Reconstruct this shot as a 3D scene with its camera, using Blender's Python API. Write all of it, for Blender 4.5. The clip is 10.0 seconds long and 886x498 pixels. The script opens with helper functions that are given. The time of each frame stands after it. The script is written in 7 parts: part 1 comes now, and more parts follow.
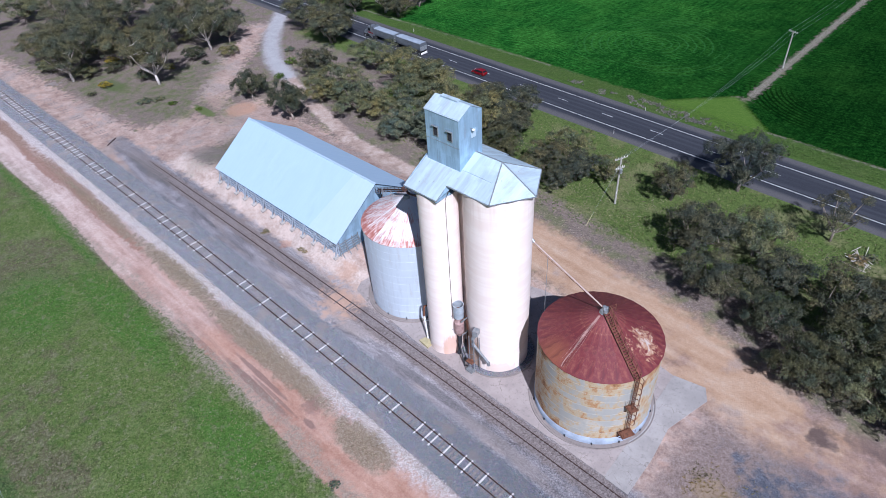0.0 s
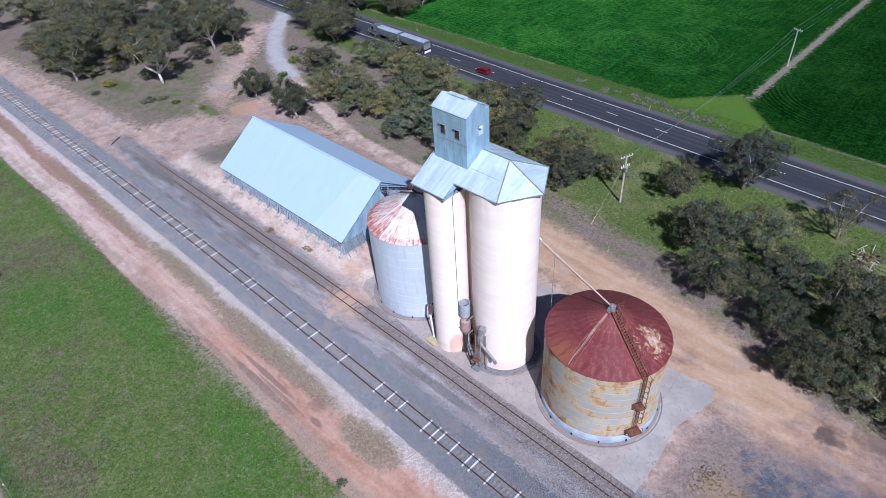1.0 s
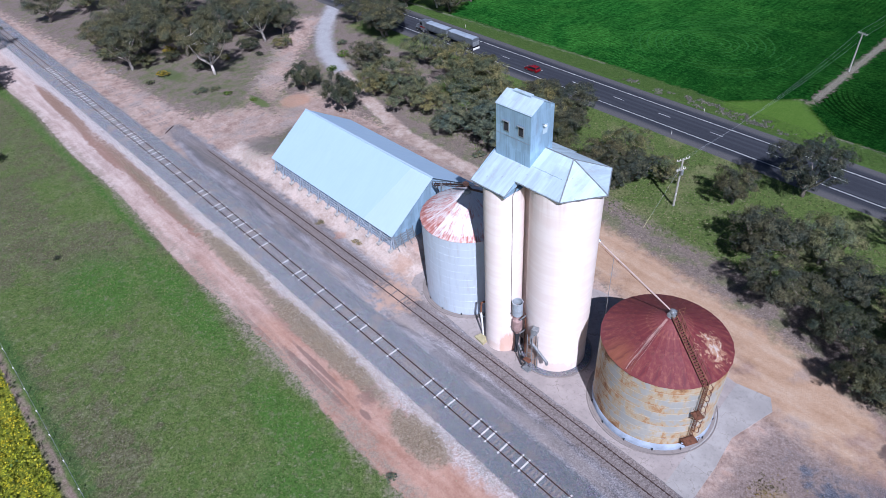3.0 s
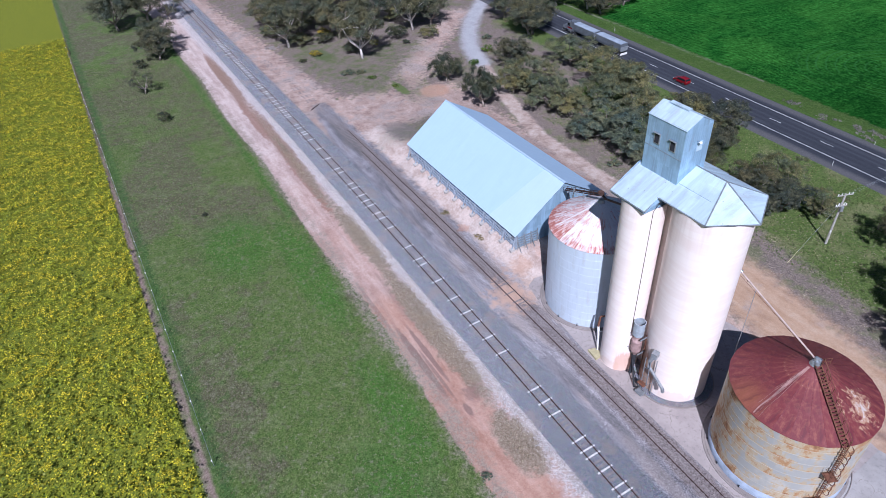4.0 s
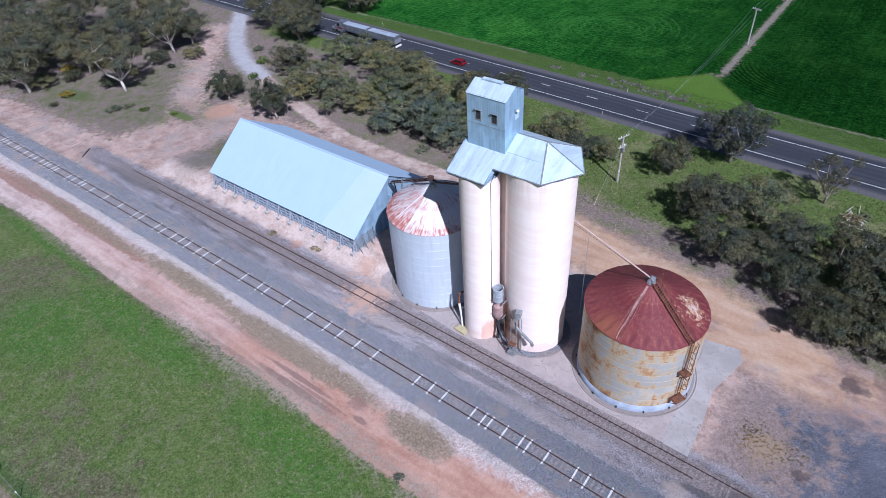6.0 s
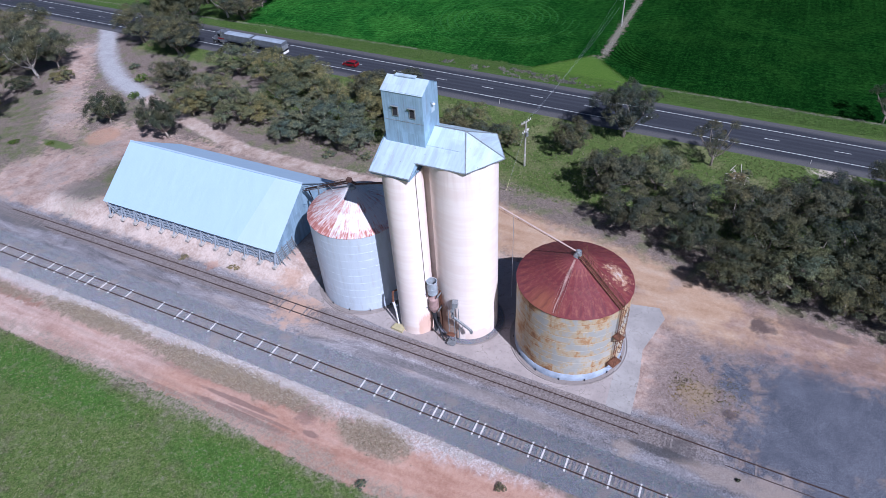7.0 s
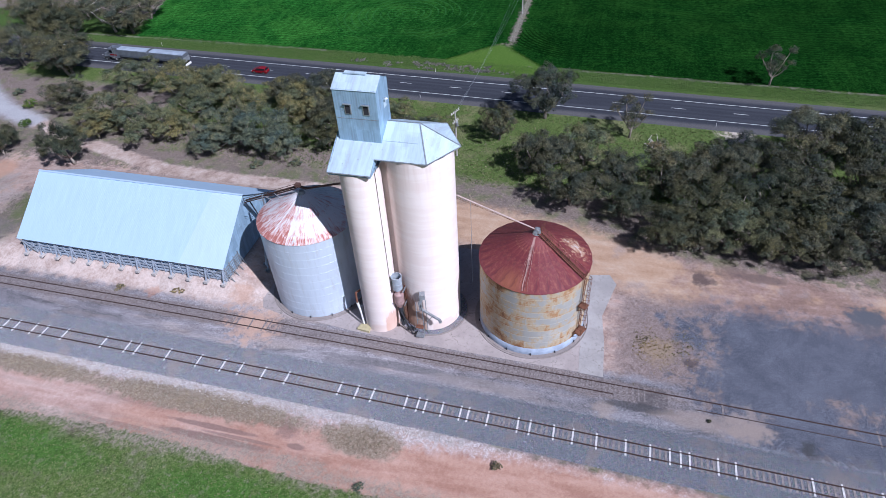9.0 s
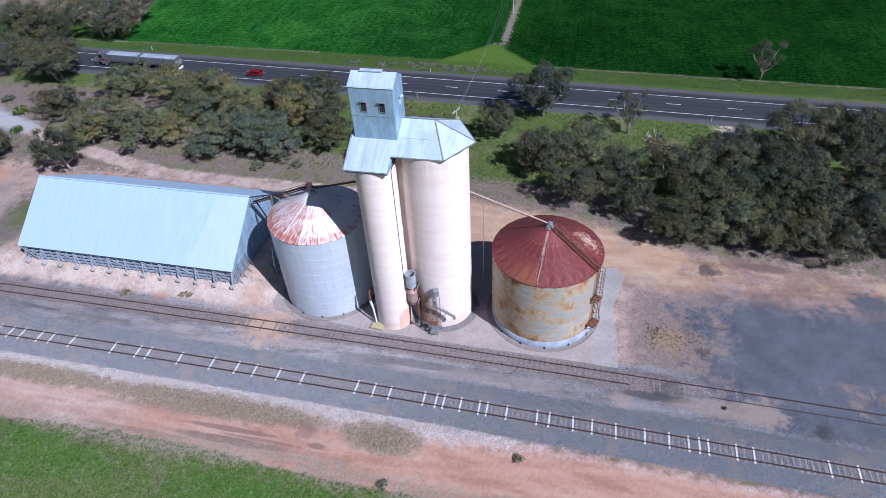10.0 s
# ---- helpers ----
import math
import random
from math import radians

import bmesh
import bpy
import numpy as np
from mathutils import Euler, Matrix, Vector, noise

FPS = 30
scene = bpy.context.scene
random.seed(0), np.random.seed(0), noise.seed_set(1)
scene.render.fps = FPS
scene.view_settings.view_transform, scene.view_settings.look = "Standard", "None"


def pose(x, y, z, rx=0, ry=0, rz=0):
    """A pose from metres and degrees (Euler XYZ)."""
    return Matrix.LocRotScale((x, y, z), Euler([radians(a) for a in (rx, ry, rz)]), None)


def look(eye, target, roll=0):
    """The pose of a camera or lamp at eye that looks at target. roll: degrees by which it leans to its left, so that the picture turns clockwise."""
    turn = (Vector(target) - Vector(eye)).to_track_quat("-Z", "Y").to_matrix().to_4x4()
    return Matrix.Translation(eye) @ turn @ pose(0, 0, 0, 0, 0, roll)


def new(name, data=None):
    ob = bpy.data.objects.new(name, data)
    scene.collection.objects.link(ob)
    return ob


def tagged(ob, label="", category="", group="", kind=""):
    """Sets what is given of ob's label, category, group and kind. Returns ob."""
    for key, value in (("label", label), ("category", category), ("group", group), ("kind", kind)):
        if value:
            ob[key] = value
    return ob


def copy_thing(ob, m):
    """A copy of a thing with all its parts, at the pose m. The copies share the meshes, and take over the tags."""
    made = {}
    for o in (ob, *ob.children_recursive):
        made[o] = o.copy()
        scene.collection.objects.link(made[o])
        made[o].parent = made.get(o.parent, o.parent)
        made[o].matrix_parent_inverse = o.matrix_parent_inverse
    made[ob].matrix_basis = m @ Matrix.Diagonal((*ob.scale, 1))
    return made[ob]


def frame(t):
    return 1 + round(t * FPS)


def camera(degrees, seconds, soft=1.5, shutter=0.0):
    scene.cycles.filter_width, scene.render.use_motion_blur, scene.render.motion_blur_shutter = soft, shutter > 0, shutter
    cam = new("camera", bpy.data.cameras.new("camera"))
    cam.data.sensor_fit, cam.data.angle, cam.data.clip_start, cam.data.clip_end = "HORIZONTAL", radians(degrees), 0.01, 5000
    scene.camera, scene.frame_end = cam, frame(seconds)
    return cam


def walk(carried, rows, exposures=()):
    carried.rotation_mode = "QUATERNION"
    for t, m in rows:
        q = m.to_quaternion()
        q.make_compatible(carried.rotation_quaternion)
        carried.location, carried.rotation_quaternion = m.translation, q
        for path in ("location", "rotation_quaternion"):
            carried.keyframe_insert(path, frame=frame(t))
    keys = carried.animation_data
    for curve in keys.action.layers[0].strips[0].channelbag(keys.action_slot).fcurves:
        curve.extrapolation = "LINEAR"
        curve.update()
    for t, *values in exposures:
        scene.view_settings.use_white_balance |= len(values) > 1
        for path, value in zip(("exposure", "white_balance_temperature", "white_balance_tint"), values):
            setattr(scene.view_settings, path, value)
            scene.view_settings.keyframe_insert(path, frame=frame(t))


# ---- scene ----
cam = camera(71.14, 10.0, 0.5)
PATH = [
    (0, (1.429, 1.469, 67.524), (2.509, 2.586, 66.265), -4.0),
    (0.5, (1.209, 1.671, 67.469), (2.288, 2.79, 66.209), -4.1),
    (1, (0.907, 1.968, 67.349), (1.984, 3.087, 66.089), -4.1),
    (1.5, (0.522, 2.383, 67.273), (1.599, 3.503, 66.012), -4.1),
    (2, (0.002, 2.894, 67.244), (1.079, 4.011, 65.982), -4.1),
    (2.5, (-0.579, 3.551, 67.264), (0.497, 4.666, 66.0), -4.1),
    (3, (-1.259, 4.492, 67.277), (-0.254, 5.675, 66.016), -4.3),
    (3.2, (-1.51, 4.88, 67.268), (-0.607, 6.148, 66.014), -4.4),
    (3.4, (-1.802, 5.209, 67.28), (-1.009, 6.552, 66.028), -4.5),
    (3.6, (-2.094, 5.538, 67.292), (-1.383, 6.928, 66.043), -4.5),
    (3.8, (-2.386, 5.868, 67.304), (-1.701, 7.271, 66.054), -4.5),
    (4, (-2.678, 6.197, 67.315), (-1.956, 7.583, 66.067), -4.5),
    (4.15, (-2.897, 6.444, 67.324), (-2.117, 7.794, 66.072), -4.5),
    (4.3, (-3.116, 6.691, 67.333), (-2.275, 8.0, 66.077), -4.5),
    (4.5, (-3.474, 6.964, 67.336), (-2.555, 8.213, 66.074), -4.4),
    (5, (-4.507, 7.682, 67.328), (-3.402, 8.755, 66.052), -4.2),
    (5.2, (-4.979, 8.084, 67.295), (-3.83, 9.106, 66.016), -4.1),
    (5.45, (-5.637, 8.746, 67.215), (-4.464, 9.74, 65.936), -4.1),
    (5.75, (-6.427, 9.541, 67.12), (-5.244, 10.525, 65.843), -4.1),
    (6.05, (-7.216, 10.335, 67.025), (-6.026, 11.313, 65.75), -4.1),
    (6.3, (-7.874, 10.997, 66.946), (-6.659, 11.944, 65.67), -4.1),
    (6.5, (-8.337, 11.54, 66.925), (-7.079, 12.423, 65.645), -4.0),
    (7, (-9.361, 12.923, 66.93), (-8.011, 13.637, 65.639), -3.8),
    (7.5, (-10.323, 14.289, 66.976), (-8.929, 14.899, 65.678), -3.6),
    (8, (-11.128, 15.672, 67.008), (-9.711, 16.213, 65.705), -3.7),
    (8.5, (-11.951, 17.265, 67.051), (-10.519, 17.756, 65.744), -3.6),
    (9, (-12.823, 19.081, 67.022), (-11.375, 19.519, 65.713), -3.6),
    (9.5, (-13.735, 20.969, 66.92), (-12.277, 21.375, 65.612), -3.5),
    (10, (-14.615, 22.922, 66.816), (-13.149, 23.306, 65.512), -3.5),
]
walk(cam, [(t, look(eye, target, roll)) for t, eye, target, roll in PATH], [(0, 0.25, 5310, 17), (4.5, 0.24, 5215, 19), (7, 0.22, 5200, 19.5), (10, 0.21, 5270, 18.5)])

# ---------------------------------------------------------------- light
SUN_AZ, SUN_EL = radians(237.3), radians(44)      # towards the sun, from +x anticlockwise
world = bpy.data.worlds.new("world")
scene.world = world
world.use_nodes = True
sky = world.node_tree.nodes.new("ShaderNodeTexSky")
sky.sky_type = "NISHITA"
sky.sun_disc = False
sky.sun_elevation = SUN_EL
sky.sun_rotation = radians(90) - SUN_AZ
sky.air_density, sky.dust_density, sky.ozone_density = 1.0, 0.6, 1.5
back = world.node_tree.nodes["Background"]
back.inputs["Strength"].default_value = 0.036
world.node_tree.links.new(sky.outputs[0], back.inputs["Color"])

sun = new("sun", bpy.data.lights.new("sun", "SUN"))
sun.data.energy, sun.data.angle, sun.data.color = 5.0, radians(0.55), (1.0, 0.955, 0.89)
sun.matrix_world = look((math.cos(SUN_AZ) * 100, math.sin(SUN_AZ) * 100, 100 * math.tan(SUN_EL)), (0, 0, 0))


# ---------------------------------------------------------------- materials
class Mat:
    """A small hand for node materials: world-sized textures on object coordinates."""

    def __init__(self, name, rough=0.85, metal=0.0, spec=0.35):
        self.m = bpy.data.materials.new(name)
        self.m.use_nodes = True
        self.nt = self.m.node_tree
        self.b = self.nt.nodes["Principled BSDF"]
        self.b.inputs["Roughness"].default_value = rough
        self.b.inputs["Metallic"].default_value = metal
        self.b.inputs["Specular IOR Level"].default_value = spec
        self.co = self.nt.nodes.new("ShaderNodeTexCoord").outputs["Object"]

    def put(self, socket, value):
        if isinstance(value, bpy.types.NodeSocket):
            self.nt.links.new(value, socket)
        elif isinstance(value, tuple) and len(value) == 3 and socket.type == "RGBA":
            socket.default_value = (*value, 1)
        else:
            socket.default_value = value

    def math(self, op, a, b=0.0, c=None, clamp=False):
        n = self.nt.nodes.new("ShaderNodeMath")
        n.operation, n.use_clamp = op, clamp
        self.put(n.inputs[0], a)
        self.put(n.inputs[1], b)
        if c is not None:
            self.put(n.inputs[2], c)
        return n.outputs[0]

    def scaled(self, s, turn=0.0):
        n = self.nt.nodes.new("ShaderNodeMapping")
        n.inputs["Scale"].default_value = s
        n.inputs["Rotation"].default_value = (0, 0, turn)
        self.put(n.inputs["Vector"], self.co)
        return n.outputs[0]

    def noise(self, scale, detail=4.0, rough=0.55, dist=0.0, vec=None):
        n = self.nt.nodes.new("ShaderNodeTexNoise")
        n.inputs["Scale"].default_value, n.inputs["Detail"].default_value = scale, detail
        n.inputs["Roughness"].default_value, n.inputs["Distortion"].default_value = rough, dist
        tilt = self.nt.nodes.new("ShaderNodeMapping")      # off the noise's own lattice
        tilt.inputs["Rotation"].default_value, tilt.inputs["Location"].default_value = (0.62, 0.41, 0.87), (3.1, 1.7, 5.3)
        self.put(tilt.inputs["Vector"], vec or self.co)
        self.put(n.inputs["Vector"], tilt.outputs[0])
        return n.outputs[0]

    def voronoi(self, scale, feature="F1", out="Distance", vec=None, rand=1.0):
        n = self.nt.nodes.new("ShaderNodeTexVoronoi")
        n.feature = feature
        n.inputs["Scale"].default_value, n.inputs["Randomness"].default_value = scale, rand
        self.put(n.inputs["Vector"], vec or self.co)
        return n.outputs[out]

    def wave(self, scale, dist=0.0, axis="X", kind="BANDS", vec=None, dscale=1.0, profile="SIN"):
        n = self.nt.nodes.new("ShaderNodeTexWave")
        n.wave_type, n.wave_profile = kind, profile
        if kind == "BANDS":
            n.bands_direction = axis
        else:
            n.rings_direction = axis
        n.inputs["Scale"].default_value, n.inputs["Distortion"].default_value, n.inputs["Detail Scale"].default_value = scale, dist, dscale
        self.put(n.inputs["Vector"], vec or self.co)
        return n.outputs[1]

    def attr(self, name):
        n = self.nt.nodes.new("ShaderNodeAttribute")
        n.attribute_name = name
        return n.outputs["Fac"]

    def rand(self):
        return self.nt.nodes.new("ShaderNodeObjectInfo").outputs["Random"]

    def island(self):
        return self.nt.nodes.new("ShaderNodeNewGeometry").outputs["Random Per Island"]

    def place(self):
        return self.nt.nodes.new("ShaderNodeNewGeometry").outputs["Position"]

    def near(self, at, vec=None, flat=False):
        """Distance from a place; flat: on the plan only."""
        n = self.nt.nodes.new("ShaderNodeVectorMath")
        n.operation = "DISTANCE"
        v = vec or self.place()
        if flat:
            m = self.nt.nodes.new("ShaderNodeMapping")
            m.inputs["Scale"].default_value = (1, 1, 0)
            self.put(m.inputs["Vector"], v)
            v, at = m.outputs[0], (at[0], at[1], 0)
        self.put(n.inputs[0], v)
        n.inputs[1].default_value = at
        return n.outputs["Value"]

    def axis(self, i, vec=None):
        n = self.nt.nodes.new("ShaderNodeSeparateXYZ")
        self.put(n.inputs[0], vec or self.co)
        return n.outputs[i]

    def span(self, v, a, b, lo=0.0, hi=1.0):
        n = self.nt.nodes.new("ShaderNodeMapRange")
        n.interpolation_type = "SMOOTHSTEP"
        for i, x in enumerate((v, a, b, lo, hi)):
            self.put(n.inputs[i], x)
        return n.outputs[0]

    def ramp(self, fac, *stops, tight=1.0):
        stops = [(0.5 + (p - 0.5) * tight, c) for p, c in stops]
        n = self.nt.nodes.new("ShaderNodeValToRGB")
        e = n.color_ramp.elements
        while len(e) < len(stops):
            e.new(0.5)
        for k, (p, c) in zip(e, stops):
            k.position, k.color = p, (*c, 1)
        self.put(n.inputs[0], fac)
        return n.outputs[0]

    def mix(self, fac, a, b, blend="MIX"):
        n = self.nt.nodes.new("ShaderNodeMix")
        n.data_type, n.blend_type = "RGBA", blend
        self.put(n.inputs[0], fac)
        self.put(n.inputs[6], a)
        self.put(n.inputs[7], b)
        return n.outputs[2]

    def colour(self, c):
        self.put(self.b.inputs["Base Color"], c)
        return self

    def rough(self, v):
        self.put(self.b.inputs["Roughness"], v)
        return self

    def bump(self, h, strength=0.3, dist=0.05):
        n = self.nt.nodes.new("ShaderNodeBump")
        n.inputs["Strength"].default_value, n.inputs["Distance"].default_value = strength, dist
        self.put(n.inputs["Height"], h)
        self.put(self.b.inputs["Normal"], n.outputs[0])
        return self


def plain(name, c, rough=0.7, metal=0.0, vary=0.25, scale=1.5, grime=(0.12, 0.10, 0.08), dirt=0.25):
    """A surface of one colour with fading, grime and a fine grain."""
    k = Mat(name, rough, metal)
    n1, n2 = k.noise(scale, 5), k.noise(scale * 9, 3)
    dark = tuple(v * (1 - vary) for v in c)
    col = k.mix(k.span(n1, 0.3, 0.7), dark, c)
    col = k.mix(k.math("MULTIPLY", k.span(n2, 0.5, 0.8), dirt), col, grime)
    k.colour(col).bump(n2, 0.15, 0.02)
    return k.m


def ground_material():
    k = Mat("ground", 0.95, spec=0.15)

    def ramp(fac, *stops):
        return k.ramp(fac, *stops, tight=0.62)

    def part_of(v, share):
        return k.math("MULTIPLY", v, share)

    big, mid, fine = k.noise(0.045, 3), k.noise(0.35, 5, 0.6), k.noise(2.2, 5, 0.7)
    grit, edge, patch = k.noise(5.2, 3, 0.75), k.noise(0.8, 6, 0.65), k.noise(0.12, 5, 0.6)
    speck, grain = k.noise(3.4, 3, 0.8), k.noise(9.5, 2, 0.8)
    streak = k.noise(0.5, 3, 0.5, vec=k.scaled((1.5, 0.24, 1)))
    shade = k.math("MULTIPLY_ADD", grit, 0.4, k.math("MULTIPLY_ADD", speck, 0.3, part_of(fine, 0.3)))

    def within(name, amp, soft):
        v = k.math("MULTIPLY_ADD", k.math("SUBTRACT", edge, 0.5), amp, k.attr(name))
        return k.span(v, -soft, soft)

    def spot(at, rx, wob=2.6):
        """A ragged stain round a place."""
        d = k.math("MULTIPLY_ADD", k.math("SUBTRACT", edge, 0.5), wob * rx, k.near(at, None, True))
        return k.span(d, rx, rx * 0.3)

    def oval(at, rx, ry, wob=0.8):
        """A long ragged stain along the line."""
        dx = part_of(k.math("SUBTRACT", k.axis(0), at[0]), 1 / rx)
        dy = part_of(k.math("SUBTRACT", k.axis(1), at[1]), 1 / ry)
        d = k.math("SQRT", k.math("MULTIPLY_ADD", dx, dx, part_of(dy, dy)))
        return k.span(k.math("MULTIPLY_ADD", k.math("SUBTRACT", edge, 0.5), wob, d), 1.05, 0.6)

    sandy = k.math("MULTIPLY_ADD", fine, 0.5, part_of(mid, 0.5))
    # dry litter and bare soil, the lowest layer
    col = ramp(shade, (0.3, (0.085, 0.067, 0.058)), (0.5, (0.185, 0.145, 0.125)), (0.7, (0.33, 0.27, 0.24)))
    col = k.mix(part_of(k.span(mid, 0.48, 0.62), 0.8), col, ramp(shade, (0.3, (0.085, 0.09, 0.045)), (0.7, (0.21, 0.2, 0.115))))
    # pink and beige worn earth
    pink = ramp(k.math("MULTIPLY_ADD", streak, 0.18, k.math("MULTIPLY_ADD", mid, 0.42, part_of(fine, 0.4))), (0.32, (0.26, 0.175, 0.145)), (0.48, (0.38, 0.275, 0.23)), (0.66, (0.5, 0.39, 0.34)))
    pink = k.mix(part_of(k.span(patch, 0.5, 0.62), 0.6), pink, ramp(speck, (0.35, (0.24, 0.2, 0.185)), (0.65, (0.4, 0.35, 0.325))))
    pink = k.mix(part_of(k.span(mid, 0.55, 0.68), 0.5), pink, (0.45, 0.27, 0.2))
    col = k.mix(within("pink", 16.0, 2.2), col, pink)
    col = k.mix(part_of(within("bleach", 5.0, 1.5), 0.65), col, ramp(sandy, (0.32, (0.4, 0.3, 0.25)), (0.5, (0.54, 0.44, 0.385)), (0.68, (0.64, 0.55, 0.5))))
    # verge grass beside the highway
    green = ramp(shade, (0.32, (0.034, 0.058, 0.013)), (0.5, (0.082, 0.12, 0.029)), (0.68, (0.165, 0.2, 0.065)))
    straw = ramp(shade, (0.35, (0.13, 0.12, 0.06)), (0.65, (0.27, 0.24, 0.135)))
    green = k.mix(part_of(k.span(k.noise(0.13, 4), 0.5, 0.62), k.span(k.axis(0), 118, 124, 0.5, 0.35)), green, straw)
    green = k.mix(part_of(k.span(k.axis(0), 119, 126), 0.75), green, ramp(shade, (0.32, (0.02, 0.046, 0.008)), (0.5, (0.044, 0.09, 0.014)), (0.68, (0.095, 0.145, 0.036))))
    col = k.mix(within("verge", 6.0, 1.5), col, green)
    scrub = ramp(shade, (0.32, (0.045, 0.06, 0.022)), (0.5, (0.11, 0.125, 0.055)), (0.68, (0.2, 0.2, 0.11)))
    col = k.mix(part_of(within("scrub", 9.0, 3.5), k.span(k.math("MULTIPLY_ADD", fine, 0.5, part_of(mid, 0.5)), 0.42, 0.58, 0.05, 0.85)), col, scrub)
    # tan haul road behind the silos
    sand = k.math("MULTIPLY_ADD", streak, 0.4, k.math("MULTIPLY_ADD", fine, 0.3, part_of(mid, 0.3)))
    tan = ramp(sand, (0.32, (0.37, 0.235, 0.15)), (0.5, (0.44, 0.295, 0.2)), (0.68, (0.49, 0.36, 0.265)))
    rosy = ramp(sand, (0.32, (0.2, 0.13, 0.105)), (0.5, (0.285, 0.19, 0.155)), (0.68, (0.37, 0.265, 0.23)))
    far = k.math("ADD", k.span(k.axis(1), 12, -6, 0, 0.75), k.math("MULTIPLY_ADD", k.math("SUBTRACT", patch, 0.5), 2.6, 0.12))
    tan = k.mix(k.span(far, 0.3, 0.8), tan, rosy)
    tan = k.mix(part_of(k.span(k.noise(0.2, 5, 0.6), 0.55, 0.7), 0.5), tan, ramp(speck, (0.35, (0.24, 0.2, 0.19)), (0.65, (0.36, 0.31, 0.3))))
    col = k.mix(within("tan", 6.0, 2.0), col, tan)
    # blue-grey gravel apron, earth showing through towards the silo
    apron = ramp(k.math("MULTIPLY_ADD", grain, 0.65, k.math("MULTIPLY_ADD", grit, 0.2, part_of(mid, 0.15))), (0.32, (0.04, 0.043, 0.055)), (0.5, (0.096, 0.102, 0.128)), (0.68, (0.205, 0.208, 0.24)))
    bald = k.math("MULTIPLY_ADD", k.math("SUBTRACT", edge, 0.5), 1.4, k.math("MULTIPLY_ADD", k.math("SUBTRACT", patch, 0.5), 2.4, k.span(k.axis(1), -4, 12, 0.1, 0.85)))
    apron = k.mix(part_of(k.span(bald, 0.3, 0.75), 0.85), apron, ramp(shade, (0.33, (0.14, 0.1, 0.085)), (0.5, (0.25, 0.185, 0.16)), (0.67, (0.36, 0.29, 0.26))))
    col = k.mix(within("apron", 9.0, 2.5), col, apron)
    # dark yard between the tracks
    yard = ramp(k.math("MULTIPLY_ADD", grit, 0.55, k.math("MULTIPLY_ADD", streak, 0.25, part_of(mid, 0.2))), (0.34, (0.1, 0.094, 0.1)), (0.5, (0.22, 0.206, 0.216)), (0.68, (0.38, 0.36, 0.37)))
    yard = k.mix(part_of(k.span(k.noise(0.16, 4, vec=k.scaled((2.5, 0.5, 1))), 0.48, 0.64), 0.65), yard, ramp(grit, (0.35, (0.2, 0.165, 0.15)), (0.65, (0.36, 0.305, 0.275))))
    yard = k.mix(part_of(k.span(k.noise(0.3, 5, 0.65, vec=k.scaled((2.5, 0.6, 1))), 0.56, 0.7), 0.55), yard, (0.075, 0.068, 0.07))
    dusty = k.mix(part_of(k.span(k.axis(1), 20, 50), k.span(k.axis(1), 105, 65, 0.25, 1.0)), (0.9, 0.9, 0.92), (1.24, 1.21, 1.2))
    col = k.mix(within("yard", 3.6, 0.9), col, k.mix(1.0, yard, dusty, "MULTIPLY"))
    # brown bed of the siding
    trackx = k.math("MULTIPLY_ADD", k.math("MULTIPLY_ADD", k.axis(1), -0.000115, 0.022), k.axis(1), 38.6)
    beside = k.math("ABSOLUTE", k.math("SUBTRACT", k.axis(0), trackx))
    bed = part_of(k.span(k.math("MULTIPLY_ADD", k.math("SUBTRACT", edge, 0.5), 1.6, beside), 1.9, 1.2), part_of(k.span(k.axis(1), 1, 8), k.span(k.axis(1), 150, 125)))
    col = k.mix(part_of(bed, 0.75), col, ramp(shade, (0.34, (0.1, 0.075, 0.07)), (0.5, (0.18, 0.145, 0.135)), (0.66, (0.3, 0.26, 0.24))))
    # the red service track
    soft = k.math("MULTIPLY_ADD", streak, 0.45, k.math("MULTIPLY_ADD", mid, 0.2, k.math("MULTIPLY_ADD", grit, 0.06, part_of(fine, 0.29))))
    red = ramp(soft, (0.34, (0.34, 0.185, 0.135)), (0.5, (0.43, 0.255, 0.19)), (0.66, (0.5, 0.325, 0.255)))
    red = k.mix(part_of(k.span(k.math("ADD", k.noise(0.07, 3), k.span(k.axis(1), 35, 80, -0.2, 0.06)), 0.3, 0.72), 0.65), red, ramp(soft, (0.34, (0.37, 0.25, 0.21)), (0.5, (0.48, 0.345, 0.3)), (0.66, (0.58, 0.455, 0.41))))
    red = k.mix(part_of(k.span(k.axis(1), 85, 150), 0.75), red, ramp(soft, (0.34, (0.42, 0.33, 0.3)), (0.5, (0.53, 0.43, 0.395)), (0.66, (0.63, 0.54, 0.505))))
    col = k.mix(within("red", 3.2, 0.7), col, red)
    rut = k.math("MULTIPLY_ADD", k.math("SUBTRACT", streak, 0.5), 2.0, k.attr("rut"))
    col = k.mix(part_of(k.span(rut, 0.35, 0.9), 0.3), col, (0.235, 0.155, 0.13))
    for at, rx, ry, much in (((20.7, 61.0), 0.62, 9.0, 0.8), ((21.5, 57.5), 0.3, 6.0, 0.6), ((22.25, 61.5), 0.45, 7.5, 0.7), ((22.0, 50.0), 0.5, 1.3, 0.7), ((19.9, 74.0), 0.4, 9.0, 0.45), ((23.6, 74.0), 0.5, 9.0, 0.35)):
        col = k.mix(part_of(oval(at, rx, ry), much), col, (0.19, 0.125, 0.11))
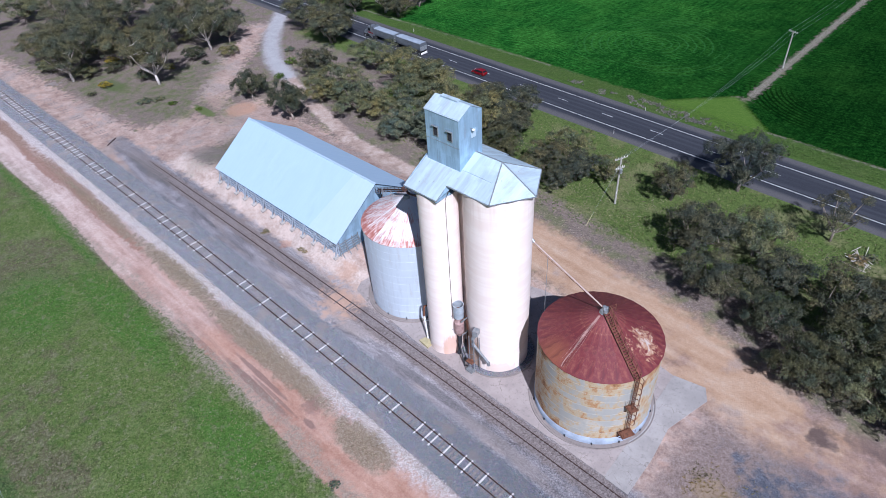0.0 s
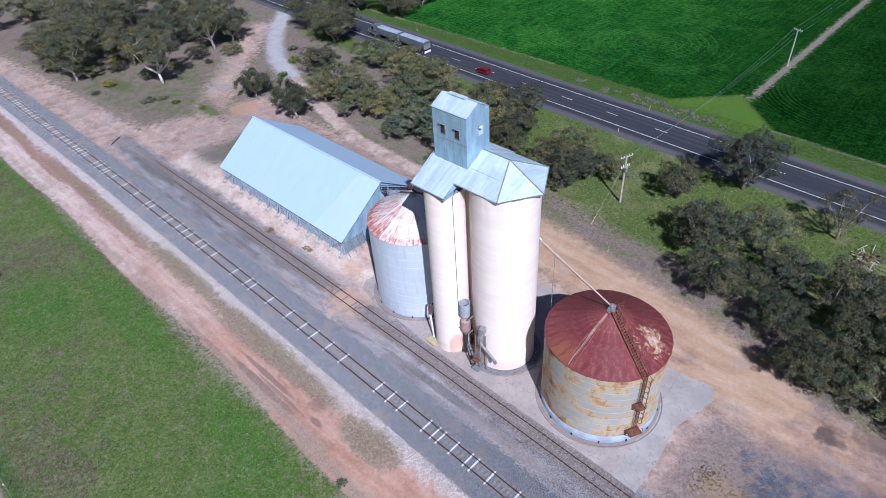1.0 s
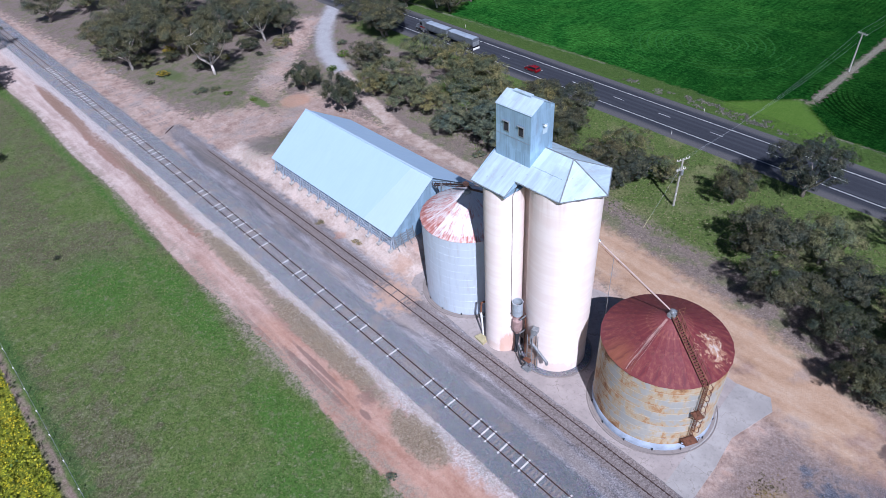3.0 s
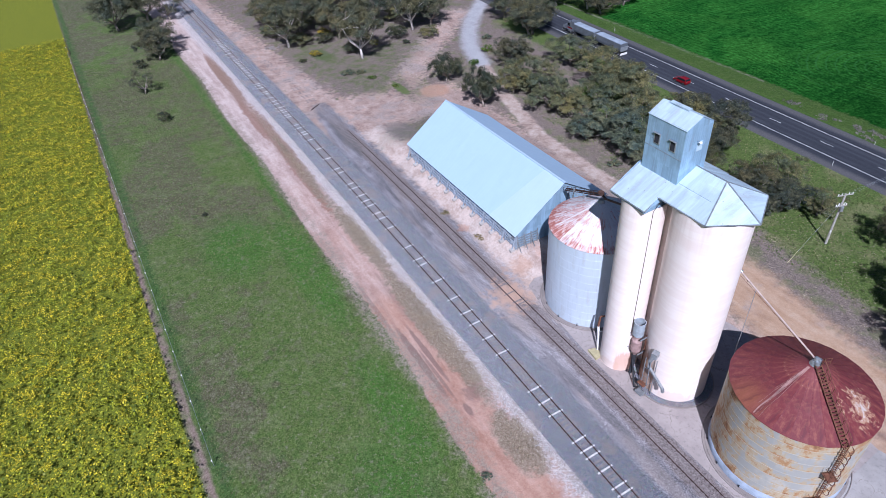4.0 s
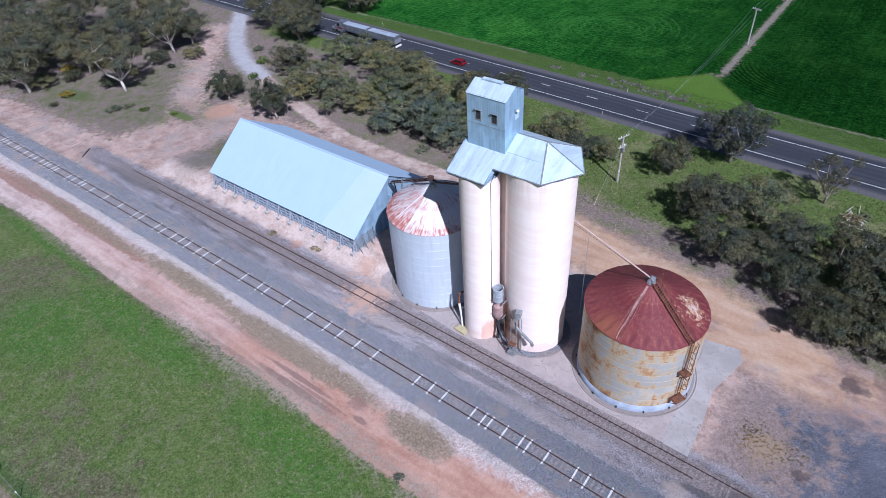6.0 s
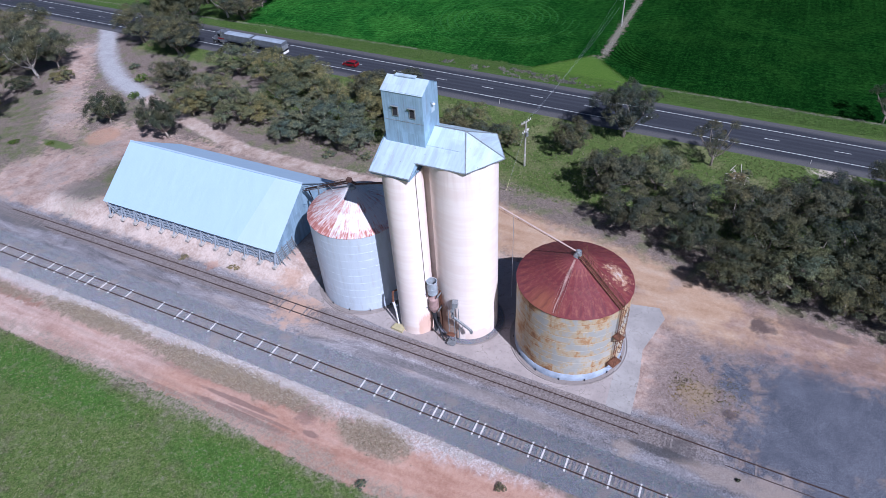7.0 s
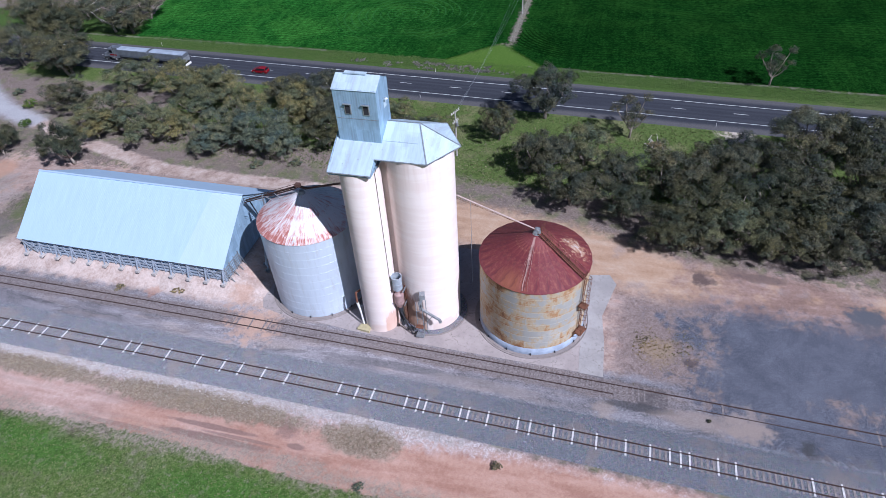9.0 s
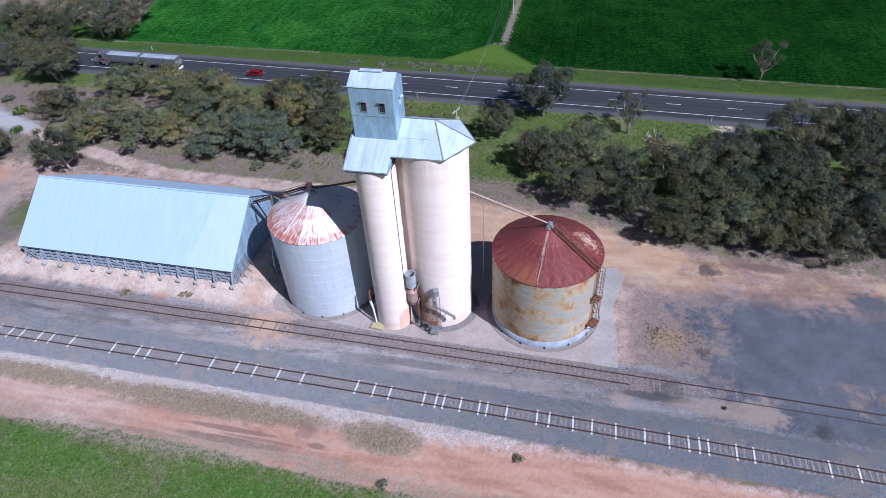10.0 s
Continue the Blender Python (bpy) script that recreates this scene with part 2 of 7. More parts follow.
    for at, rx, ry in (((24.2, 118.0), 1.1, 17.0), ((23.4, 152.0), 1.2, 16.0), ((24.0, 188.0), 1.2, 18.0)):
        col = k.mix(part_of(oval(at, rx, ry, 2.2), 0.7), col, (0.24, 0.125, 0.085))
    # pale spilled stone, dry weed mats
    pale = ramp(grit, (0.34, (0.31, 0.265, 0.255)), (0.5, (0.48, 0.43, 0.42)), (0.66, (0.66, 0.61, 0.605)))
    col = k.mix(part_of(within("pale", 3.4, 1.2), k.span(fine, 0.36, 0.56, 0.4, 1.0)), col, pale)
    weed = ramp(shade, (0.34, (0.15, 0.115, 0.08)), (0.52, (0.255, 0.205, 0.15)), (0.68, (0.36, 0.3, 0.235)))
    weed = k.mix(part_of(k.span(k.axis(1), 105, 140), 0.8), weed, ramp(shade, (0.34, (0.17, 0.1, 0.075)), (0.52, (0.27, 0.165, 0.125)), (0.68, (0.38, 0.26, 0.21))))
    col = k.mix(part_of(within("weed", 2.6, 0.45), 0.9), col, weed)
    # ballast shoulders
    stone = ramp(k.math("MULTIPLY_ADD", grit, 0.7, part_of(fine, 0.3)), (0.34, (0.085, 0.088, 0.1)), (0.5, (0.19, 0.194, 0.214)), (0.66, (0.36, 0.36, 0.385)))
    col = k.mix(within("ballast", 1.2, 0.5), col, k.mix(1.0, stone, dusty, "MULTIPLY"))
    # paddock grass
    lush = ramp(shade, (0.32, (0.04, 0.066, 0.014)), (0.5, (0.098, 0.142, 0.034)), (0.68, (0.2, 0.24, 0.088)))
    dry = ramp(shade, (0.32, (0.052, 0.05, 0.026)), (0.5, (0.112, 0.104, 0.057)), (0.68, (0.225, 0.205, 0.135)))
    hay = k.math("MULTIPLY_ADD", k.math("SUBTRACT", big, 0.5), 4.0, k.attr("dry"))
    hay = k.math("MULTIPLY_ADD", k.math("SUBTRACT", k.noise(0.16, 6, 0.68), 0.5), 4.2, hay)
    hay = k.math("MULTIPLY_ADD", k.math("SUBTRACT", edge, 0.5), 1.6, hay)
    grass = k.mix(k.span(hay, 0.1, 1.0), lush, dry)
    grass = k.mix(part_of(k.span(k.noise(0.28, 6, 0.72), 0.5, 0.64), 0.65), grass, ramp(shade, (0.32, (0.07, 0.09, 0.035)), (0.5, (0.15, 0.175, 0.07)), (0.68, (0.27, 0.29, 0.14))))
    rich = part_of(k.span(k.attr("rich"), 0.0, 1.0, 0.0, 0.92), k.span(k.math("MULTIPLY_ADD", edge, 0.5, part_of(mid, 0.5)), 0.3, 0.5))
    grass = k.mix(rich, grass, ramp(shade, (0.32, (0.028, 0.076, 0.011)), (0.5, (0.066, 0.146, 0.022)), (0.68, (0.125, 0.22, 0.05))))
    grass = k.mix(part_of(k.span(k.noise(1.3, 4, 0.7), 0.58, 0.68), 0.55), grass, ramp(grit, (0.35, (0.17, 0.145, 0.11)), (0.65, (0.31, 0.275, 0.215))))
    clump = k.noise(0.75, 4, 0.62)
    grass = k.mix(part_of(k.span(clump, 0.53, 0.62), 0.55), grass, ramp(shade, (0.32, (0.03, 0.06, 0.012)), (0.5, (0.062, 0.115, 0.022)), (0.68, (0.12, 0.18, 0.05))))
    grass = k.mix(part_of(k.span(clump, 0.44, 0.36), 0.45), grass, ramp(shade, (0.32, (0.1, 0.1, 0.055)), (0.5, (0.17, 0.165, 0.1)), (0.68, (0.29, 0.27, 0.19))))
    grass = k.mix(1.0, grass, (0.9, 0.92, 0.92), "MULTIPLY")
    col = k.mix(within("grass", 2.4, 0.2), col, grass)
    ragged = part_of(k.span(fine, 0.4, 0.56, 0.25, 0.85), k.span(k.noise(0.09, 3, 0.6), 0.3, 0.44))
    col = k.mix(part_of(within("fringe", 5.0, 0.9), ragged), col, ramp(shade, (0.35, (0.165, 0.135, 0.105)), (0.65, (0.35, 0.29, 0.235))))
    # canola floor and the bare strip along its fence
    col = k.mix(part_of(within("hedge", 3.2, 0.7), 0.85), col, ramp(shade, (0.32, (0.022, 0.05, 0.013)), (0.5, (0.05, 0.1, 0.026)), (0.68, (0.1, 0.165, 0.05))))
    col = k.mix(within("bare", 0.8, 0.3), col, ramp(shade, (0.35, (0.15, 0.105, 0.085)), (0.65, (0.32, 0.24, 0.2))))
    col = k.mix(within("canola", 0.5, 0.3), col, ramp(shade, (0.4, (0.1, 0.125, 0.015)), (0.65, (0.26, 0.26, 0.02))))
    # gravel access road
    pebble = ramp(k.math("MULTIPLY_ADD", mid, 0.4, k.math("MULTIPLY_ADD", edge, 0.4, part_of(grit, 0.2))), (0.3, (0.25, 0.175, 0.14)), (0.5, (0.41, 0.315, 0.265)), (0.7, (0.52, 0.43, 0.38)))
    col = k.mix(within("track", 1.6, 0.6), col, pebble)
    grey = ramp(k.math("MULTIPLY_ADD", mid, 0.3, part_of(grit, 0.7)), (0.3, (0.3, 0.29, 0.3)), (0.7, (0.46, 0.45, 0.46)))
    col = k.mix(within("greytrack", 3.0, 1.5), col, grey)
    # crop on the far side, sown in drills that turn round the field's corner
    swirl = k.noise(0.07, 6, 0.62, 0.8)
    drill = k.noise(1.0, 3, 0.6, vec=k.scaled((0.04, 0.9, 1), 0.06))
    blade = k.math("MULTIPLY_ADD", fine, 0.4, k.math("MULTIPLY_ADD", speck, 0.25, k.math("MULTIPLY_ADD", edge, 0.25, part_of(drill, 0.1))))
    crop = ramp(blade, (0.36, (0.0025, 0.014, 0.003)), (0.5, (0.008, 0.037, 0.006)), (0.64, (0.024, 0.085, 0.014)))
    crop = k.mix(part_of(k.span(swirl, 0.4, 0.66), 0.75), crop, ramp(blade, (0.36, (0.006, 0.026, 0.004)), (0.64, (0.036, 0.11, 0.018))))
    crop = k.mix(part_of(k.span(big, 0.46, 0.62), 0.5), crop, ramp(blade, (0.36, (0.003, 0.015, 0.003)), (0.64, (0.014, 0.054, 0.009))))
    turn = k.math("MULTIPLY_ADD", k.math("SUBTRACT", edge, 0.5), 0.25, k.near((160.0, 27.0, 0), None, True))
    rings = part_of(k.span(k.math("SINE", part_of(turn, 5.6)), -0.2, 0.8), part_of(k.span(turn, 23, 21), k.span(turn, 8, 15)))
    rings = part_of(rings, part_of(k.span(k.axis(0), 160, 150), k.span(k.axis(1), 24, 34, 0.25, 1.0)))
    crop = k.mix(part_of(rings, 0.75), crop, (0.003, 0.012, 0.002))
    loop = k.math("MULTIPLY_ADD", mid, 1.2, k.near((163.0, 78.0, 0), None, True))
    crop = k.mix(1.0, crop, k.mix(k.span(k.math("MULTIPLY_ADD", big, 60.0, k.axis(1)), 50, 150), (0.47, 0.53, 0.5), (1.4, 1.52, 1.35)), "MULTIPLY")
    arcs = part_of(k.span(k.math("SINE", part_of(loop, 2.9)), 0.75, 1.0), part_of(k.span(loop, 26, 20), k.span(swirl, 0.4, 0.55)))
    crop = k.mix(part_of(arcs, 0.5), crop, (0.03, 0.1, 0.025))
    across = k.math("ADD", k.math("MULTIPLY_ADD", k.axis(1), -0.041, k.axis(0)), k.math("MULTIPLY_ADD", mid, 0.5, part_of(big, 9.0)))
    along = k.math("MULTIPLY_ADD", mid, 0.5, k.axis(1))
    turned = k.span(k.math("MULTIPLY_ADD", big, 40.0, across), 214, 226)
    sown = k.mix(turned, k.math("SINE", part_of(across, 4.2)), k.math("SINE", part_of(along, 4.4)))
    lined = part_of(k.span(k.noise(0.05, 4, 0.6), 0.38, 0.6, 0.25, 1.0), k.span(sown, -0.6, 0.8))
    crop = k.mix(1.0, crop, k.mix(lined, (0.87, 0.87, 0.88), (1.14, 1.15, 1.12)), "MULTIPLY")
    crop = k.mix(1.0, crop, (1.3, 1.36, 1.4), "MULTIPLY")
    sown_here = within("crop", 5.5, 0.8)
    col = k.mix(sown_here, col, crop)
    k.put(k.b.inputs["Specular IOR Level"], k.span(sown_here, 0.0, 1.0, 0.15, 0.0))
    col = k.mix(part_of(within("glade", 4.0, 1.5), 0.85), col, ramp(shade, (0.32, (0.042, 0.095, 0.01)), (0.5, (0.075, 0.142, 0.016)), (0.68, (0.125, 0.195, 0.036))))
    dead = k.math("MULTIPLY_ADD", k.math("SUBTRACT", edge, 0.5), 2.4, k.attr("edging"))
    col = k.mix(part_of(k.span(dead, -0.2, 0.5), 0.7), col, ramp(shade, (0.35, (0.13, 0.12, 0.085)), (0.65, (0.3, 0.28, 0.22))))
    col = k.mix(within("spur", 1.4, 0.4), col, ramp(speck, (0.35, (0.12, 0.11, 0.08)), (0.65, (0.28, 0.26, 0.21))))
    # stains: orange grain dust by the siding, rust, damp patches, a dump of pale earth
    for at, rx, c, amount in (((39.4, 65.0, 0), 5.0, (0.52, 0.34, 0.25), 0.8), ((42.4, 84.0, 0), 1.5, (0.38, 0.19, 0.12), 0.5), ((44.0, 69.2, 0), 2.8, (0.45, 0.28, 0.2), 0.5), ((62.1, 0.7, 0), 2.3, (0.13, 0.095, 0.085), 0.75),
                              ((58.4, -20.6, 0), 3.4, (0.1, 0.105, 0.12), 0.85), ((64.5, -3.5, 0), 2.6, (0.17, 0.12, 0.105), 0.6), ((107.0, -8.4, 0), 4.8, (0.52, 0.44, 0.37), 0.9), ((62.0, 52.0, 0), 3.0, (0.48, 0.28, 0.2), 0.6), ((24.0, 52.0, 0), 1.8, (0.19, 0.13, 0.115), 0.6), ((38.0, 8.5, 0), 2.6, (0.075, 0.07, 0.072), 0.6), ((35.5, 14.0, 0), 2.2, (0.32, 0.26, 0.22), 0.6), ((46.5, 7.5, 0), 3.4, (0.3, 0.22, 0.13), 0.55), ((36.5, -3.0, 0), 3.6, (0.33, 0.265, 0.23), 0.7), ((45.2, 3.2, 0), 1.1, (0.07, 0.055, 0.055), 0.7), ((35.2, -9.5, 0), 1.4, (0.05, 0.05, 0.052), 0.8), ((61.9, 1.1, 0), 1.6, (0.1, 0.07, 0.065), 0.7)):
        col = k.mix(part_of(spot(at, rx), amount), col, c)
    for at, rx, ry, c, much in (((36.8, 9.5), 0.75, 5.5, (0.06, 0.057, 0.06), 0.75), ((36.3, 1.0), 1.6, 8.0, (0.3, 0.24, 0.205), 0.55), ((64.0, -7.5), 1.2, 4.5, (0.13, 0.095, 0.085), 0.7), ((36.5, 42.0), 0.8, 12.0, (0.1, 0.095, 0.1), 0.5), ((35.9, 30.0), 1.0, 9.0, (0.28, 0.24, 0.22), 0.4), ((58.7, -20.6), 1.6, 3.0, (0.1, 0.105, 0.12), 0.8), ((60.9, 145.3), 1.5, 5.5, (0.1, 0.135, 0.04), 0.8), ((52.8, 180.5), 3.2, 6.5, (0.085, 0.115, 0.04), 0.7), ((67.5, 138.0), 4.5, 4.5, (0.43, 0.25, 0.165), 0.65), ((49.5, 122.0), 3.5, 7.0, (0.17, 0.15, 0.135), 0.6), ((55.0, 119.0), 3.5, 3.0, (0.11, 0.135, 0.05), 0.6), ((38.4, 128.0), 1.6, 11.0, (0.12, 0.115, 0.115), 0.6)):
        col = k.mix(part_of(oval(at, rx, ry), much), col, c)
    col = k.mix(1.0, col, k.ramp(grain, (0.3, (0.86, 0.86, 0.86)), (0.5, (1.0, 1.0, 1.0)), (0.7, (1.14, 1.14, 1.14)), tight=0.8), "MULTIPLY")
    k.colour(col)
    k.bump(k.math("MULTIPLY_ADD", fine, 0.5, part_of(grit, 0.5)), 0.7, 0.14)
    return k.m


def ballast_material():
    k = Mat("ballast_stone", 0.95, spec=0.2)
    v = k.voronoi(9.0, out="Color")
    g, n = k.noise(14, 3, 0.7), k.noise(0.3, 4)
    col = k.ramp(g, (0.34, (0.058, 0.062, 0.073)), (0.5, (0.155, 0.16, 0.178)), (0.66, (0.34, 0.345, 0.37)), tight=0.62)
    col = k.mix(0.25, col, v, "SOFT_LIGHT")
    col = k.mix(k.math("MULTIPLY", k.span(n, 0.52, 0.66), 0.5), col, (0.27, 0.22, 0.19))
    col = k.mix(1.0, col, k.mix(k.span(k.axis(1), 20, 60), (0.9, 0.9, 0.92), (1.28, 1.25, 1.23)), "MULTIPLY")
    k.colour(col).bump(k.voronoi(9.0), 0.8, 0.08)
    return k.m


def asphalt_material():
    k = Mat("asphalt", 0.85, spec=0.3)
    x = k.attr("across")
    n, g = k.noise(0.4, 5, vec=k.scaled((1, 0.12, 1))), k.noise(16, 3)
    col = k.ramp(g, (0.35, (0.02, 0.022, 0.03)), (0.65, (0.045, 0.048, 0.06)))
    wheel = k.math("MULTIPLY", k.span(k.attr("wheel"), 0.2, 1.0), k.span(n, 0.3, 0.6))
    col = k.mix(k.math("MULTIPLY", wheel, 0.5), col, (0.064, 0.067, 0.08))
    col = k.mix(k.span(k.math("MULTIPLY_ADD", n, 1.6, x), 5.6, 7.2), col, k.ramp(g, (0.35, (0.06, 0.058, 0.062)), (0.65, (0.125, 0.12, 0.124))))
    k.colour(col).bump(g, 0.3, 0.02)
    return k.m


def concrete_material(name, c, crack=0.0, stain=0.4, bands=0.0):
    k = Mat(name, 0.85, spec=0.3)
    a, b, d = k.noise(0.35, 6, 0.6), k.noise(2.2, 5, 0.65), k.noise(14, 3)
    col = k.mix(k.span(a, 0.32, 0.68), tuple(v * 0.8 for v in c), c)
    col = k.mix(k.math("MULTIPLY", k.span(b, 0.5, 0.75), stain), col, tuple(v * 0.55 for v in c))
    col = k.mix(k.math("MULTIPLY", d, 0.12), col, (0.1, 0.09, 0.08))
    h = d
    if crack:
        wob = k.nt.nodes.new("ShaderNodeTexNoise")
        wob.inputs["Scale"].default_value, wob.inputs["Detail"].default_value = 0.9, 5
        k.put(wob.inputs["Vector"], k.co)
        bent = k.nt.nodes.new("ShaderNodeVectorMath")
        bent.operation = "MULTIPLY_ADD"
        k.put(bent.inputs[0], wob.outputs["Color"])
        bent.inputs[1].default_value = (2.2, 2.2, 0)
        k.put(bent.inputs[2], k.co)
        edge = k.voronoi(crack, "DISTANCE_TO_EDGE", vec=bent.outputs[0])
        line = k.math("MULTIPLY", k.span(edge, 0.011, 0.003), k.span(a, 0.42, 0.55))
        col = k.mix(k.math("MULTIPLY", line, 0.75), col, (0.2, 0.17, 0.15))
    k.colour(col).bump(h, 0.2, 0.03)
    return k.m


def tower_material():
    """Painted concrete, slip-formed in lifts, with pink weathering and rust runs low down."""
    k = Mat("painted_concrete", 0.8, spec=0.3)
    pos = k.place()
    z = k.axis(2, pos)

    def at(s):
        m = k.nt.nodes.new("ShaderNodeMapping")
        m.inputs["Scale"].default_value = s
        k.put(m.inputs["Vector"], pos)
        return m.outputs[0]

    lift = k.noise(1.0, 3, vec=at((0.12, 0.12, 1.3)))
    run = k.noise(1.0, 5, 0.6, vec=at((1.6, 1.6, 0.09)))
    a, d, patch = k.noise(0.5, 5, vec=pos), k.noise(9, 3, vec=pos), k.noise(1.0, 4, vec=at((0.5, 0.5, 1.6)))
    col = k.mix(k.math("MULTIPLY", k.span(lift, 0.42, 0.58), 0.5), (0.8, 0.69, 0.635), (0.87, 0.785, 0.74))
    col = k.mix(k.math("MULTIPLY", k.span(run, 0.46, 0.75), 0.22), col, (0.72, 0.6, 0.54))
    col = k.mix(k.math("MULTIPLY", k.span(a, 0.5, 0.72), 0.35), col, (0.78, 0.64, 0.585))
    col = k.mix(k.math("MULTIPLY", k.span(z, 29.0, 22.5, 0.35, 0.0), k.span(run, 0.4, 0.66)), col, (0.6, 0.47, 0.4))
    drips = k.noise(1.0, 6, 0.68, vec=at((1.6, 1.6, 0.3)))
    for spot, top, wide, c, much in (((43.2, 43.9, 0), 4.6, 1.9, (0.6, 0.3, 0.19), 0.6), ((44.9, 42.0, 0), 9.5, 2.2, (0.4, 0.24, 0.16), 0.9), ((43.7, 40.6, 0), 7.5, 2.0, (0.42, 0.26, 0.18), 0.8),
                                     ((42.2, 45.6, 0), 2.2, 2.0, (0.62, 0.4, 0.29), 0.35), ((45.0, 37.0, 0), 2.2, 3.0, (0.66, 0.5, 0.42), 0.6)):
        f = k.math("MULTIPLY", k.span(k.near(spot, pos, True), wide, 0.0), k.span(z, top, 0.2))
        here = k.span(f, 0.01, 0.15)
        f = k.math("MULTIPLY_ADD", k.math("SUBTRACT", drips, 0.5), 1.5, f)
        col = k.mix(k.math("MULTIPLY", k.math("MULTIPLY", k.span(f, 0.0, 0.36), here), much), col, c)
    k.colour(col).bump(k.math("MULTIPLY_ADD", d, 0.3, patch), 0.35, 0.06)
    return k.m


def zinc_material(name, c, rust=0.15, rustc=(0.3, 0.12, 0.06), stripe=1.0, rough=0.5, metal=0.3, axis="Y", tone=0.2, sheet=0.8):
    """Weathered galvanised sheet: tone changing from sheet to sheet, dull streaks and rust."""
    k = Mat(name, rough, metal)
    pos = k.place()

    def at(s):
        m = k.nt.nodes.new("ShaderNodeMapping")
        m.inputs["Scale"].default_value = s
        k.put(m.inputs["Vector"], pos)
        return m.outputs[0]

    cell = k.nt.nodes.new("ShaderNodeTexWhiteNoise")
    snap = k.nt.nodes.new("ShaderNodeVectorMath")
    snap.operation = "FLOOR"
    k.put(snap.inputs[0], at((0.22, 1 / sheet, 0.33) if axis == "Y" else (1 / sheet, 1 / sheet, 0.42)))
    k.put(cell.inputs["Vector"], snap.outputs[0])
    run = k.noise(1.0, 5, 0.6, vec=at((0.25, 1.6, 0.3) if axis == "Y" else (1.6, 1.6, 0.22)))
    a, d = k.noise(0.5, 5, vec=pos), k.noise(8, 4, vec=pos)
    col = k.mix(k.math("MULTIPLY", k.span(run, 0.38, 0.62), stripe * 0.6), c, tuple(v * 0.72 for v in c))
    col = k.mix(k.math("MULTIPLY", cell.outputs["Value"], tone), col, tuple(v * 0.5 for v in c))
    col = k.mix(k.math("MULTIPLY", k.span(a, 0.5, 0.7), 0.35 * stripe), col, tuple(min(1, v * 1.2) for v in c))
    rr = k.math("MULTIPLY", k.span(k.math("MULTIPLY_ADD", d, 0.35, k.math("MULTIPLY", run, 0.65)), 0.54, 0.64), rust)
    col = k.mix(rr, col, rustc)
    spot = k.voronoi(0.9, vec=pos)
    col = k.mix(k.math("MULTIPLY", k.span(spot, 0.1, 0.04), min(1.0, 0.6 * stripe)), col, (0.2, 0.2, 0.2))
    k.colour(col).rough(k.span(run, 0.2, 0.8, rough - 0.08, rough + 0.15)).bump(d, 0.06, 0.01)
    return k.m


def rust_wall_material():
    """Pale galvanised courses overrun by tan, orange and brown rust."""
    k = Mat("rusted_galvanised_wall", 0.7, 0.1)
    r, pos = k.rand(), k.place()

    def at(s):
        m = k.nt.nodes.new("ShaderNodeMapping")
        m.inputs["Scale"].default_value = s
        k.put(m.inputs["Vector"], pos)
        return m.outputs[0]

    z = k.axis(2, pos)
    wide, drip, fine = k.noise(1.0, 5, 0.6, vec=at((0.4, 0.4, 0.32))), k.noise(1.0, 6, 0.68, vec=at((1.3, 1.3, 0.8))), k.noise(6.0, 4, vec=pos)
    col = k.mix(k.span(wide, 0.4, 0.6), (0.37, 0.362, 0.335), (0.47, 0.445, 0.395))
    col = k.mix(k.math("MULTIPLY", r, 0.14), col, (0.3, 0.31, 0.31))
    t = k.math("MULTIPLY_ADD", wide, 0.55, k.math("MULTIPLY", drip, 0.45))
    t = k.math("MULTIPLY_ADD", k.math("SUBTRACT", r, 0.5), 0.1, t)
    t = k.math("ADD", t, k.span(z, 9.2, 12.0, 0.0, 0.085))
    rise = k.math("FRACT", k.math("MULTIPLY", k.math("SUBTRACT", z, 1.25), 9 / 10.5))
    t = k.math("ADD", t, k.span(rise, 0.3, 0.04, 0.0, 0.045))
    t = k.math("ADD", t, k.span(k.near((44.0, 30.0, 5.0), pos), 6.0, 0.0, 0.0, 0.08))
    col = k.mix(k.math("MULTIPLY", k.span(t, 0.46, 0.54), 0.75), col, (0.46, 0.34, 0.19))
    t2 = k.math("MULTIPLY_ADD", k.math("SUBTRACT", fine, 0.5), 0.14, t)
    col = k.mix(k.math("MULTIPLY", k.span(t2, 0.55, 0.61), 0.85), col, (0.38, 0.2, 0.085))
    col = k.mix(k.math("MULTIPLY", k.span(t2, 0.62, 0.68), 0.8), col, (0.2, 0.09, 0.045))
    lapped = k.math("MULTIPLY", k.span(k.math("ABSOLUTE", k.math("SUBTRACT", rise, 0.5)), 0.474, 0.49), k.span(drip, 0.36, 0.56, 0.1, 0.7))
    col = k.mix(lapped, col, (0.54, 0.52, 0.47))
    k.colour(col).rough(k.span(t, 0.4, 0.65, 0.5, 0.85))
    return k.m


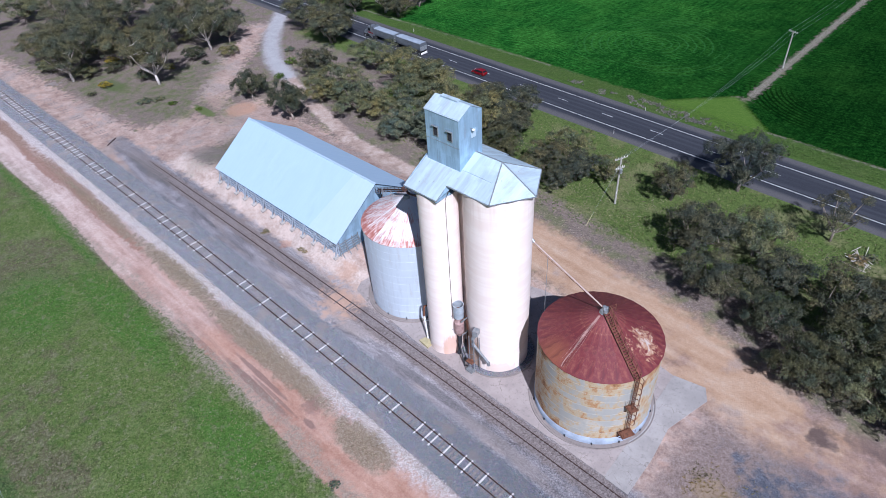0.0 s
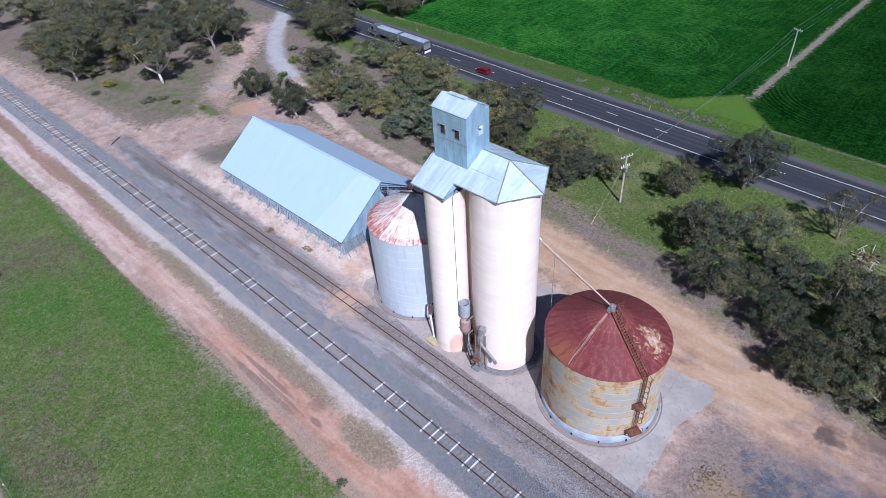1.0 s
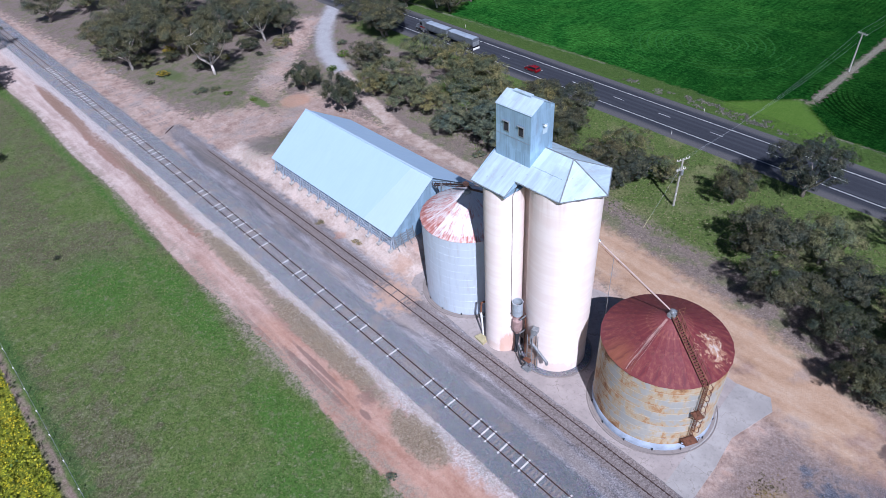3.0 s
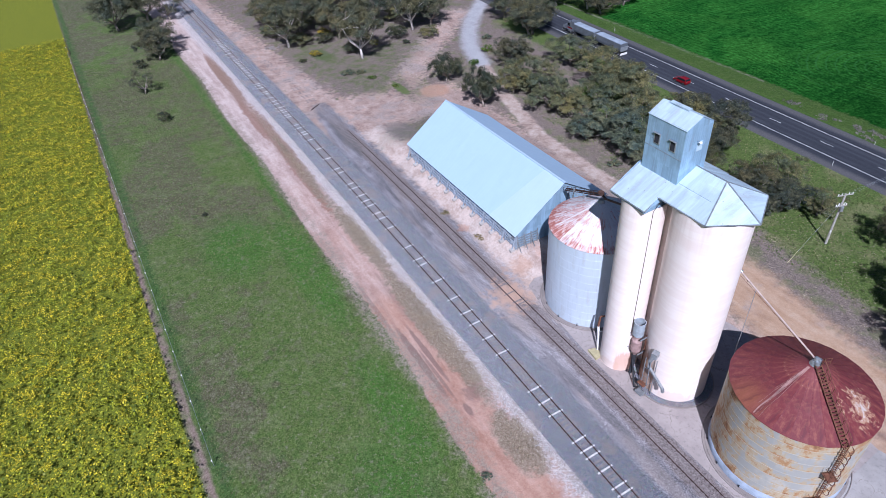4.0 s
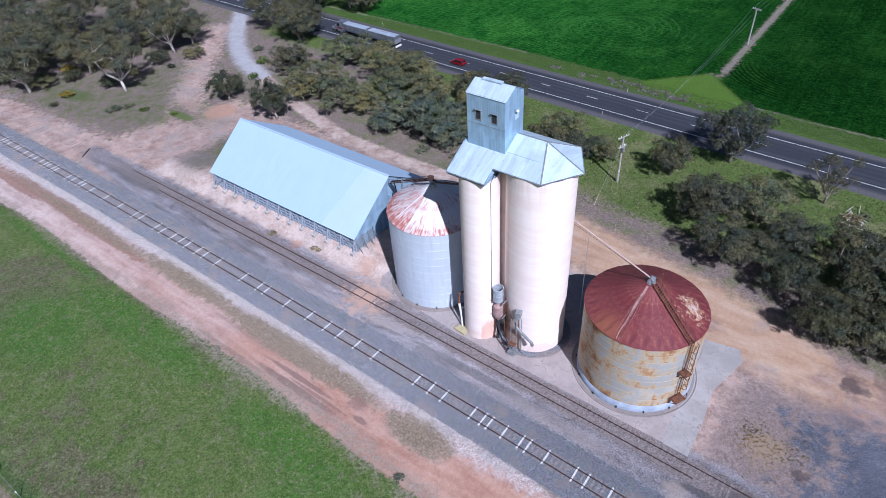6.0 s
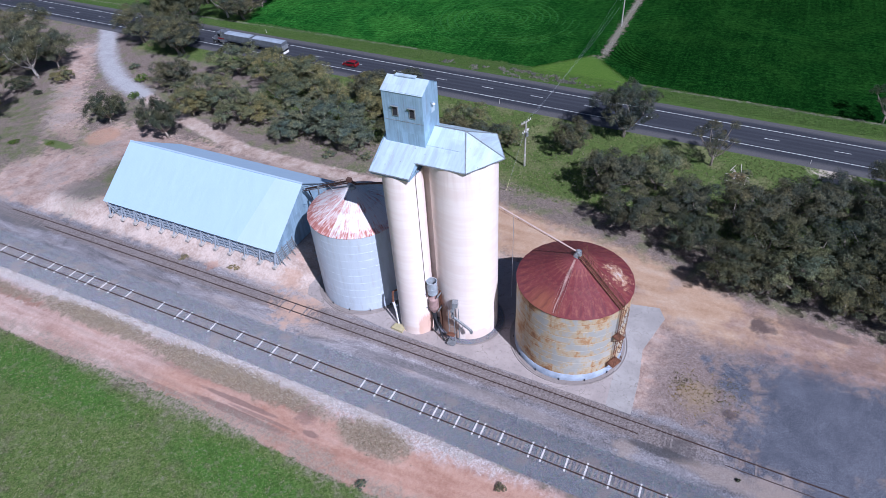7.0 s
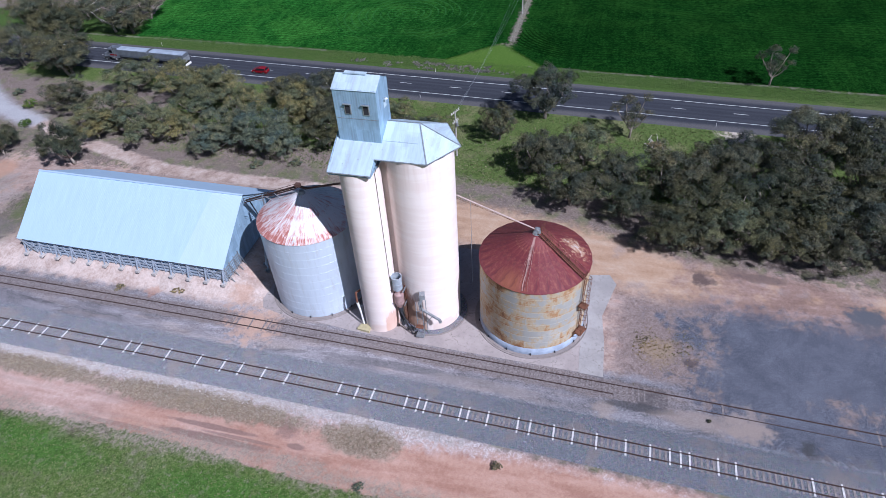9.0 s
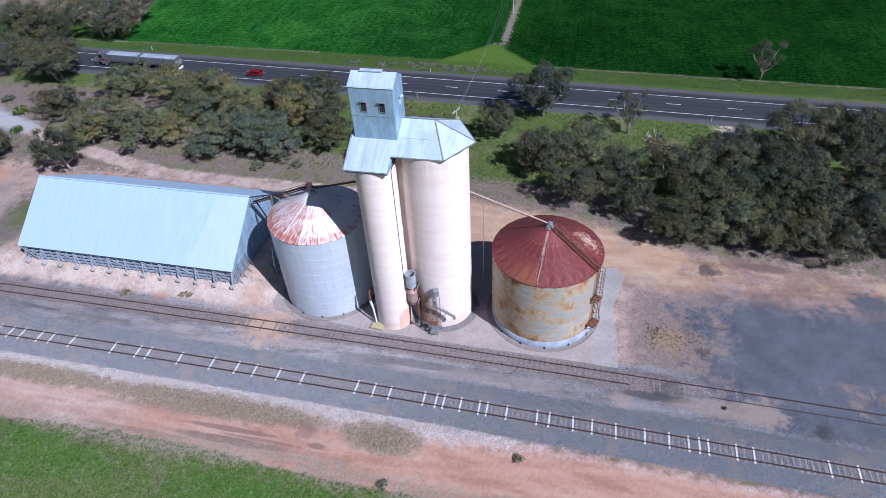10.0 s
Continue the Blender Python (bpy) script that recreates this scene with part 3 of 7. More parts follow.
def red_roof_material():
    k = Mat("red_oxide_roof", 0.55, 0.1)
    r = k.rand()
    a, b, d = k.noise(0.4, 5), k.noise(1.8, 6, 0.65), k.noise(10, 3)
    col = k.mix(r, (0.145, 0.028, 0.034), (0.175, 0.036, 0.04))
    col = k.mix(k.span(a, 0.42, 0.62), col, (0.22, 0.06, 0.06))
    col = k.mix(k.math("MULTIPLY", k.span(b, 0.5, 0.68), 0.55), col, (0.27, 0.095, 0.065))
    col = k.mix(k.math("MULTIPLY", k.span(d, 0.52, 0.7), 0.45), col, (0.11, 0.032, 0.032))
    rim = k.math("MULTIPLY_ADD", k.math("SUBTRACT", b, 0.5), 4.5, k.near((43.2, 27.5, 11.8), k.place()))
    col = k.mix(k.math("MULTIPLY", k.span(rim, 3.2, 0.2), 0.6), col, (0.3, 0.115, 0.055))
    fall = k.noise(1.0, 5, 0.65, vec=k.scaled((0.3, 2.2, 1)))
    col = k.mix(k.math("MULTIPLY", k.span(fall, 0.5, 0.68), 0.45), col, (0.3, 0.1, 0.07))
    col = k.mix(k.math("MULTIPLY", k.span(fall, 0.48, 0.34), 0.45), col, (0.09, 0.022, 0.03))
    pits = k.noise(3.2, 3, 0.7)
    col = k.mix(k.math("MULTIPLY", k.span(pits, 0.66, 0.74), 0.6), col, (0.42, 0.27, 0.22))
    pos = k.nt.nodes.new("ShaderNodeNewGeometry").outputs["Position"]
    dist = k.nt.nodes.new("ShaderNodeVectorMath")
    dist.operation = "DISTANCE"
    k.put(dist.inputs[0], pos)
    dist.inputs[1].default_value = (50.9, 20.0, 13.1)
    n = k.noise(1.5, 6, 0.7, 1.2, vec=pos)
    worn = k.math("SUBTRACT", n, k.math("MULTIPLY", dist.outputs["Value"], 0.098))
    col = k.mix(k.span(worn, 0.33, 0.42), col, (0.42, 0.24, 0.15))
    col = k.mix(k.math("MULTIPLY", k.span(worn, 0.43, 0.52), 0.8), col, (0.56, 0.5, 0.47))
    k.colour(col).rough(k.span(b, 0.3, 0.7, 0.42, 0.62)).bump(d, 0.1, 0.01)
    return k.m


def flaked_roof_material():
    """White paint peeling off old red oxide, the flakes running down the fall of the cone."""
    k = Mat("peeling_painted_roof", 0.6, 0.1)
    r = k.rand()
    off = k.nt.nodes.new("ShaderNodeVectorMath")
    k.put(off.inputs[0], k.scaled((0.6, 6.0, 0.6)))
    cmb = k.nt.nodes.new("ShaderNodeCombineXYZ")
    k.put(cmb.inputs[2], k.math("MULTIPLY", r, 90.0))
    k.put(off.inputs[1], cmb.outputs[0])
    n = k.noise(1.0, 6, 0.7, 0.6, vec=off.outputs[0])
    a, low = k.noise(0.7, 5), k.axis(0)
    t = k.math("MULTIPLY_ADD", k.math("SUBTRACT", a, 0.5), 0.5, n)
    t = k.math("MULTIPLY_ADD", k.math("SUBTRACT", low, 5.4), 0.018, t)
    t = k.math("ADD", t, k.span(k.near((45.0, 62.0, 15.5), k.place()), 9.5, 2.0, -0.05, 0.06))
    t = k.math("MULTIPLY_ADD", k.math("SUBTRACT", r, 0.5), 0.1, t)
    col = k.mix(k.span(a, 0.4, 0.7), (0.72, 0.69, 0.69), (0.56, 0.56, 0.58))
    col = k.mix(k.math("MULTIPLY", k.span(t, 0.46, 0.53), 0.8), col, (0.62, 0.33, 0.29))
    col = k.mix(k.span(t, 0.56, 0.62), col, (0.42, 0.15, 0.12))
    k.colour(col).bump(n, 0.2, 0.02)
    return k.m


def leaf_material(name, a, b, c, mild=False):
    k = Mat(name, 0.6, spec=0.25)
    i, o = k.island(), k.rand()
    col = k.ramp(i, (0.0, a), (0.55, b), (1.0, c))
    if not mild:
        tint = k.mix(o, (0.82, 0.88, 0.9), (1.25, 1.13, 0.92))
        col = k.mix(1.0, col, tint, "MULTIPLY")
    spray = k.noise(0.42, 4, 0.6)
    col = k.mix(1.0, col, k.mix(k.span(spray, 0.38, 0.62), *(((0.88, 0.9, 0.9), (1.1, 1.07, 1.0)) if mild else ((0.74, 0.86, 0.9), (1.28, 1.14, 0.84)))), "MULTIPLY")
    if not mild:
        # sunlit clumps and shaded gaps painted into the leaf colour as noise
        painted_dapple = k.span(k.noise(1.7, 2, 0.5), 0.36, 0.64, 0.5, 1.45)
        col = k.mix(1.0, col, k.mix(painted_dapple, (0.0, 0.0, 0.0), (1.0, 1.0, 1.0)), "MULTIPLY")
    k.colour(col)
    t = k.nt.nodes.new("ShaderNodeBsdfTranslucent")
    k.put(t.inputs["Color"], col)
    m = k.nt.nodes.new("ShaderNodeMixShader")
    m.inputs[0].default_value = 0.07
    k.nt.links.new(k.b.outputs[0], m.inputs[1])
    k.nt.links.new(t.outputs[0], m.inputs[2])
    k.nt.links.new(m.outputs[0], k.nt.nodes["Material Output"].inputs["Surface"])
    return k.m


def bark_material(name, a, b):
    k = Mat(name, 0.9)
    n = k.noise(2.0, 5, vec=k.scaled((3, 3, 0.7)))
    k.colour(k.mix(k.span(n, 0.4, 0.6), a, b)).bump(n, 0.4, 0.03)
    return k.m


GROUND, BALLAST, ASPHALT = ground_material(), ballast_material(), asphalt_material()
PAD = concrete_material("stained_concrete", (0.42, 0.36, 0.34), 0.22, 0.75)
SLAB = concrete_material("pale_concrete", (0.41, 0.38, 0.365), 0.3, 0.65)
KERB = concrete_material("kerb_concrete", (0.3, 0.255, 0.235), 0.0, 0.6)
TOWER = tower_material()
ZINC = zinc_material("galvanised_roof", (0.54, 0.65, 0.725), 0.16, stripe=0.9, tone=0.3, rough=0.62, metal=0.15)
ZINC_X = zinc_material("galvanised_wall", (0.37, 0.53, 0.68), 0.14, axis="X", stripe=1.0, tone=0.5)
SHED_ROOF = zinc_material("blue_zinc_roof", (0.54, 0.70, 0.87), 0.0, stripe=0.08, tone=0.03)
SHED_NEW = zinc_material("bright_zinc_roof", (0.60, 0.745, 0.90), 0.0, stripe=0.12, tone=0.05)
SILO_WALL = zinc_material("grey_galvanised_wall", (0.62, 0.69, 0.775), 0.2, (0.42, 0.35, 0.25), stripe=0.3, axis="X", tone=0.07, sheet=3.6)
SKIRT = plain("pale_blue_paint", (0.36, 0.41, 0.5), 0.7, vary=0.3, scale=0.8)
RUST_WALL, RED_ROOF, FLAKED = rust_wall_material(), red_roof_material(), flaked_roof_material()
RUST = plain("rusty_steel", (0.2, 0.085, 0.05), 0.85, 0.1, 0.45, 2.0)
RAIL = plain("rail_steel", (0.095, 0.06, 0.054), 0.6, 0.4, 0.3, 3.0)
STEEL = plain("grey_steel", (0.42, 0.44, 0.46), 0.5, 0.6, 0.3, 2.0)
TIMBER = plain("weathered_timber", (0.3, 0.27, 0.25), 0.9, 0, 0.4, 2.5)
SLEEPER = plain("old_timber_sleeper", (0.33, 0.285, 0.27), 0.95, 0, 0.4, 3.0)
OLD_SLEEPER = plain("buried_timber_sleeper", (0.285, 0.245, 0.235), 0.95, 0, 0.45, 3.0)
WHITE_SLEEPER = plain("pale_sleeper", (0.7, 0.67, 0.65), 0.85, 0, 0.2, 3.0)
LINE = plain("road_paint", (0.72, 0.72, 0.7), 0.7, 0, 0.15, 2.0)
DARK = plain("dark_opening", (0.03, 0.03, 0.035), 0.9, 0, 0.2, dirt=0.0)
WHITE = plain("white_paint", (0.78, 0.76, 0.73), 0.6, 0, 0.15)


# ---------------------------------------------------------------- mesh helpers
class Geo:
    """Collects corners and faces of one mesh."""

    def __init__(self):
        self.v, self.f = [], []

    def add(self, vs, fs):
        k = len(self.v)
        self.v += [tuple(p) for p in vs]
        self.f += [tuple(i + k for i in q) for q in fs]
        return self

    def box(self, c, s, rz=0.0, m=None):
        hx, hy, hz = s[0] / 2, s[1] / 2, s[2] / 2
        m = m or Matrix.Translation(c) @ Matrix.Rotation(rz, 4, "Z")
        vs = [m @ Vector((x, y, z)) for x in (-hx, hx) for y in (-hy, hy) for z in (-hz, hz)]
        return self.add(vs, [(0, 1, 3, 2), (4, 6, 7, 5), (0, 4, 5, 1), (2, 3, 7, 6), (0, 2, 6, 4), (1, 5, 7, 3)])

    def beam(self, a, b, w, h=None):
        a, b = Vector(a), Vector(b)
        d = b - a
        m = Matrix.Translation((a + b) / 2) @ d.to_track_quat("X", "Z").to_matrix().to_4x4()
        return self.box(None, (d.length, w, h or w), m=m)

    def tube(self, path, r, n=8, caps=True):
        rs = r if isinstance(r, (list, tuple)) else [r] * len(path)
        path = [Vector(p) for p in path]
        k0, rings = len(self.v), []
        for i, p in enumerate(path):
            d = (path[min(i + 1, len(path) - 1)] - path[max(i - 1, 0)]).normalized()
            q = d.to_track_quat("Z", "Y")
            rings.append([p + q @ Vector((math.cos(2 * math.pi * j / n) * rs[i], math.sin(2 * math.pi * j / n) * rs[i], 0)) for j in range(n)])
        vs = [p for ring in rings for p in ring]
        fs = [(i * n + j, i * n + (j + 1) % n, (i + 1) * n + (j + 1) % n, (i + 1) * n + j) for i in range(len(path) - 1) for j in range(n)]
        if caps:
            fs += [tuple(range(n - 1, -1, -1)), tuple((len(path) - 1) * n + j for j in range(n))]
        return self.add(vs, fs)

    def lathe(self, prof, c, n=64, a0=0.0, a1=2 * math.pi, close=True):
        """A profile of (r, z) turned round the upright through c."""
        full = abs(a1 - a0 - 2 * math.pi) < 1e-6
        cols = n if full else n + 1
        vs = [(c[0] + r * math.cos(a0 + (a1 - a0) * j / n), c[1] + r * math.sin(a0 + (a1 - a0) * j / n), c[2] + z) for j in range(cols) for r, z in prof]
        k = len(prof)
        fs = [(j * k + i, ((j + 1) % cols) * k + i, ((j + 1) % cols) * k + i + 1, j * k + i + 1) for j in range(n) for i in range(k - 1)]
        return self.add(vs, fs)

    def slab(self, poly, z0, z1):
        n = len(poly)
        vs = [(x, y, z0) for x, y in poly] + [(x, y, z1) for x, y in poly]
        fs = [tuple(range(n - 1, -1, -1)), tuple(range(n, 2 * n))] + [(i, (i + 1) % n, n + (i + 1) % n, n + i) for i in range(n)]
        return self.add(vs, fs)

    def sheet(self, corners, pitch, depth, thick=0.0):
        """Corrugated sheet on the four corners a, b, c, d: ribs run from a to d, waves follow a to b."""
        a, b, c, d = (Vector(p) for p in corners)
        up = (b - a).cross(d - a).normalized()
        n = max(2, int((b - a).length / pitch) * 4)
        vs = []
        for i in range(n + 1):
            t = i / n
            o = up * (depth * (0, 1, 1, 0)[i % 4])
            vs += [a.lerp(b, t) + o, d.lerp(c, t) + o]
        return self.add(vs, [(2 * i, 2 * i + 2, 2 * i + 3, 2 * i + 1) for i in range(n)])

    def mesh(self, name, mat, smooth=False):
        me = bpy.data.meshes.new(name)
        me.from_pydata([tuple(p) for p in self.v], [], self.f)
        me.materials.append(mat)
        if smooth:
            me.polygons.foreach_set("use_smooth", [True] * len(me.polygons))
        me.update()
        return me


def solid(name, geo, mat, label="", category="", kind="", group="", smooth=False):
    return tagged(new(name, geo.mesh(name, mat, smooth)), label, category, group, kind)


def thing(name, at, label, category, group=""):
    ob = new(name)
    ob.location = at
    ob.empty_display_size = 0.3
    return tagged(ob, label, category, group)


def part(name, geo, mat, parent, label="", smooth=False):
    """A part in world corners under its thing."""
    ob = new(name, geo.mesh(name, mat, smooth) if isinstance(geo, Geo) else geo)
    ob.parent = parent
    if parent.type == "EMPTY":
        ob.matrix_parent_inverse = Matrix.Translation(-parent.location)
    return tagged(ob, label)


def smooth01(v, a, b):
    t = np.clip((np.asarray(v, float) - a) / (b - a), 0, 1)
    return t * t * (3 - 2 * t)


# ---------------------------------------------------------------- lie of the land
def line_x(y):
    """Centre line of the main track."""
    y = np.asarray(y, float)
    return np.where(y < 150, 30.3 + 0.022 * y - 0.000115 * y * y, 31.01 - 0.0125 * (y - 150))


def road_x(y):
    """Centre line of the highway."""
    return 115.75 + 0.041 * np.asarray(y, float)


def height(x, y):
    """The shed stands on a low bank of earth; elsewhere the plain is level."""
    bank = smooth01(x, 43.0, 45.4) * smooth01(x, 73, 66) * smooth01(y, 65.5, 71.0) * smooth01(y, 140, 113)
    return 1.7 * bank


def to_path(x, y, pts):
    """Distance from a way through the given points."""
    best = np.full(np.shape(x), 1e9)
    for (ax, ay), (bx, by) in zip(pts, pts[1:]):
        dx, dy = bx - ax, by - ay
        t = np.clip(((x - ax) * dx + (y - ay) * dy) / (dx * dx + dy * dy), 0, 1)
        best = np.minimum(best, np.hypot(x - ax - t * dx, y - ay - t * dy))
    return best


def blob(x, y, cx, cy, rx, ry):
    """About metres inside an oval."""
    return (1 - np.hypot((x - cx) / rx, (y - cy) / ry)) * min(rx, ry)


def spread(a, b, step, far, grow=1.35):
    inner = list(np.arange(a, b + 1e-6, step))
    out, s, v = [], step, inner[-1]
    while v < far:
        s *= grow
        v += s
        out.append(v)
    low, s, v = [], step, inner[0]
    while v > -far:
        s *= grow
        v -= s
        low.append(v)
    return np.array(low[::-1] + inner + out)


def build_ground():
    xs, ys = spread(-70, 250, 1.0, 2600), spread(-80, 320, 1.0, 2600)
    X, Y = np.meshgrid(xs, ys)
    u = X - line_x(Y) + 30.8                    # across the line
    w = X - road_x(Y)                           # across the highway
    Z = height(X, Y)
    m = {}
    m["grass"] = 18.3 + 0.5 * np.sin(Y / 9.0) - u
    m["fringe"] = 1.5 - abs(u - 18.6 - 0.4 * np.sin(Y / 7.0)) - smooth01(Y, 60, 110) * 0.8
    m["dry"] = np.clip(-0.05 + smooth01(Y, 80, 150) * 0.75 + smooth01(u, 0, -10) * 0.25 - smooth01(Y, 70, 30) * 0.1, 0, 1)
    m["dry"] = np.clip(m["dry"] + 0.9 * np.clip(blob(X, Y, 7, 119, 9, 12) / 4, 0, 1) + 0.6 * np.clip(blob(X, Y, -4, 62, 4, 26) / 2, 0, 1) + 1.0 * np.clip(blob(X, Y, 0, 138, 9, 20) / 4, 0, 1), -0.3, 1.6)
    m["rich"] = np.clip(np.maximum.reduce([blob(X, Y, 14.5, 90, 4.0, 22) / 2, np.minimum(1.4 - abs(u - 16.6), np.minimum(Y - 105, 215 - Y)) / 1.2, blob(X, Y, 6, 103, 9, 14) / 6, blob(X, Y, 14, 55, 4, 16) / 2.5, blob(X, Y, 9, 45, 7, 12) / 5]), 0, 1)
    m["red"] = np.minimum(u - 17.6, 27.0 - u)
    m["rut"] = np.clip(1 - np.minimum(abs(u - 20.2 - 0.5 * np.sin(Y / 11)), abs(u - 22.4 - 0.5 * np.sin(Y / 11))) / 0.7, 0, 1) * smooth01(Y, 30, 55) * 0.9
    m["weed"] = np.maximum.reduce([blob(X, Y, 25.3, 66, 1.9, 17), blob(X, Y, 25.6, 92, 1.6, 14), blob(X, Y, 24.6, 42.5, 2.3, 5.2), blob(X, Y, 24.9, 132, 1.4, 30), blob(X, Y, 24.2, 180, 1.5, 22)])
    m["pale"] = 1.6 - abs(u - 26.7) - 1.6 * smooth01(Y, 38, 18)
    m["ballast"] = 3.5 - abs(u - 31.2)
    m["yard"] = np.minimum(np.minimum(u - 33.2 - 0.16 * np.maximum(0, Y - 120), 41.8 - u - 0.02 * np.maximum(0, Y - 120)), np.minimum(150 - Y, Y - 4 + 1.2 * np.maximum(0, 40 - u)))
    strip = np.minimum.reduce([u - 33.5, 46.0 - 0.06 * np.maximum(0, Y - 135) - u, Y - 62])
    m["bleach"] = np.minimum.reduce([u - 41.2, 46.3 - u, Y - 61, 128 - Y])
    yard_earth = np.minimum.reduce([X - 40, 73.5 - X, Y - 62, 150 - Y - 0.35 * (X - 45)])
    byway = 4.0 - to_path(X, Y, [(58, 140), (68, 152), (78, 163), (90, 174), (104, 186)])
    front = np.minimum.reduce([u - 40.5, 64 - X, 62.5 - Y])
    m["pink"] = np.maximum.reduce([strip, yard_earth, byway, front])
    m["pink"] = np.minimum(m["pink"], -blob(X, Y, 56, 120, 9, 5))
    m["pink"] = np.minimum(m["pink"], -blob(X, Y, 61, 146, 2.5, 7))
    m["scrub"] = np.maximum.reduce([blob(X, Y, 57, 160, 8, 14), blob(X, Y, 52, 180, 7, 14), blob(X, Y, 68, 168, 11, 7), blob(X, Y, 55, 120, 9, 4), blob(X, Y, 63, 144, 3, 8), blob(X, Y, 76, 70, 3, 22), blob(X, Y, 84, 135, 7, 12)])
    m["verge"] = np.maximum.reduce([np.minimum(np.minimum(w + 36 - 0.12 * np.maximum(0, Y - 40), 118 - Y), -w), 14.5 - abs(w - 12), np.minimum.reduce([w + 15, 172 - Y, -w])])
    m["tan"] = np.minimum(5.5 - to_path(X, Y, [(58.5, -70), (58.5, -20), (60.5, 4), (66, 22), (70, 46), (72, 70)]), 60 - Y)
    m["apron"] = np.minimum.reduce([u - 33.6, 56.5 - X, 13.0 - Y - 1.2 * np.maximum(0, 40 - u)])
    m["canola"] = -11.0 - X - 0.006 * (Y - 60)
    m["hedge"] = 0.7 - abs(X + 8.6 + 0.012 * (Y - 60))
    m["bare"] = 0.55 - abs(X + 10.3 + 0.012 * (Y - 60))
    lane = [(73.5, 62), (73.6, 86), (74.0, 103), (77.5, 116), (81.5, 131), (86.5, 146), (90.5, 158), (97, 169), (104, 178), (118, 193)]
    m["track"] = 1.8 - to_path(X, Y, lane)
    m["greytrack"] = 2.5 - to_path(X, Y, lane[5:])
    m["crop"] = np.minimum(np.minimum(w - 14.7 + 0.03 * np.maximum(0, Y - 90), 158 - Y - 0.0 * X + 0.32 * (X - 150)), abs(Y - 44.6) + 0.0)
    m["crop"] = np.where(abs(Y - 44.6) < 30, np.minimum(m["crop"], abs(Y - 44.6) - 0.8), m["crop"])
    m["glade"] = 11.5 - 0.9 * abs(Y - 47.0) - 0.9 * np.maximum(0, w - 14.0) - 9 * np.maximum(0, 11 - w)
    m["crop"] = np.minimum(m["crop"], -m["glade"])
    m["edging"] = np.where((Y < 36) | (Y > 92), 0.55, 0.0) - abs(w - 14.7 + 0.03 * np.maximum(0, Y - 90))
    m["spur"] = np.minimum(0.62 - abs(Y - 44.6), X - 146.5)
    vs = np.stack([X, Y, Z], -1).reshape(-1, 3)
    nx, ny = len(xs), len(ys)
    i = (np.arange(ny - 1)[:, None] * nx + np.arange(nx - 1)).ravel()
    fs = np.stack([i, i + 1, i + nx + 1, i + nx], 1)
    me = bpy.data.meshes.new("ground")
    me.from_pydata(vs.tolist(), [], fs.tolist())
    me.materials.append(GROUND)
    for name, v in m.items():
        a = me.attributes.new(name, "FLOAT", "POINT")
        a.data.foreach_set("value", np.clip(v, -9, 9).ravel().astype(np.float32))
    me.polygons.foreach_set("use_smooth", [True] * len(me.polygons))
    return tagged(new("ground", me), "dry farmland with grass, red earth and gravel", "ground", kind="structure")


build_ground()


def ribbon(y0, y1, step, offsets, zs, centre=road_x):
    """A strip that follows a centre line, with its profile given across."""
    g, n = Geo(), len(offsets)
    ys = np.arange(y0, y1 + step / 2, step)
    vs = [(float(centre(y)) + o, float(y), z) for y in ys for o, z in zip(offsets, zs)]
    fs = [(k * n + j, k * n + j + 1, (k + 1) * n + j + 1, (k + 1) * n + j) for k in range(len(ys) - 1) for j in range(n - 1)]
    return g.add(vs, fs)


# highway: sealed surface, edge lines, broken centre line
offs = [-7.6, -7.0, -6.2, -5.4, -4.5, -3.5, -2.9, -2.3, -1.6, -0.9, 0, 0.9, 1.6, 2.3, 2.9, 3.5, 4.5, 5.4, 6.2, 7.0, 7.6]
road = solid("road", ribbon(-400, 700, 4.0, offs, [0.0, 0.05] + [0.05 + 0.06 * (1 - abs(o) / 7) for o in offs[2:-2]] + [0.05, 0.0]), ASPHALT,
             "two-lane sealed highway of grey asphalt with worn shoulders", "road", "structure")
a = road.data.attributes.new("across", "FLOAT", "POINT")
a.data.foreach_set("value", np.tile(np.abs(offs), len(road.data.vertices) // len(offs)).astype(np.float32))
a = road.data.attributes.new("wheel", "FLOAT", "POINT")
a.data.foreach_set("value", np.tile([1.0 if abs(abs(o) - 0.9) < 0.2 or abs(abs(o) - 2.6) < 0.35 else 0.0 for o in offs], len(road.data.vertices) // len(offs)).astype(np.float32))
for o in (-3.75, 3.75):
    solid("edge_line", ribbon(-400, 700, 4.0, [o - 0.08, o + 0.08], [0.094, 0.094]), LINE, "white painted edge line on the highway", "road line", "structure")
dash = ribbon(0, 3.0, 3.0, [-0.07, 0.07], [0.118, 0.118], lambda y: 0 * y)
first = None
for k in range(-8, 26):
    y = 3.1 + 12.5 * k
    m = pose(float(road_x(y)), y - 1.5, 0, 0, 0, -2.35)
    if first is None:
        first = solid("centre_line_dash", dash, LINE, "white painted dash of the broken centre line", "road line", "structure")
        first.matrix_world = m
    else:
        copy_thing(first, m)


# railway: ballast bed, rails, sleepers
def rail_prof():
    return [-0.07, -0.07, -0.02, -0.02, -0.036, -0.036, 0.036, 0.036, 0.02, 0.02, 0.07, 0.07], [0, 0.02, 0.03, 0.11, 0.12, 0.16, 0.16, 0.12, 0.11, 0.03, 0.02, 0]


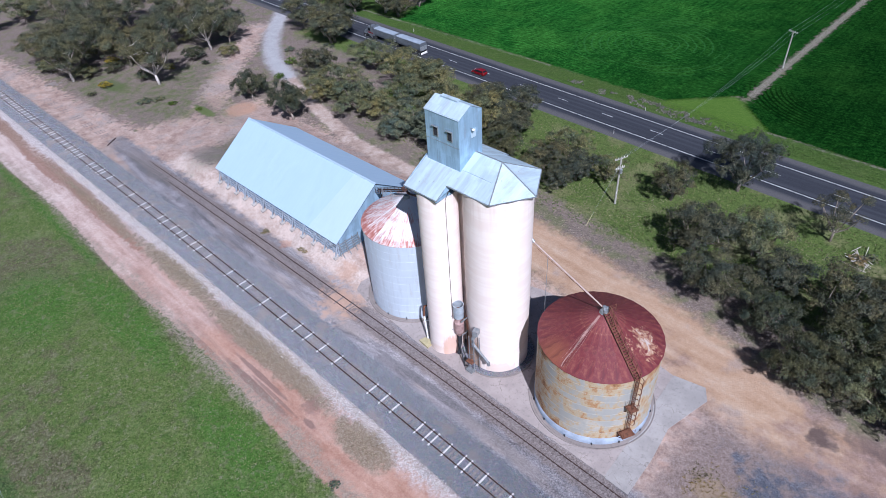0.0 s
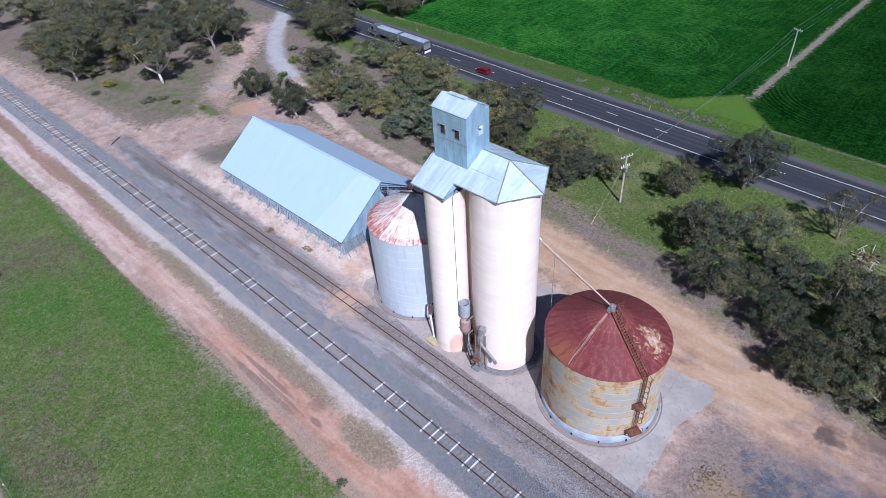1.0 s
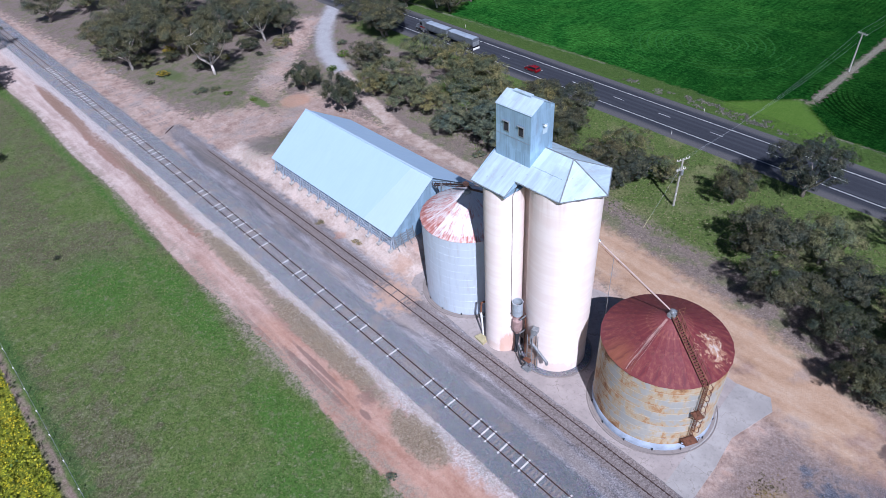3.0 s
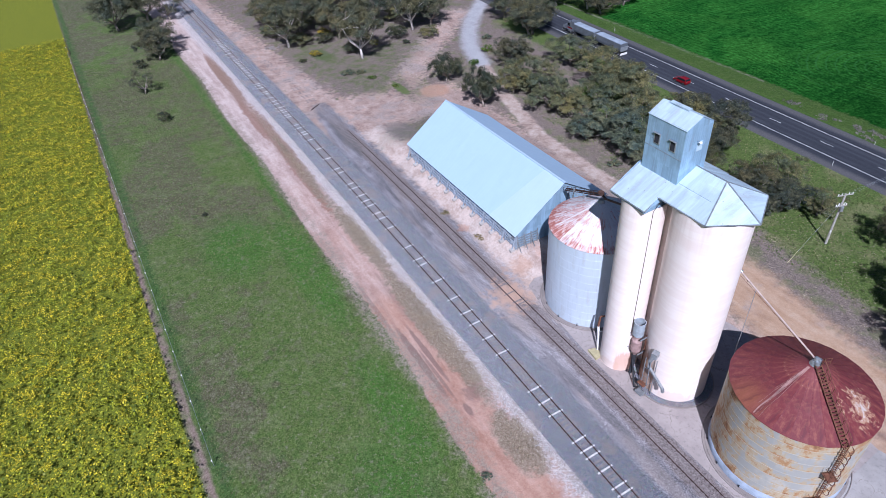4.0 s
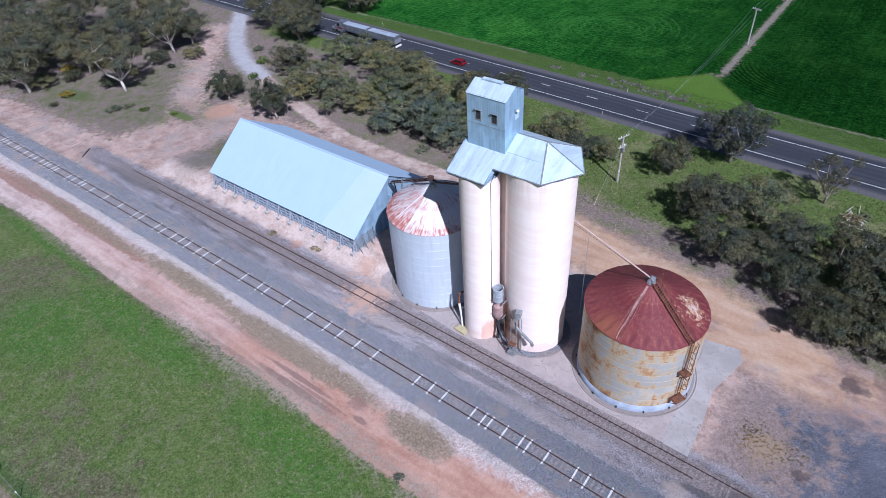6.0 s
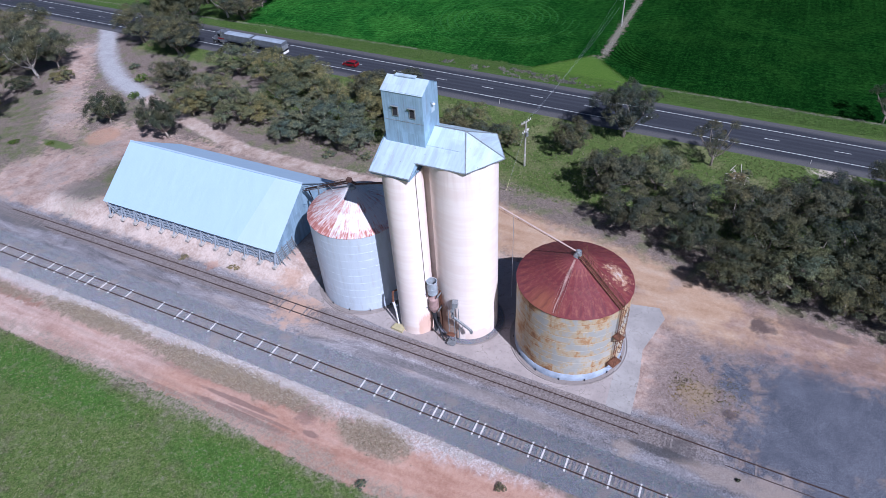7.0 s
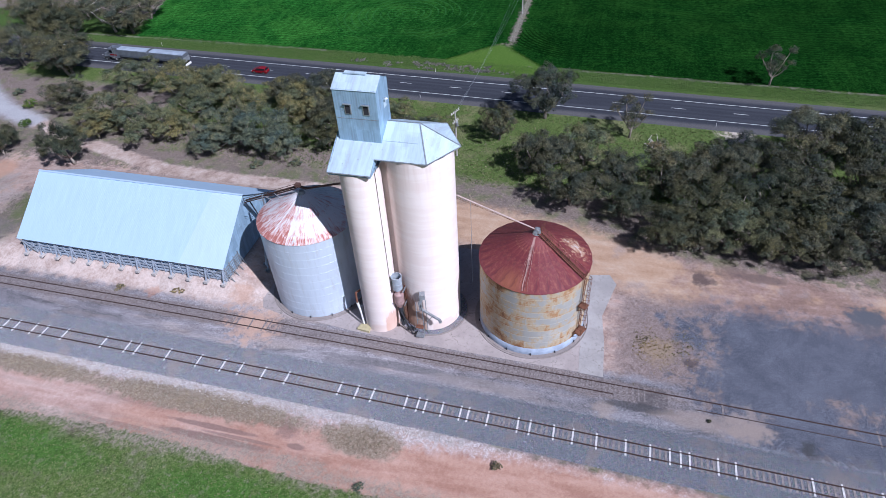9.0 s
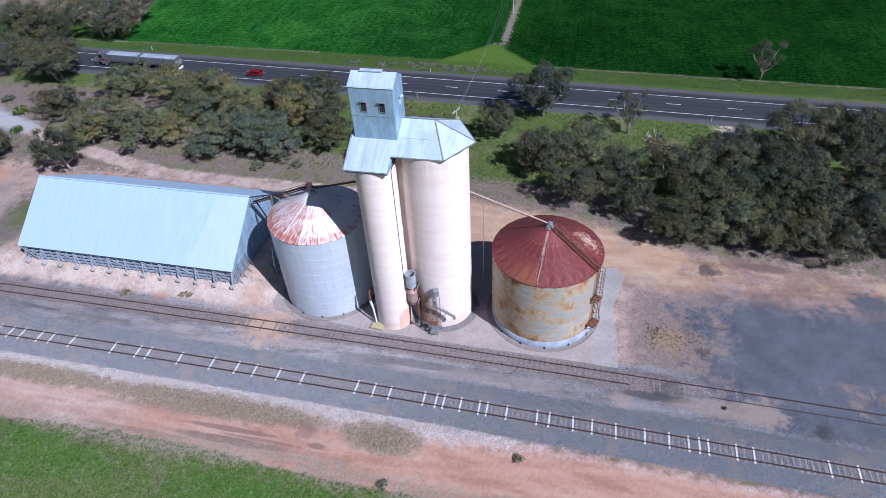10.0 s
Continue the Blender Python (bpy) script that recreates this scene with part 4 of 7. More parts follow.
solid("ballast_bed", ribbon(-200, 480, 2.0, [-3.4, -2.9, -2.2, -1.6, -0.8, 0, 0.8, 1.6, 2.2, 3.0, 3.9], [-0.03, 0.06, 0.2, 0.265, 0.26, 0.265, 0.26, 0.265, 0.2, 0.06, -0.03], line_x), BALLAST,
      "blue-grey crushed stone ballast under the main track", "ballast", "structure")

track = thing("railway_track", (30.8, 60, 0.2), "railway line with brown rails on pale and dark sleepers", "railway track")
for s in (-0.7525, 0.7525):
    ox, oz = rail_prof()
    part("rail", ribbon(-200, 480, 4.0, [s + v for v in ox], [0.3 + v for v in oz], line_x), RAIL, track)

PALE = [102.2, 100.2, 97.1, 95.1, 91.6, 84.7, 80.7, 79.0, 74.0, 69.0, 65.2, 62.5, 59.0, 55.5, 47.8, 45.4, 43.2, 38.6, 37.0, 36.0, 33.8, 31.4, 30.4, 27.9, 24.1, 22.6, 19.7, 17.4, 14.6, 11.2, 8.4, 6.2, 5.0, 4.0, 0.9, -1.0, -9.0]
rng = random.Random(5)
y = 104.5
while y < 215:
    PALE.append(y)
    y += rng.choice((1.3, 1.95, 1.95, 2.6, 3.25, 5.2))
for y0 in (-12, -16, -21, -24, -29, -33):
    PALE.append(y0)
sleeper_mesh = {}
for key, mat, sz in (("pale", WHITE_SLEEPER, (2.2, 0.21, 0.16)), ("dark", SLEEPER, (2.3, 0.23, 0.14)), ("old", OLD_SLEEPER, (2.3, 0.22, 0.14))):
    sleeper_mesh[key] = Geo().box((0, 0, 0), sz).mesh("sleeper", mat)


def lay_sleeper(x, y, z, key, parent, turn=0.0):
    ob = new("sleeper", sleeper_mesh[key])
    ob.parent = parent
    ob.matrix_parent_inverse = Matrix.Translation(-parent.location)
    ob.location, ob.rotation_euler = (x, y, z), (0, 0, turn)
    if key == "pale":
        ob["label"] = "pale whitewashed sleeper"
    return ob


for y in PALE:
    lay_sleeper(float(line_x(y)), y, 0.25, "pale", track, rng.uniform(-0.02, 0.02))
taken, rest = sorted(PALE), Geo()
y = -60.0
while y < 330:
    if min(abs(y - p) for p in taken) > 0.42:
        if 2 < y < 128:
            lay_sleeper(float(line_x(y)), y, 0.238 + rng.uniform(-0.02, 0.0), "dark", track, rng.uniform(-0.02, 0.02))
        else:
            rest.box((float(line_x(y)), y, 0.232), (2.3, 0.23, 0.14))
    y += 0.66
far_sleepers = part("sleepers_beyond", rest, SLEEPER, track)
tagged(far_sleepers, "row of dark timber sleepers", kind="stuff")


# siding beside the silos: half buried, its rails ending past the shed
def side_x(y):
    return line_x(y) + 8.3


siding = thing("railway_siding", (39.1, 60, 0), "disused siding with rusty rails and half-buried sleepers beside the silos", "railway track")
ox, oz = rail_prof()
part("rail", ribbon(13.0, 121.2, 3.0, [-0.7525 + v for v in ox], [v - 0.02 for v in oz], side_x), RAIL, siding)
part("rail", ribbon(-90, 2.0, 3.0, [-0.7525 + v for v in ox], [v - 0.06 for v in oz], side_x), RAIL, siding)
part("rail", ribbon(-90, 131, 3.0, [0.7525 + v for v in ox], [v - 0.02 for v in oz], side_x), RAIL, siding)
y = -24.0
while y < 146:
    if rng.random() < (0.12 if y < 9 else 0.85 if y < 60 or y > 118 else 0.6):
        lay_sleeper(float(side_x(y)) + rng.uniform(-0.12, 0.12), y, -0.04 + rng.uniform(-0.012, 0.012), "old", siding, rng.uniform(-0.03, 0.03))
    y += 0.72
y = 146.4
while y < 190:
    if rng.random() < 0.55:
        lay_sleeper(float(side_x(y)) - 0.035 * (y - 146) + rng.uniform(-0.15, 0.15), y, -0.062 + rng.uniform(-0.012, 0.008), "old", siding, rng.uniform(-0.05, 0.05))
    y += 0.72


# ---------------------------------------------------------------- concrete apron under the silos
pad = [(40.7, 17.4), (40.9, 40.0), (41.2, 50.0), (41.8, 56.2), (42.0, 61.0), (42.8, 65.0), (45.5, 66.3), (50.0, 68.4), (57.0, 68.6), (60.0, 63.0), (60.5, 48.0), (62.0, 42.0), (62.3, 36.0), (61.0, 27.0), (59.5, 18.4)]
solid("concrete_apron", Geo().slab(pad, -0.3, 0.03), PAD, "stained grey concrete apron round the silos", "concrete apron", "structure")
strip = [(40.5, 14.4), (40.6, 17.6), (47.0, 17.9), (53.0, 18.3), (59.6, 18.7), (60.4, 14.6), (58.5, 13.5), (51.5, 15.2), (46.4, 14.6)]
solid("concrete_strip", Geo().slab(strip, -0.3, 0.055), SLAB, "pale cracked concrete strip beside the rusty silo", "concrete slab", "structure")


# ---------------------------------------------------------------- silos of curved sheets
def sheet_silo(name, c, r, eave, apex, courses, plates, wall, roof, label, skirt, sectors, over=0.12, lap=0.02):
    base = thing(name, (c[0], c[1], 0), label, "silo", "grain silos")
    z0 = skirt
    h = (eave - z0) / courses
    if skirt > 0:
        part("skirt", Geo().lathe([(r + 0.06, 0.0), (r + 0.06, skirt), (r - 0.1, skirt + 0.03)], (c[0], c[1], 0.03), 96), SKIRT, base, "pale blue painted skirt", smooth=True)
    part("lining", Geo().lathe([(r - 0.12, 0.0), (r - 0.12, eave)], (c[0], c[1], 0), 64), STEEL, base)
    shell = new("wall")
    shell.parent = base
    shell.matrix_parent_inverse = Matrix.Identity(4)
    tagged(shell, "wall of lapped curved sheets")
    step = 2 * math.pi / plates
    g = Geo().lathe([(r, 0.0), (r, h * 0.5), (r, h)], (0, 0, 0), 6, 0.0, step)
    g.lathe([(r - 0.03, -0.02), (r + 0.01, -0.02), (r + 0.012, 0.018), (r, 0.02)], (0, 0, 0), 6, 0.0, step)
    me = g.mesh("wall_sheet", wall, True)
    for k in range(courses):
        for j in range(plates):
            ob = new("wall_sheet", me)
            ob.parent = shell
            ob.location = (0, 0, z0 + k * h)
            ob.rotation_euler = (0, 0, (j + 0.5 * (k % 2)) * step)
    top = new("roof")
    top.parent = base
    tagged(top, "conical roof of radial sheets")
    st = 2 * math.pi / sectors
    rise = apex - eave
    ro = r + over
    g = Geo()
    a0, a1 = 0.0, st
    ribs = [(a0, lap), (a0 + 0.06 * st, 0.0), (a1, 0.0)]
    rows = [(ro, -0.05), (ro, 0.0), (ro * 0.72, rise * 0.275), (ro * 0.42, rise * 0.575), (0.45, rise * 0.95)]
    vs = [(rr * math.cos(a), rr * math.sin(a), zz + lift) for rr, zz in rows for a, lift in ribs]
    n = len(ribs)
    g.add(vs, [(i * n + j, i * n + j + 1, (i + 1) * n + j + 1, (i + 1) * n + j) for i in range(len(rows) - 1) for j in range(n - 1)])
    rm = g.mesh("roof_sheet", roof)
    for j in range(sectors):
        ob = new("roof_sheet", rm)
        ob.parent = top
        ob.location = (0, 0, eave)
        ob.rotation_euler = (0, 0, j * st)
    part("cap", Geo().lathe([(0.0, rise + 0.25), (0.35, rise + 0.2), (0.5, rise * 0.95 + 0.02), (0.55, rise * 0.93)], (c[0], c[1], eave), 20), STEEL, base, "steel cap at the apex")
    ring = r + 0.75
    part("kerb", Geo().lathe([(r + 0.02, 0.09), (r + 0.42, 0.09), (r + 0.44, 0.04), (ring - 0.1, 0.05), (ring - 0.08, 0.14), (ring, 0.14), (ring + 0.02, 0.0)], (c[0], c[1], 0.0), 96), KERB, base, "concrete kerb ring")
    for j in range(14):
        a = 2 * math.pi * (j + 0.3) / 14
        p = (c[0] + (r + 0.16) * math.cos(a), c[1] + (r + 0.16) * math.sin(a), 0.25)
        part("anchor", Geo().box(p, (0.12, 0.12, 0.36), a), DARK, base)
    return base


RC, RR, RE, RA = (49.6, 25.2), 7.4, 11.75, 15.7
rusty = sheet_silo("silo", RC, RR, RE, RA, 9, 14, RUST_WALL, RED_ROOF, "squat round rusty steel silo with a dark red conical roof", 1.25, 28, lap=0.01)
SC, SR, SE, SA = (49.35, 57.8), 6.95, 14.1, 17.9
grey = sheet_silo("silo", SC, SR, SE, SA, 10, 12, SILO_WALL, FLAKED, "round grey steel silo with a peeling pinkish conical roof", 0.0, 30, lap=0.022)


# ---------------------------------------------------------------- the concrete grain elevator
BC, BR = (47.85, 39.65), 4.22
TC, TR = (44.3, 46.15), 2.5
tower = thing("grain_elevator", (47.5, 43.0, 0), "tall pink-white concrete grain elevator with a galvanised roof and headhouse", "grain elevator")
part("large_cell", Geo().lathe([(BR, 0.0), (BR, 9.0), (BR, 18.0), (BR, 28.25)], (*BC, 0), 96), TOWER, tower, smooth=True)
part("small_cell", Geo().lathe([(TR, 0.0), (TR, 9.0), (TR, 18.0), (TR, 26.95)], (*TC, 0), 72), TOWER, tower, smooth=True)
part("small_cell", Geo().lathe([(TR, 0.0), (TR, 26.95)], (51.4, 46.25, 0), 48), TOWER, tower, smooth=True)
part("core", Geo().box((48.0, 43.6, 14.2), (3.4, 6.0, 28.4)), TOWER, tower)
part("footing", Geo().lathe([(BR + 0.02, 0.07), (BR + 0.95, 0.07), (BR + 0.95, 0.0)], (*BC, 0), 72), BALLAST, tower, "band of dark gravel round the cell")
part("kerb", Geo().lathe([(BR + 0.95, 0.0), (BR + 0.95, 0.16), (BR + 1.08, 0.16), (BR + 1.1, 0.0)], (*BC, 0), 72), KERB, tower, "low concrete kerb ring")

# roof: a ridge along y with a hipped half-octagon over the large cell, and lean-to slopes over the small cells
EZ, RZ = 28.35, 30.9
ridge_s, ridge_n = (48.3, 39.4, RZ), (48.3, 49.0, RZ)
c1, c2, c3 = (43.7, 37.5, EZ), (48.3, 34.6, EZ), (53.2, 37.5, EZ)
n1, n2 = (43.7, 44.0, EZ), (53.2, 44.0, EZ)
low = EZ - (RZ - EZ) / 4.6 * 1.95
l1, l2 = (41.75, 43.8, low), (41.75, 49.1, low)
r1, r2 = (54.9, 43.8, low), (54.9, 49.1, low)


roof_part = new("roof")
roof_part.parent = tower
roof_part.matrix_parent_inverse = Matrix.Translation(-tower.location)
tagged(roof_part, "hipped roof of galvanised sheets")


def slope(corners, name="roof_slope", mat=None):
    g = Geo().sheet(corners, 0.3, 0.003)
    ob = new(name, g.mesh(name, mat or ZINC))
    ob.parent = roof_part
    return ob


def face(corners, name="roof_slope", mat=None):
    g = Geo().add(corners, [tuple(range(len(corners)))])
    ob = new(name, g.mesh(name, mat or ZINC))
    ob.parent = roof_part
    return ob


mid_s = (48.3, 44.0, RZ)
slope([n1, c1, ridge_s, mid_s])
slope([l2, l1, (48.3, 43.8, RZ), ridge_n])
face([c1, c2, ridge_s])
face([c2, c3, ridge_s])
slope([c3, n2, mid_s, ridge_s])
slope([r1, r2, ridge_n, (48.3, 43.8, RZ)])


def trim(a, b, w=0.13, name="flashing", mat=None, lift=0.04):
    g = Geo().beam((a[0], a[1], a[2] + lift), (b[0], b[1], b[2] + lift), w, 0.06)
    ob = new(name, g.mesh(name, mat or STEEL))
    ob.parent = roof_part
    return ob


for a, b in ((c1, ridge_s), (c2, ridge_s), (c3, ridge_s), (ridge_s, (48.3, 43.4, RZ))):
    trim(a, b)
for a, b in ((n1, c1), (c1, c2), (c2, c3), (c3, n2), (l1, l2), (l1, n1), (l2, (45.6, 49.1, 29.5)), (r1, r2)):
    trim(a, b, 0.22, "gutter", STEEL, -0.06)
# soffits and the brackets below the eaves
g = Geo().add([n1, c1, c2, c3, n2], [(4, 3, 2, 1, 0)])
g.v = [(x, y, z - 0.16) for x, y, z in g.v]
ob = new("soffit", g.mesh("soffit", ZINC_X))
ob.parent = roof_part
for pts in ([l1, n1, (48.3, 43.8, EZ)], [r1, n2, (48.3, 43.8, EZ)]):
    g = Geo().add([(x, y - 0.02, z - 0.05) for x, y, z in pts], [(0, 1, 2)])
    ob = new("gable_end", g.mesh("gable_end", ZINC_X))
    ob.parent = roof_part
part("north_wall", Geo().add([l2, (45.6, 49.1, 29.6), (48.3, 49.1, RZ), r2, (54.9, 48.9, 26.9), (41.75, 48.9, 26.9)], [(0, 1, 2, 3, 4, 5)]), ZINC_X, tower)
part("underside", Geo().box((48.3, 46.4, 26.95), (13.0, 5.2, 0.1)), ZINC_X, tower)

# laps half way up the slopes
for a, b in (((45.9, 39.0, 29.6), (45.9, 49.0, 29.6)), ((50.8, 39.0, 29.56), (50.8, 43.9, 29.56))):
    trim(a, b, 0.05, "sheet_lap", ZINC, 0.0)
# headhouse
HX0, HX1, HY0, HY1, HZ, HR = 45.6, 49.5, 43.4, 48.6, 35.95, 36.95
head = part("headhouse", Geo().box(((HX0 + HX1) / 2, (HY0 + HY1) / 2, 32.4), (HX1 - HX0 - 0.1, HY1 - HY0 - 0.1, 6.6)), ZINC_X, tower, "blue-grey galvanised headhouse")


def clad(corners, name="cladding"):
    g = Geo().sheet(corners, 0.3, 0.008)
    ob = new(name, g.mesh(name, ZINC_X))
    ob.parent = head
    return ob


zb = 29.4
clad([(HX0, HY1, zb), (HX0, HY0, zb), (HX0, HY0, HZ), (HX0, HY1, HZ)])
clad([(HX0, HY0, zb), (HX1, HY0, zb), (HX1, HY0, HZ), (HX0, HY0, HZ)])
clad([(HX1, HY0, zb), (HX1, HY1, zb), (HX1, HY1, HZ), (HX1, HY0, HZ)])
clad([(HX1, HY1, zb), (HX0, HY1, zb), (HX0, HY1, HZ), (HX1, HY1, HZ)])
hm = (HX0 + HX1) / 2


def head_piece(name, geo, mat, label=""):
    ob = new(name, geo.mesh(name, mat))
    ob.parent = head
    return tagged(ob, label)


o = 0.1
for sx, x0 in ((-1, HX0 - o), (1, HX1 + o)):
    e = HZ - 0.08
    cs = [(x0, HY1 + o, e), (x0, HY0 - o, e), (hm, HY0 - o, HR), (hm, HY1 + o, HR)]
    head_piece("roof_slope", Geo().sheet(cs if sx < 0 else [cs[1], cs[0], cs[3], cs[2]], 0.3, 0.003), ZINC)
head_piece("gable", Geo().add([(HX0, HY0 - 0.01, HZ - 0.05), (HX1, HY0 - 0.01, HZ - 0.05), (hm, HY0 - 0.01, HR - 0.06)], [(0, 1, 2)]), ZINC_X)
head_piece("gable", Geo().add([(HX0, HY1 + 0.01, HZ - 0.05), (HX1, HY1 + 0.01, HZ - 0.05), (hm, HY1 + 0.01, HR - 0.06)], [(2, 1, 0)]), ZINC_X)
head_piece("ridge_vent", Geo().box((hm, (HY0 + HY1) / 2 + 0.3, HR + 0.1), (0.5, 2.6, 0.14)), ZINC)
for yy in (44.75, 46.95):
    head_piece("window_frame", Geo().box((HX0 - 0.05, yy, 33.55), (0.1, 0.8, 1.25)), STEEL)
    head_piece("window", Geo().box((HX0 - 0.09, yy, 33.53), (0.06, 0.58, 1.02)), DARK, "dark open window")
    head_piece("window_hood", Geo().box((HX0 - 0.2, yy, 34.22), (0.26, 0.95, 0.05)), STEEL)
head_piece("lamp_bracket", Geo().beam((47.5, HY0, 34.2), (47.5, HY0 - 0.4, 34.3), 0.06), STEEL)
head_piece("lamp", Geo().lathe([(0.0, 0.14), (0.12, 0.1), (0.2, 0.0), (0.0, -0.02)], (47.5, HY0 - 0.45, 34.16), 12), WHITE, "small white lamp")
head_piece("sheet_joint", Geo().beam((HX0 - 0.02, HY0 + 0.02, 32.35), (HX0 - 0.02, HY1 - 0.02, 32.35), 0.03, 0.05), STEEL)
head_piece("window", Geo().box((47.95, HY0 - 0.06, 33.45), (0.75, 0.08, 1.05)), ZINC, "boarded-up window")


# ---------------------------------------------------------------- grain shed
SX0, SX1, SRX = 44.8, 64.8, 54.6
SY0, SY1 = 71.5, 109.9
SZ0, SZ1, SRZ = 4.75, 5.3, 11.7
G0 = 1.7
shed = thing("grain_shed", (54, 90, G0), "long grain shed with a pale blue corrugated roof", "shed")
split = 79.3
roof = new("roof")
roof.parent = shed
roof.matrix_parent_inverse = Matrix.Translation(-shed.location)


def shed_slope(corners, mat, label=""):
    ob = new("roof_slope", Geo().sheet(corners, 0.3, 0.003).mesh("roof_slope", mat))
    ob.parent = roof
    return tagged(ob, label)


k = (SRZ - SZ0) / (SRX - SX0)
shed_slope([(SX0, SY1, SZ0), (SX0, split, SZ0), (SRX, split - 2.6, SRZ), (SRX, SY1, SRZ)], SHED_ROOF)
shed_slope([(SX0, split, SZ0), (SX0, SY0, SZ0), (SRX, SY0, SRZ), (SRX, split - 2.6, SRZ)], SHED_NEW, "newer, paler roof sheets")
shed_slope([(SX1, SY0, SZ1), (SX1, SY1, SZ1), (SRX, SY1, SRZ), (SRX, SY0, SRZ)], SHED_ROOF)
ob = new("ridge_cap", Geo().beam((SRX, SY0, SRZ + 0.06), (SRX, SY1, SRZ + 0.06), 0.34, 0.06).mesh("ridge_cap", SHED_NEW))
ob.parent = roof
PALE_FOOT = concrete_material("pale_footing", (0.52, 0.48, 0.45), 0.0, 0.4)
LILAC = plain("grey_painted_steelwork", (0.4, 0.45, 0.52), 0.6, 0.2, 0.25, 2.0)
WX0, WX1 = SX0 + 0.55, SX1 - 0.7
for y, nm in ((SY0 + 0.5, "gable_wall"), (SY1 - 0.5, "gable_wall")):
    g = Geo().add([(WX0, y, 4.1), (SX0 + 0.2, y, SZ0), (SRX, y, SRZ - 0.1), (SX1 - 0.2, y, SZ1), (WX1, y, 4.1)], [(0, 1, 2, 3, 4)])
    part(nm, g, ZINC_X, shed)
    g = Geo().box(((WX0 + WX1) / 2, y + (0.15 if y < 90 else -0.15), 2.9), (WX1 - WX0, 0.08, 2.6))
    part("end_panel", g, ZINC_X, shed)
part("inner_wall", Geo().box((WX0 + 0.3, 90.5, 3.1), (0.1, SY1 - SY0 - 1.2, 2.9)), ZINC_X, shed)
part("back_wall", Geo().box((WX1, 90.5, 3.2), (0.12, SY1 - SY0 - 1.2, 3.2)), ZINC_X, shed)
posts = 13
for i in range(posts):
    y = SY0 + 0.6 + (SY1 - SY0 - 1.2) * i / (posts - 1)
    part("post", Geo().beam((WX0, y, G0 - 0.1), (WX0, y, 4.6), 0.2, 0.22), LILAC, shed)
    part("buttress", Geo().beam((WX0 - 0.75, y, G0 + 0.25), (WX0 - 0.05, y, 4.3), 0.14, 0.2), LILAC, shed)
    part("footing", Geo().box((WX0 - 0.75, y, G0 + 0.1), (0.8, 0.6, 0.4)), PALE_FOOT, shed, "pale concrete footing")
for i in range(posts - 1):
    y0 = SY0 + 0.6 + (SY1 - SY0 - 1.2) * i / (posts - 1)
    y1 = SY0 + 0.6 + (SY1 - SY0 - 1.2) * (i + 1) / (posts - 1)
    part("stud", Geo().beam((WX0 - 0.03, (y0 + y1) / 2, G0), (WX0 - 0.03, (y0 + y1) / 2, 4.4), 0.12, 0.14), LILAC, shed)
    if i in (0, 2, 4, 6, 9, 11):
        part("cross_brace", Geo().beam((WX0 - 0.12, y0, G0 + 0.3), (WX0 - 0.12, y1, 4.1), 0.06, 0.12), LILAC, shed)
    if i in (0, 11):
        part("cross_brace", Geo().beam((WX0 - 0.2, y1, G0 + 0.3), (WX0 - 0.2, y0, 4.1), 0.06, 0.12), LILAC, shed)
for z in (2.1, 2.75, 3.4, 4.1):
    part("wall_rail", Geo().beam((WX0 + 0.02, SY0 + 0.4, z), (WX0 + 0.02, SY1 - 0.4, z), 0.14, 0.26), LILAC, shed)


# ---------------------------------------------------------------- trees
GUM = leaf_material("gum_leaf", (0.036, 0.042, 0.032), (0.077, 0.084, 0.064), (0.135, 0.137, 0.108))
FAR_GUM = leaf_material("pale_gum_leaf", (0.052, 0.058, 0.04), (0.108, 0.113, 0.078), (0.185, 0.187, 0.138))
DEEP = leaf_material("dark_leaf", (0.03, 0.038, 0.025), (0.064, 0.073, 0.049), (0.113, 0.119, 0.084))
OLIVE = leaf_material("olive_leaf", (0.07, 0.075, 0.045), (0.142, 0.15, 0.09), (0.235, 0.24, 0.152))
BLUE = leaf_material("blue_leaf", (0.06, 0.075, 0.058), (0.128, 0.15, 0.118), (0.22, 0.24, 0.192))
BARK = bark_material("grey_bark", (0.17, 0.135, 0.11), (0.3, 0.26, 0.22))
PALE_BARK = bark_material("white_bark", (0.42, 0.37, 0.33), (0.68, 0.63, 0.58))


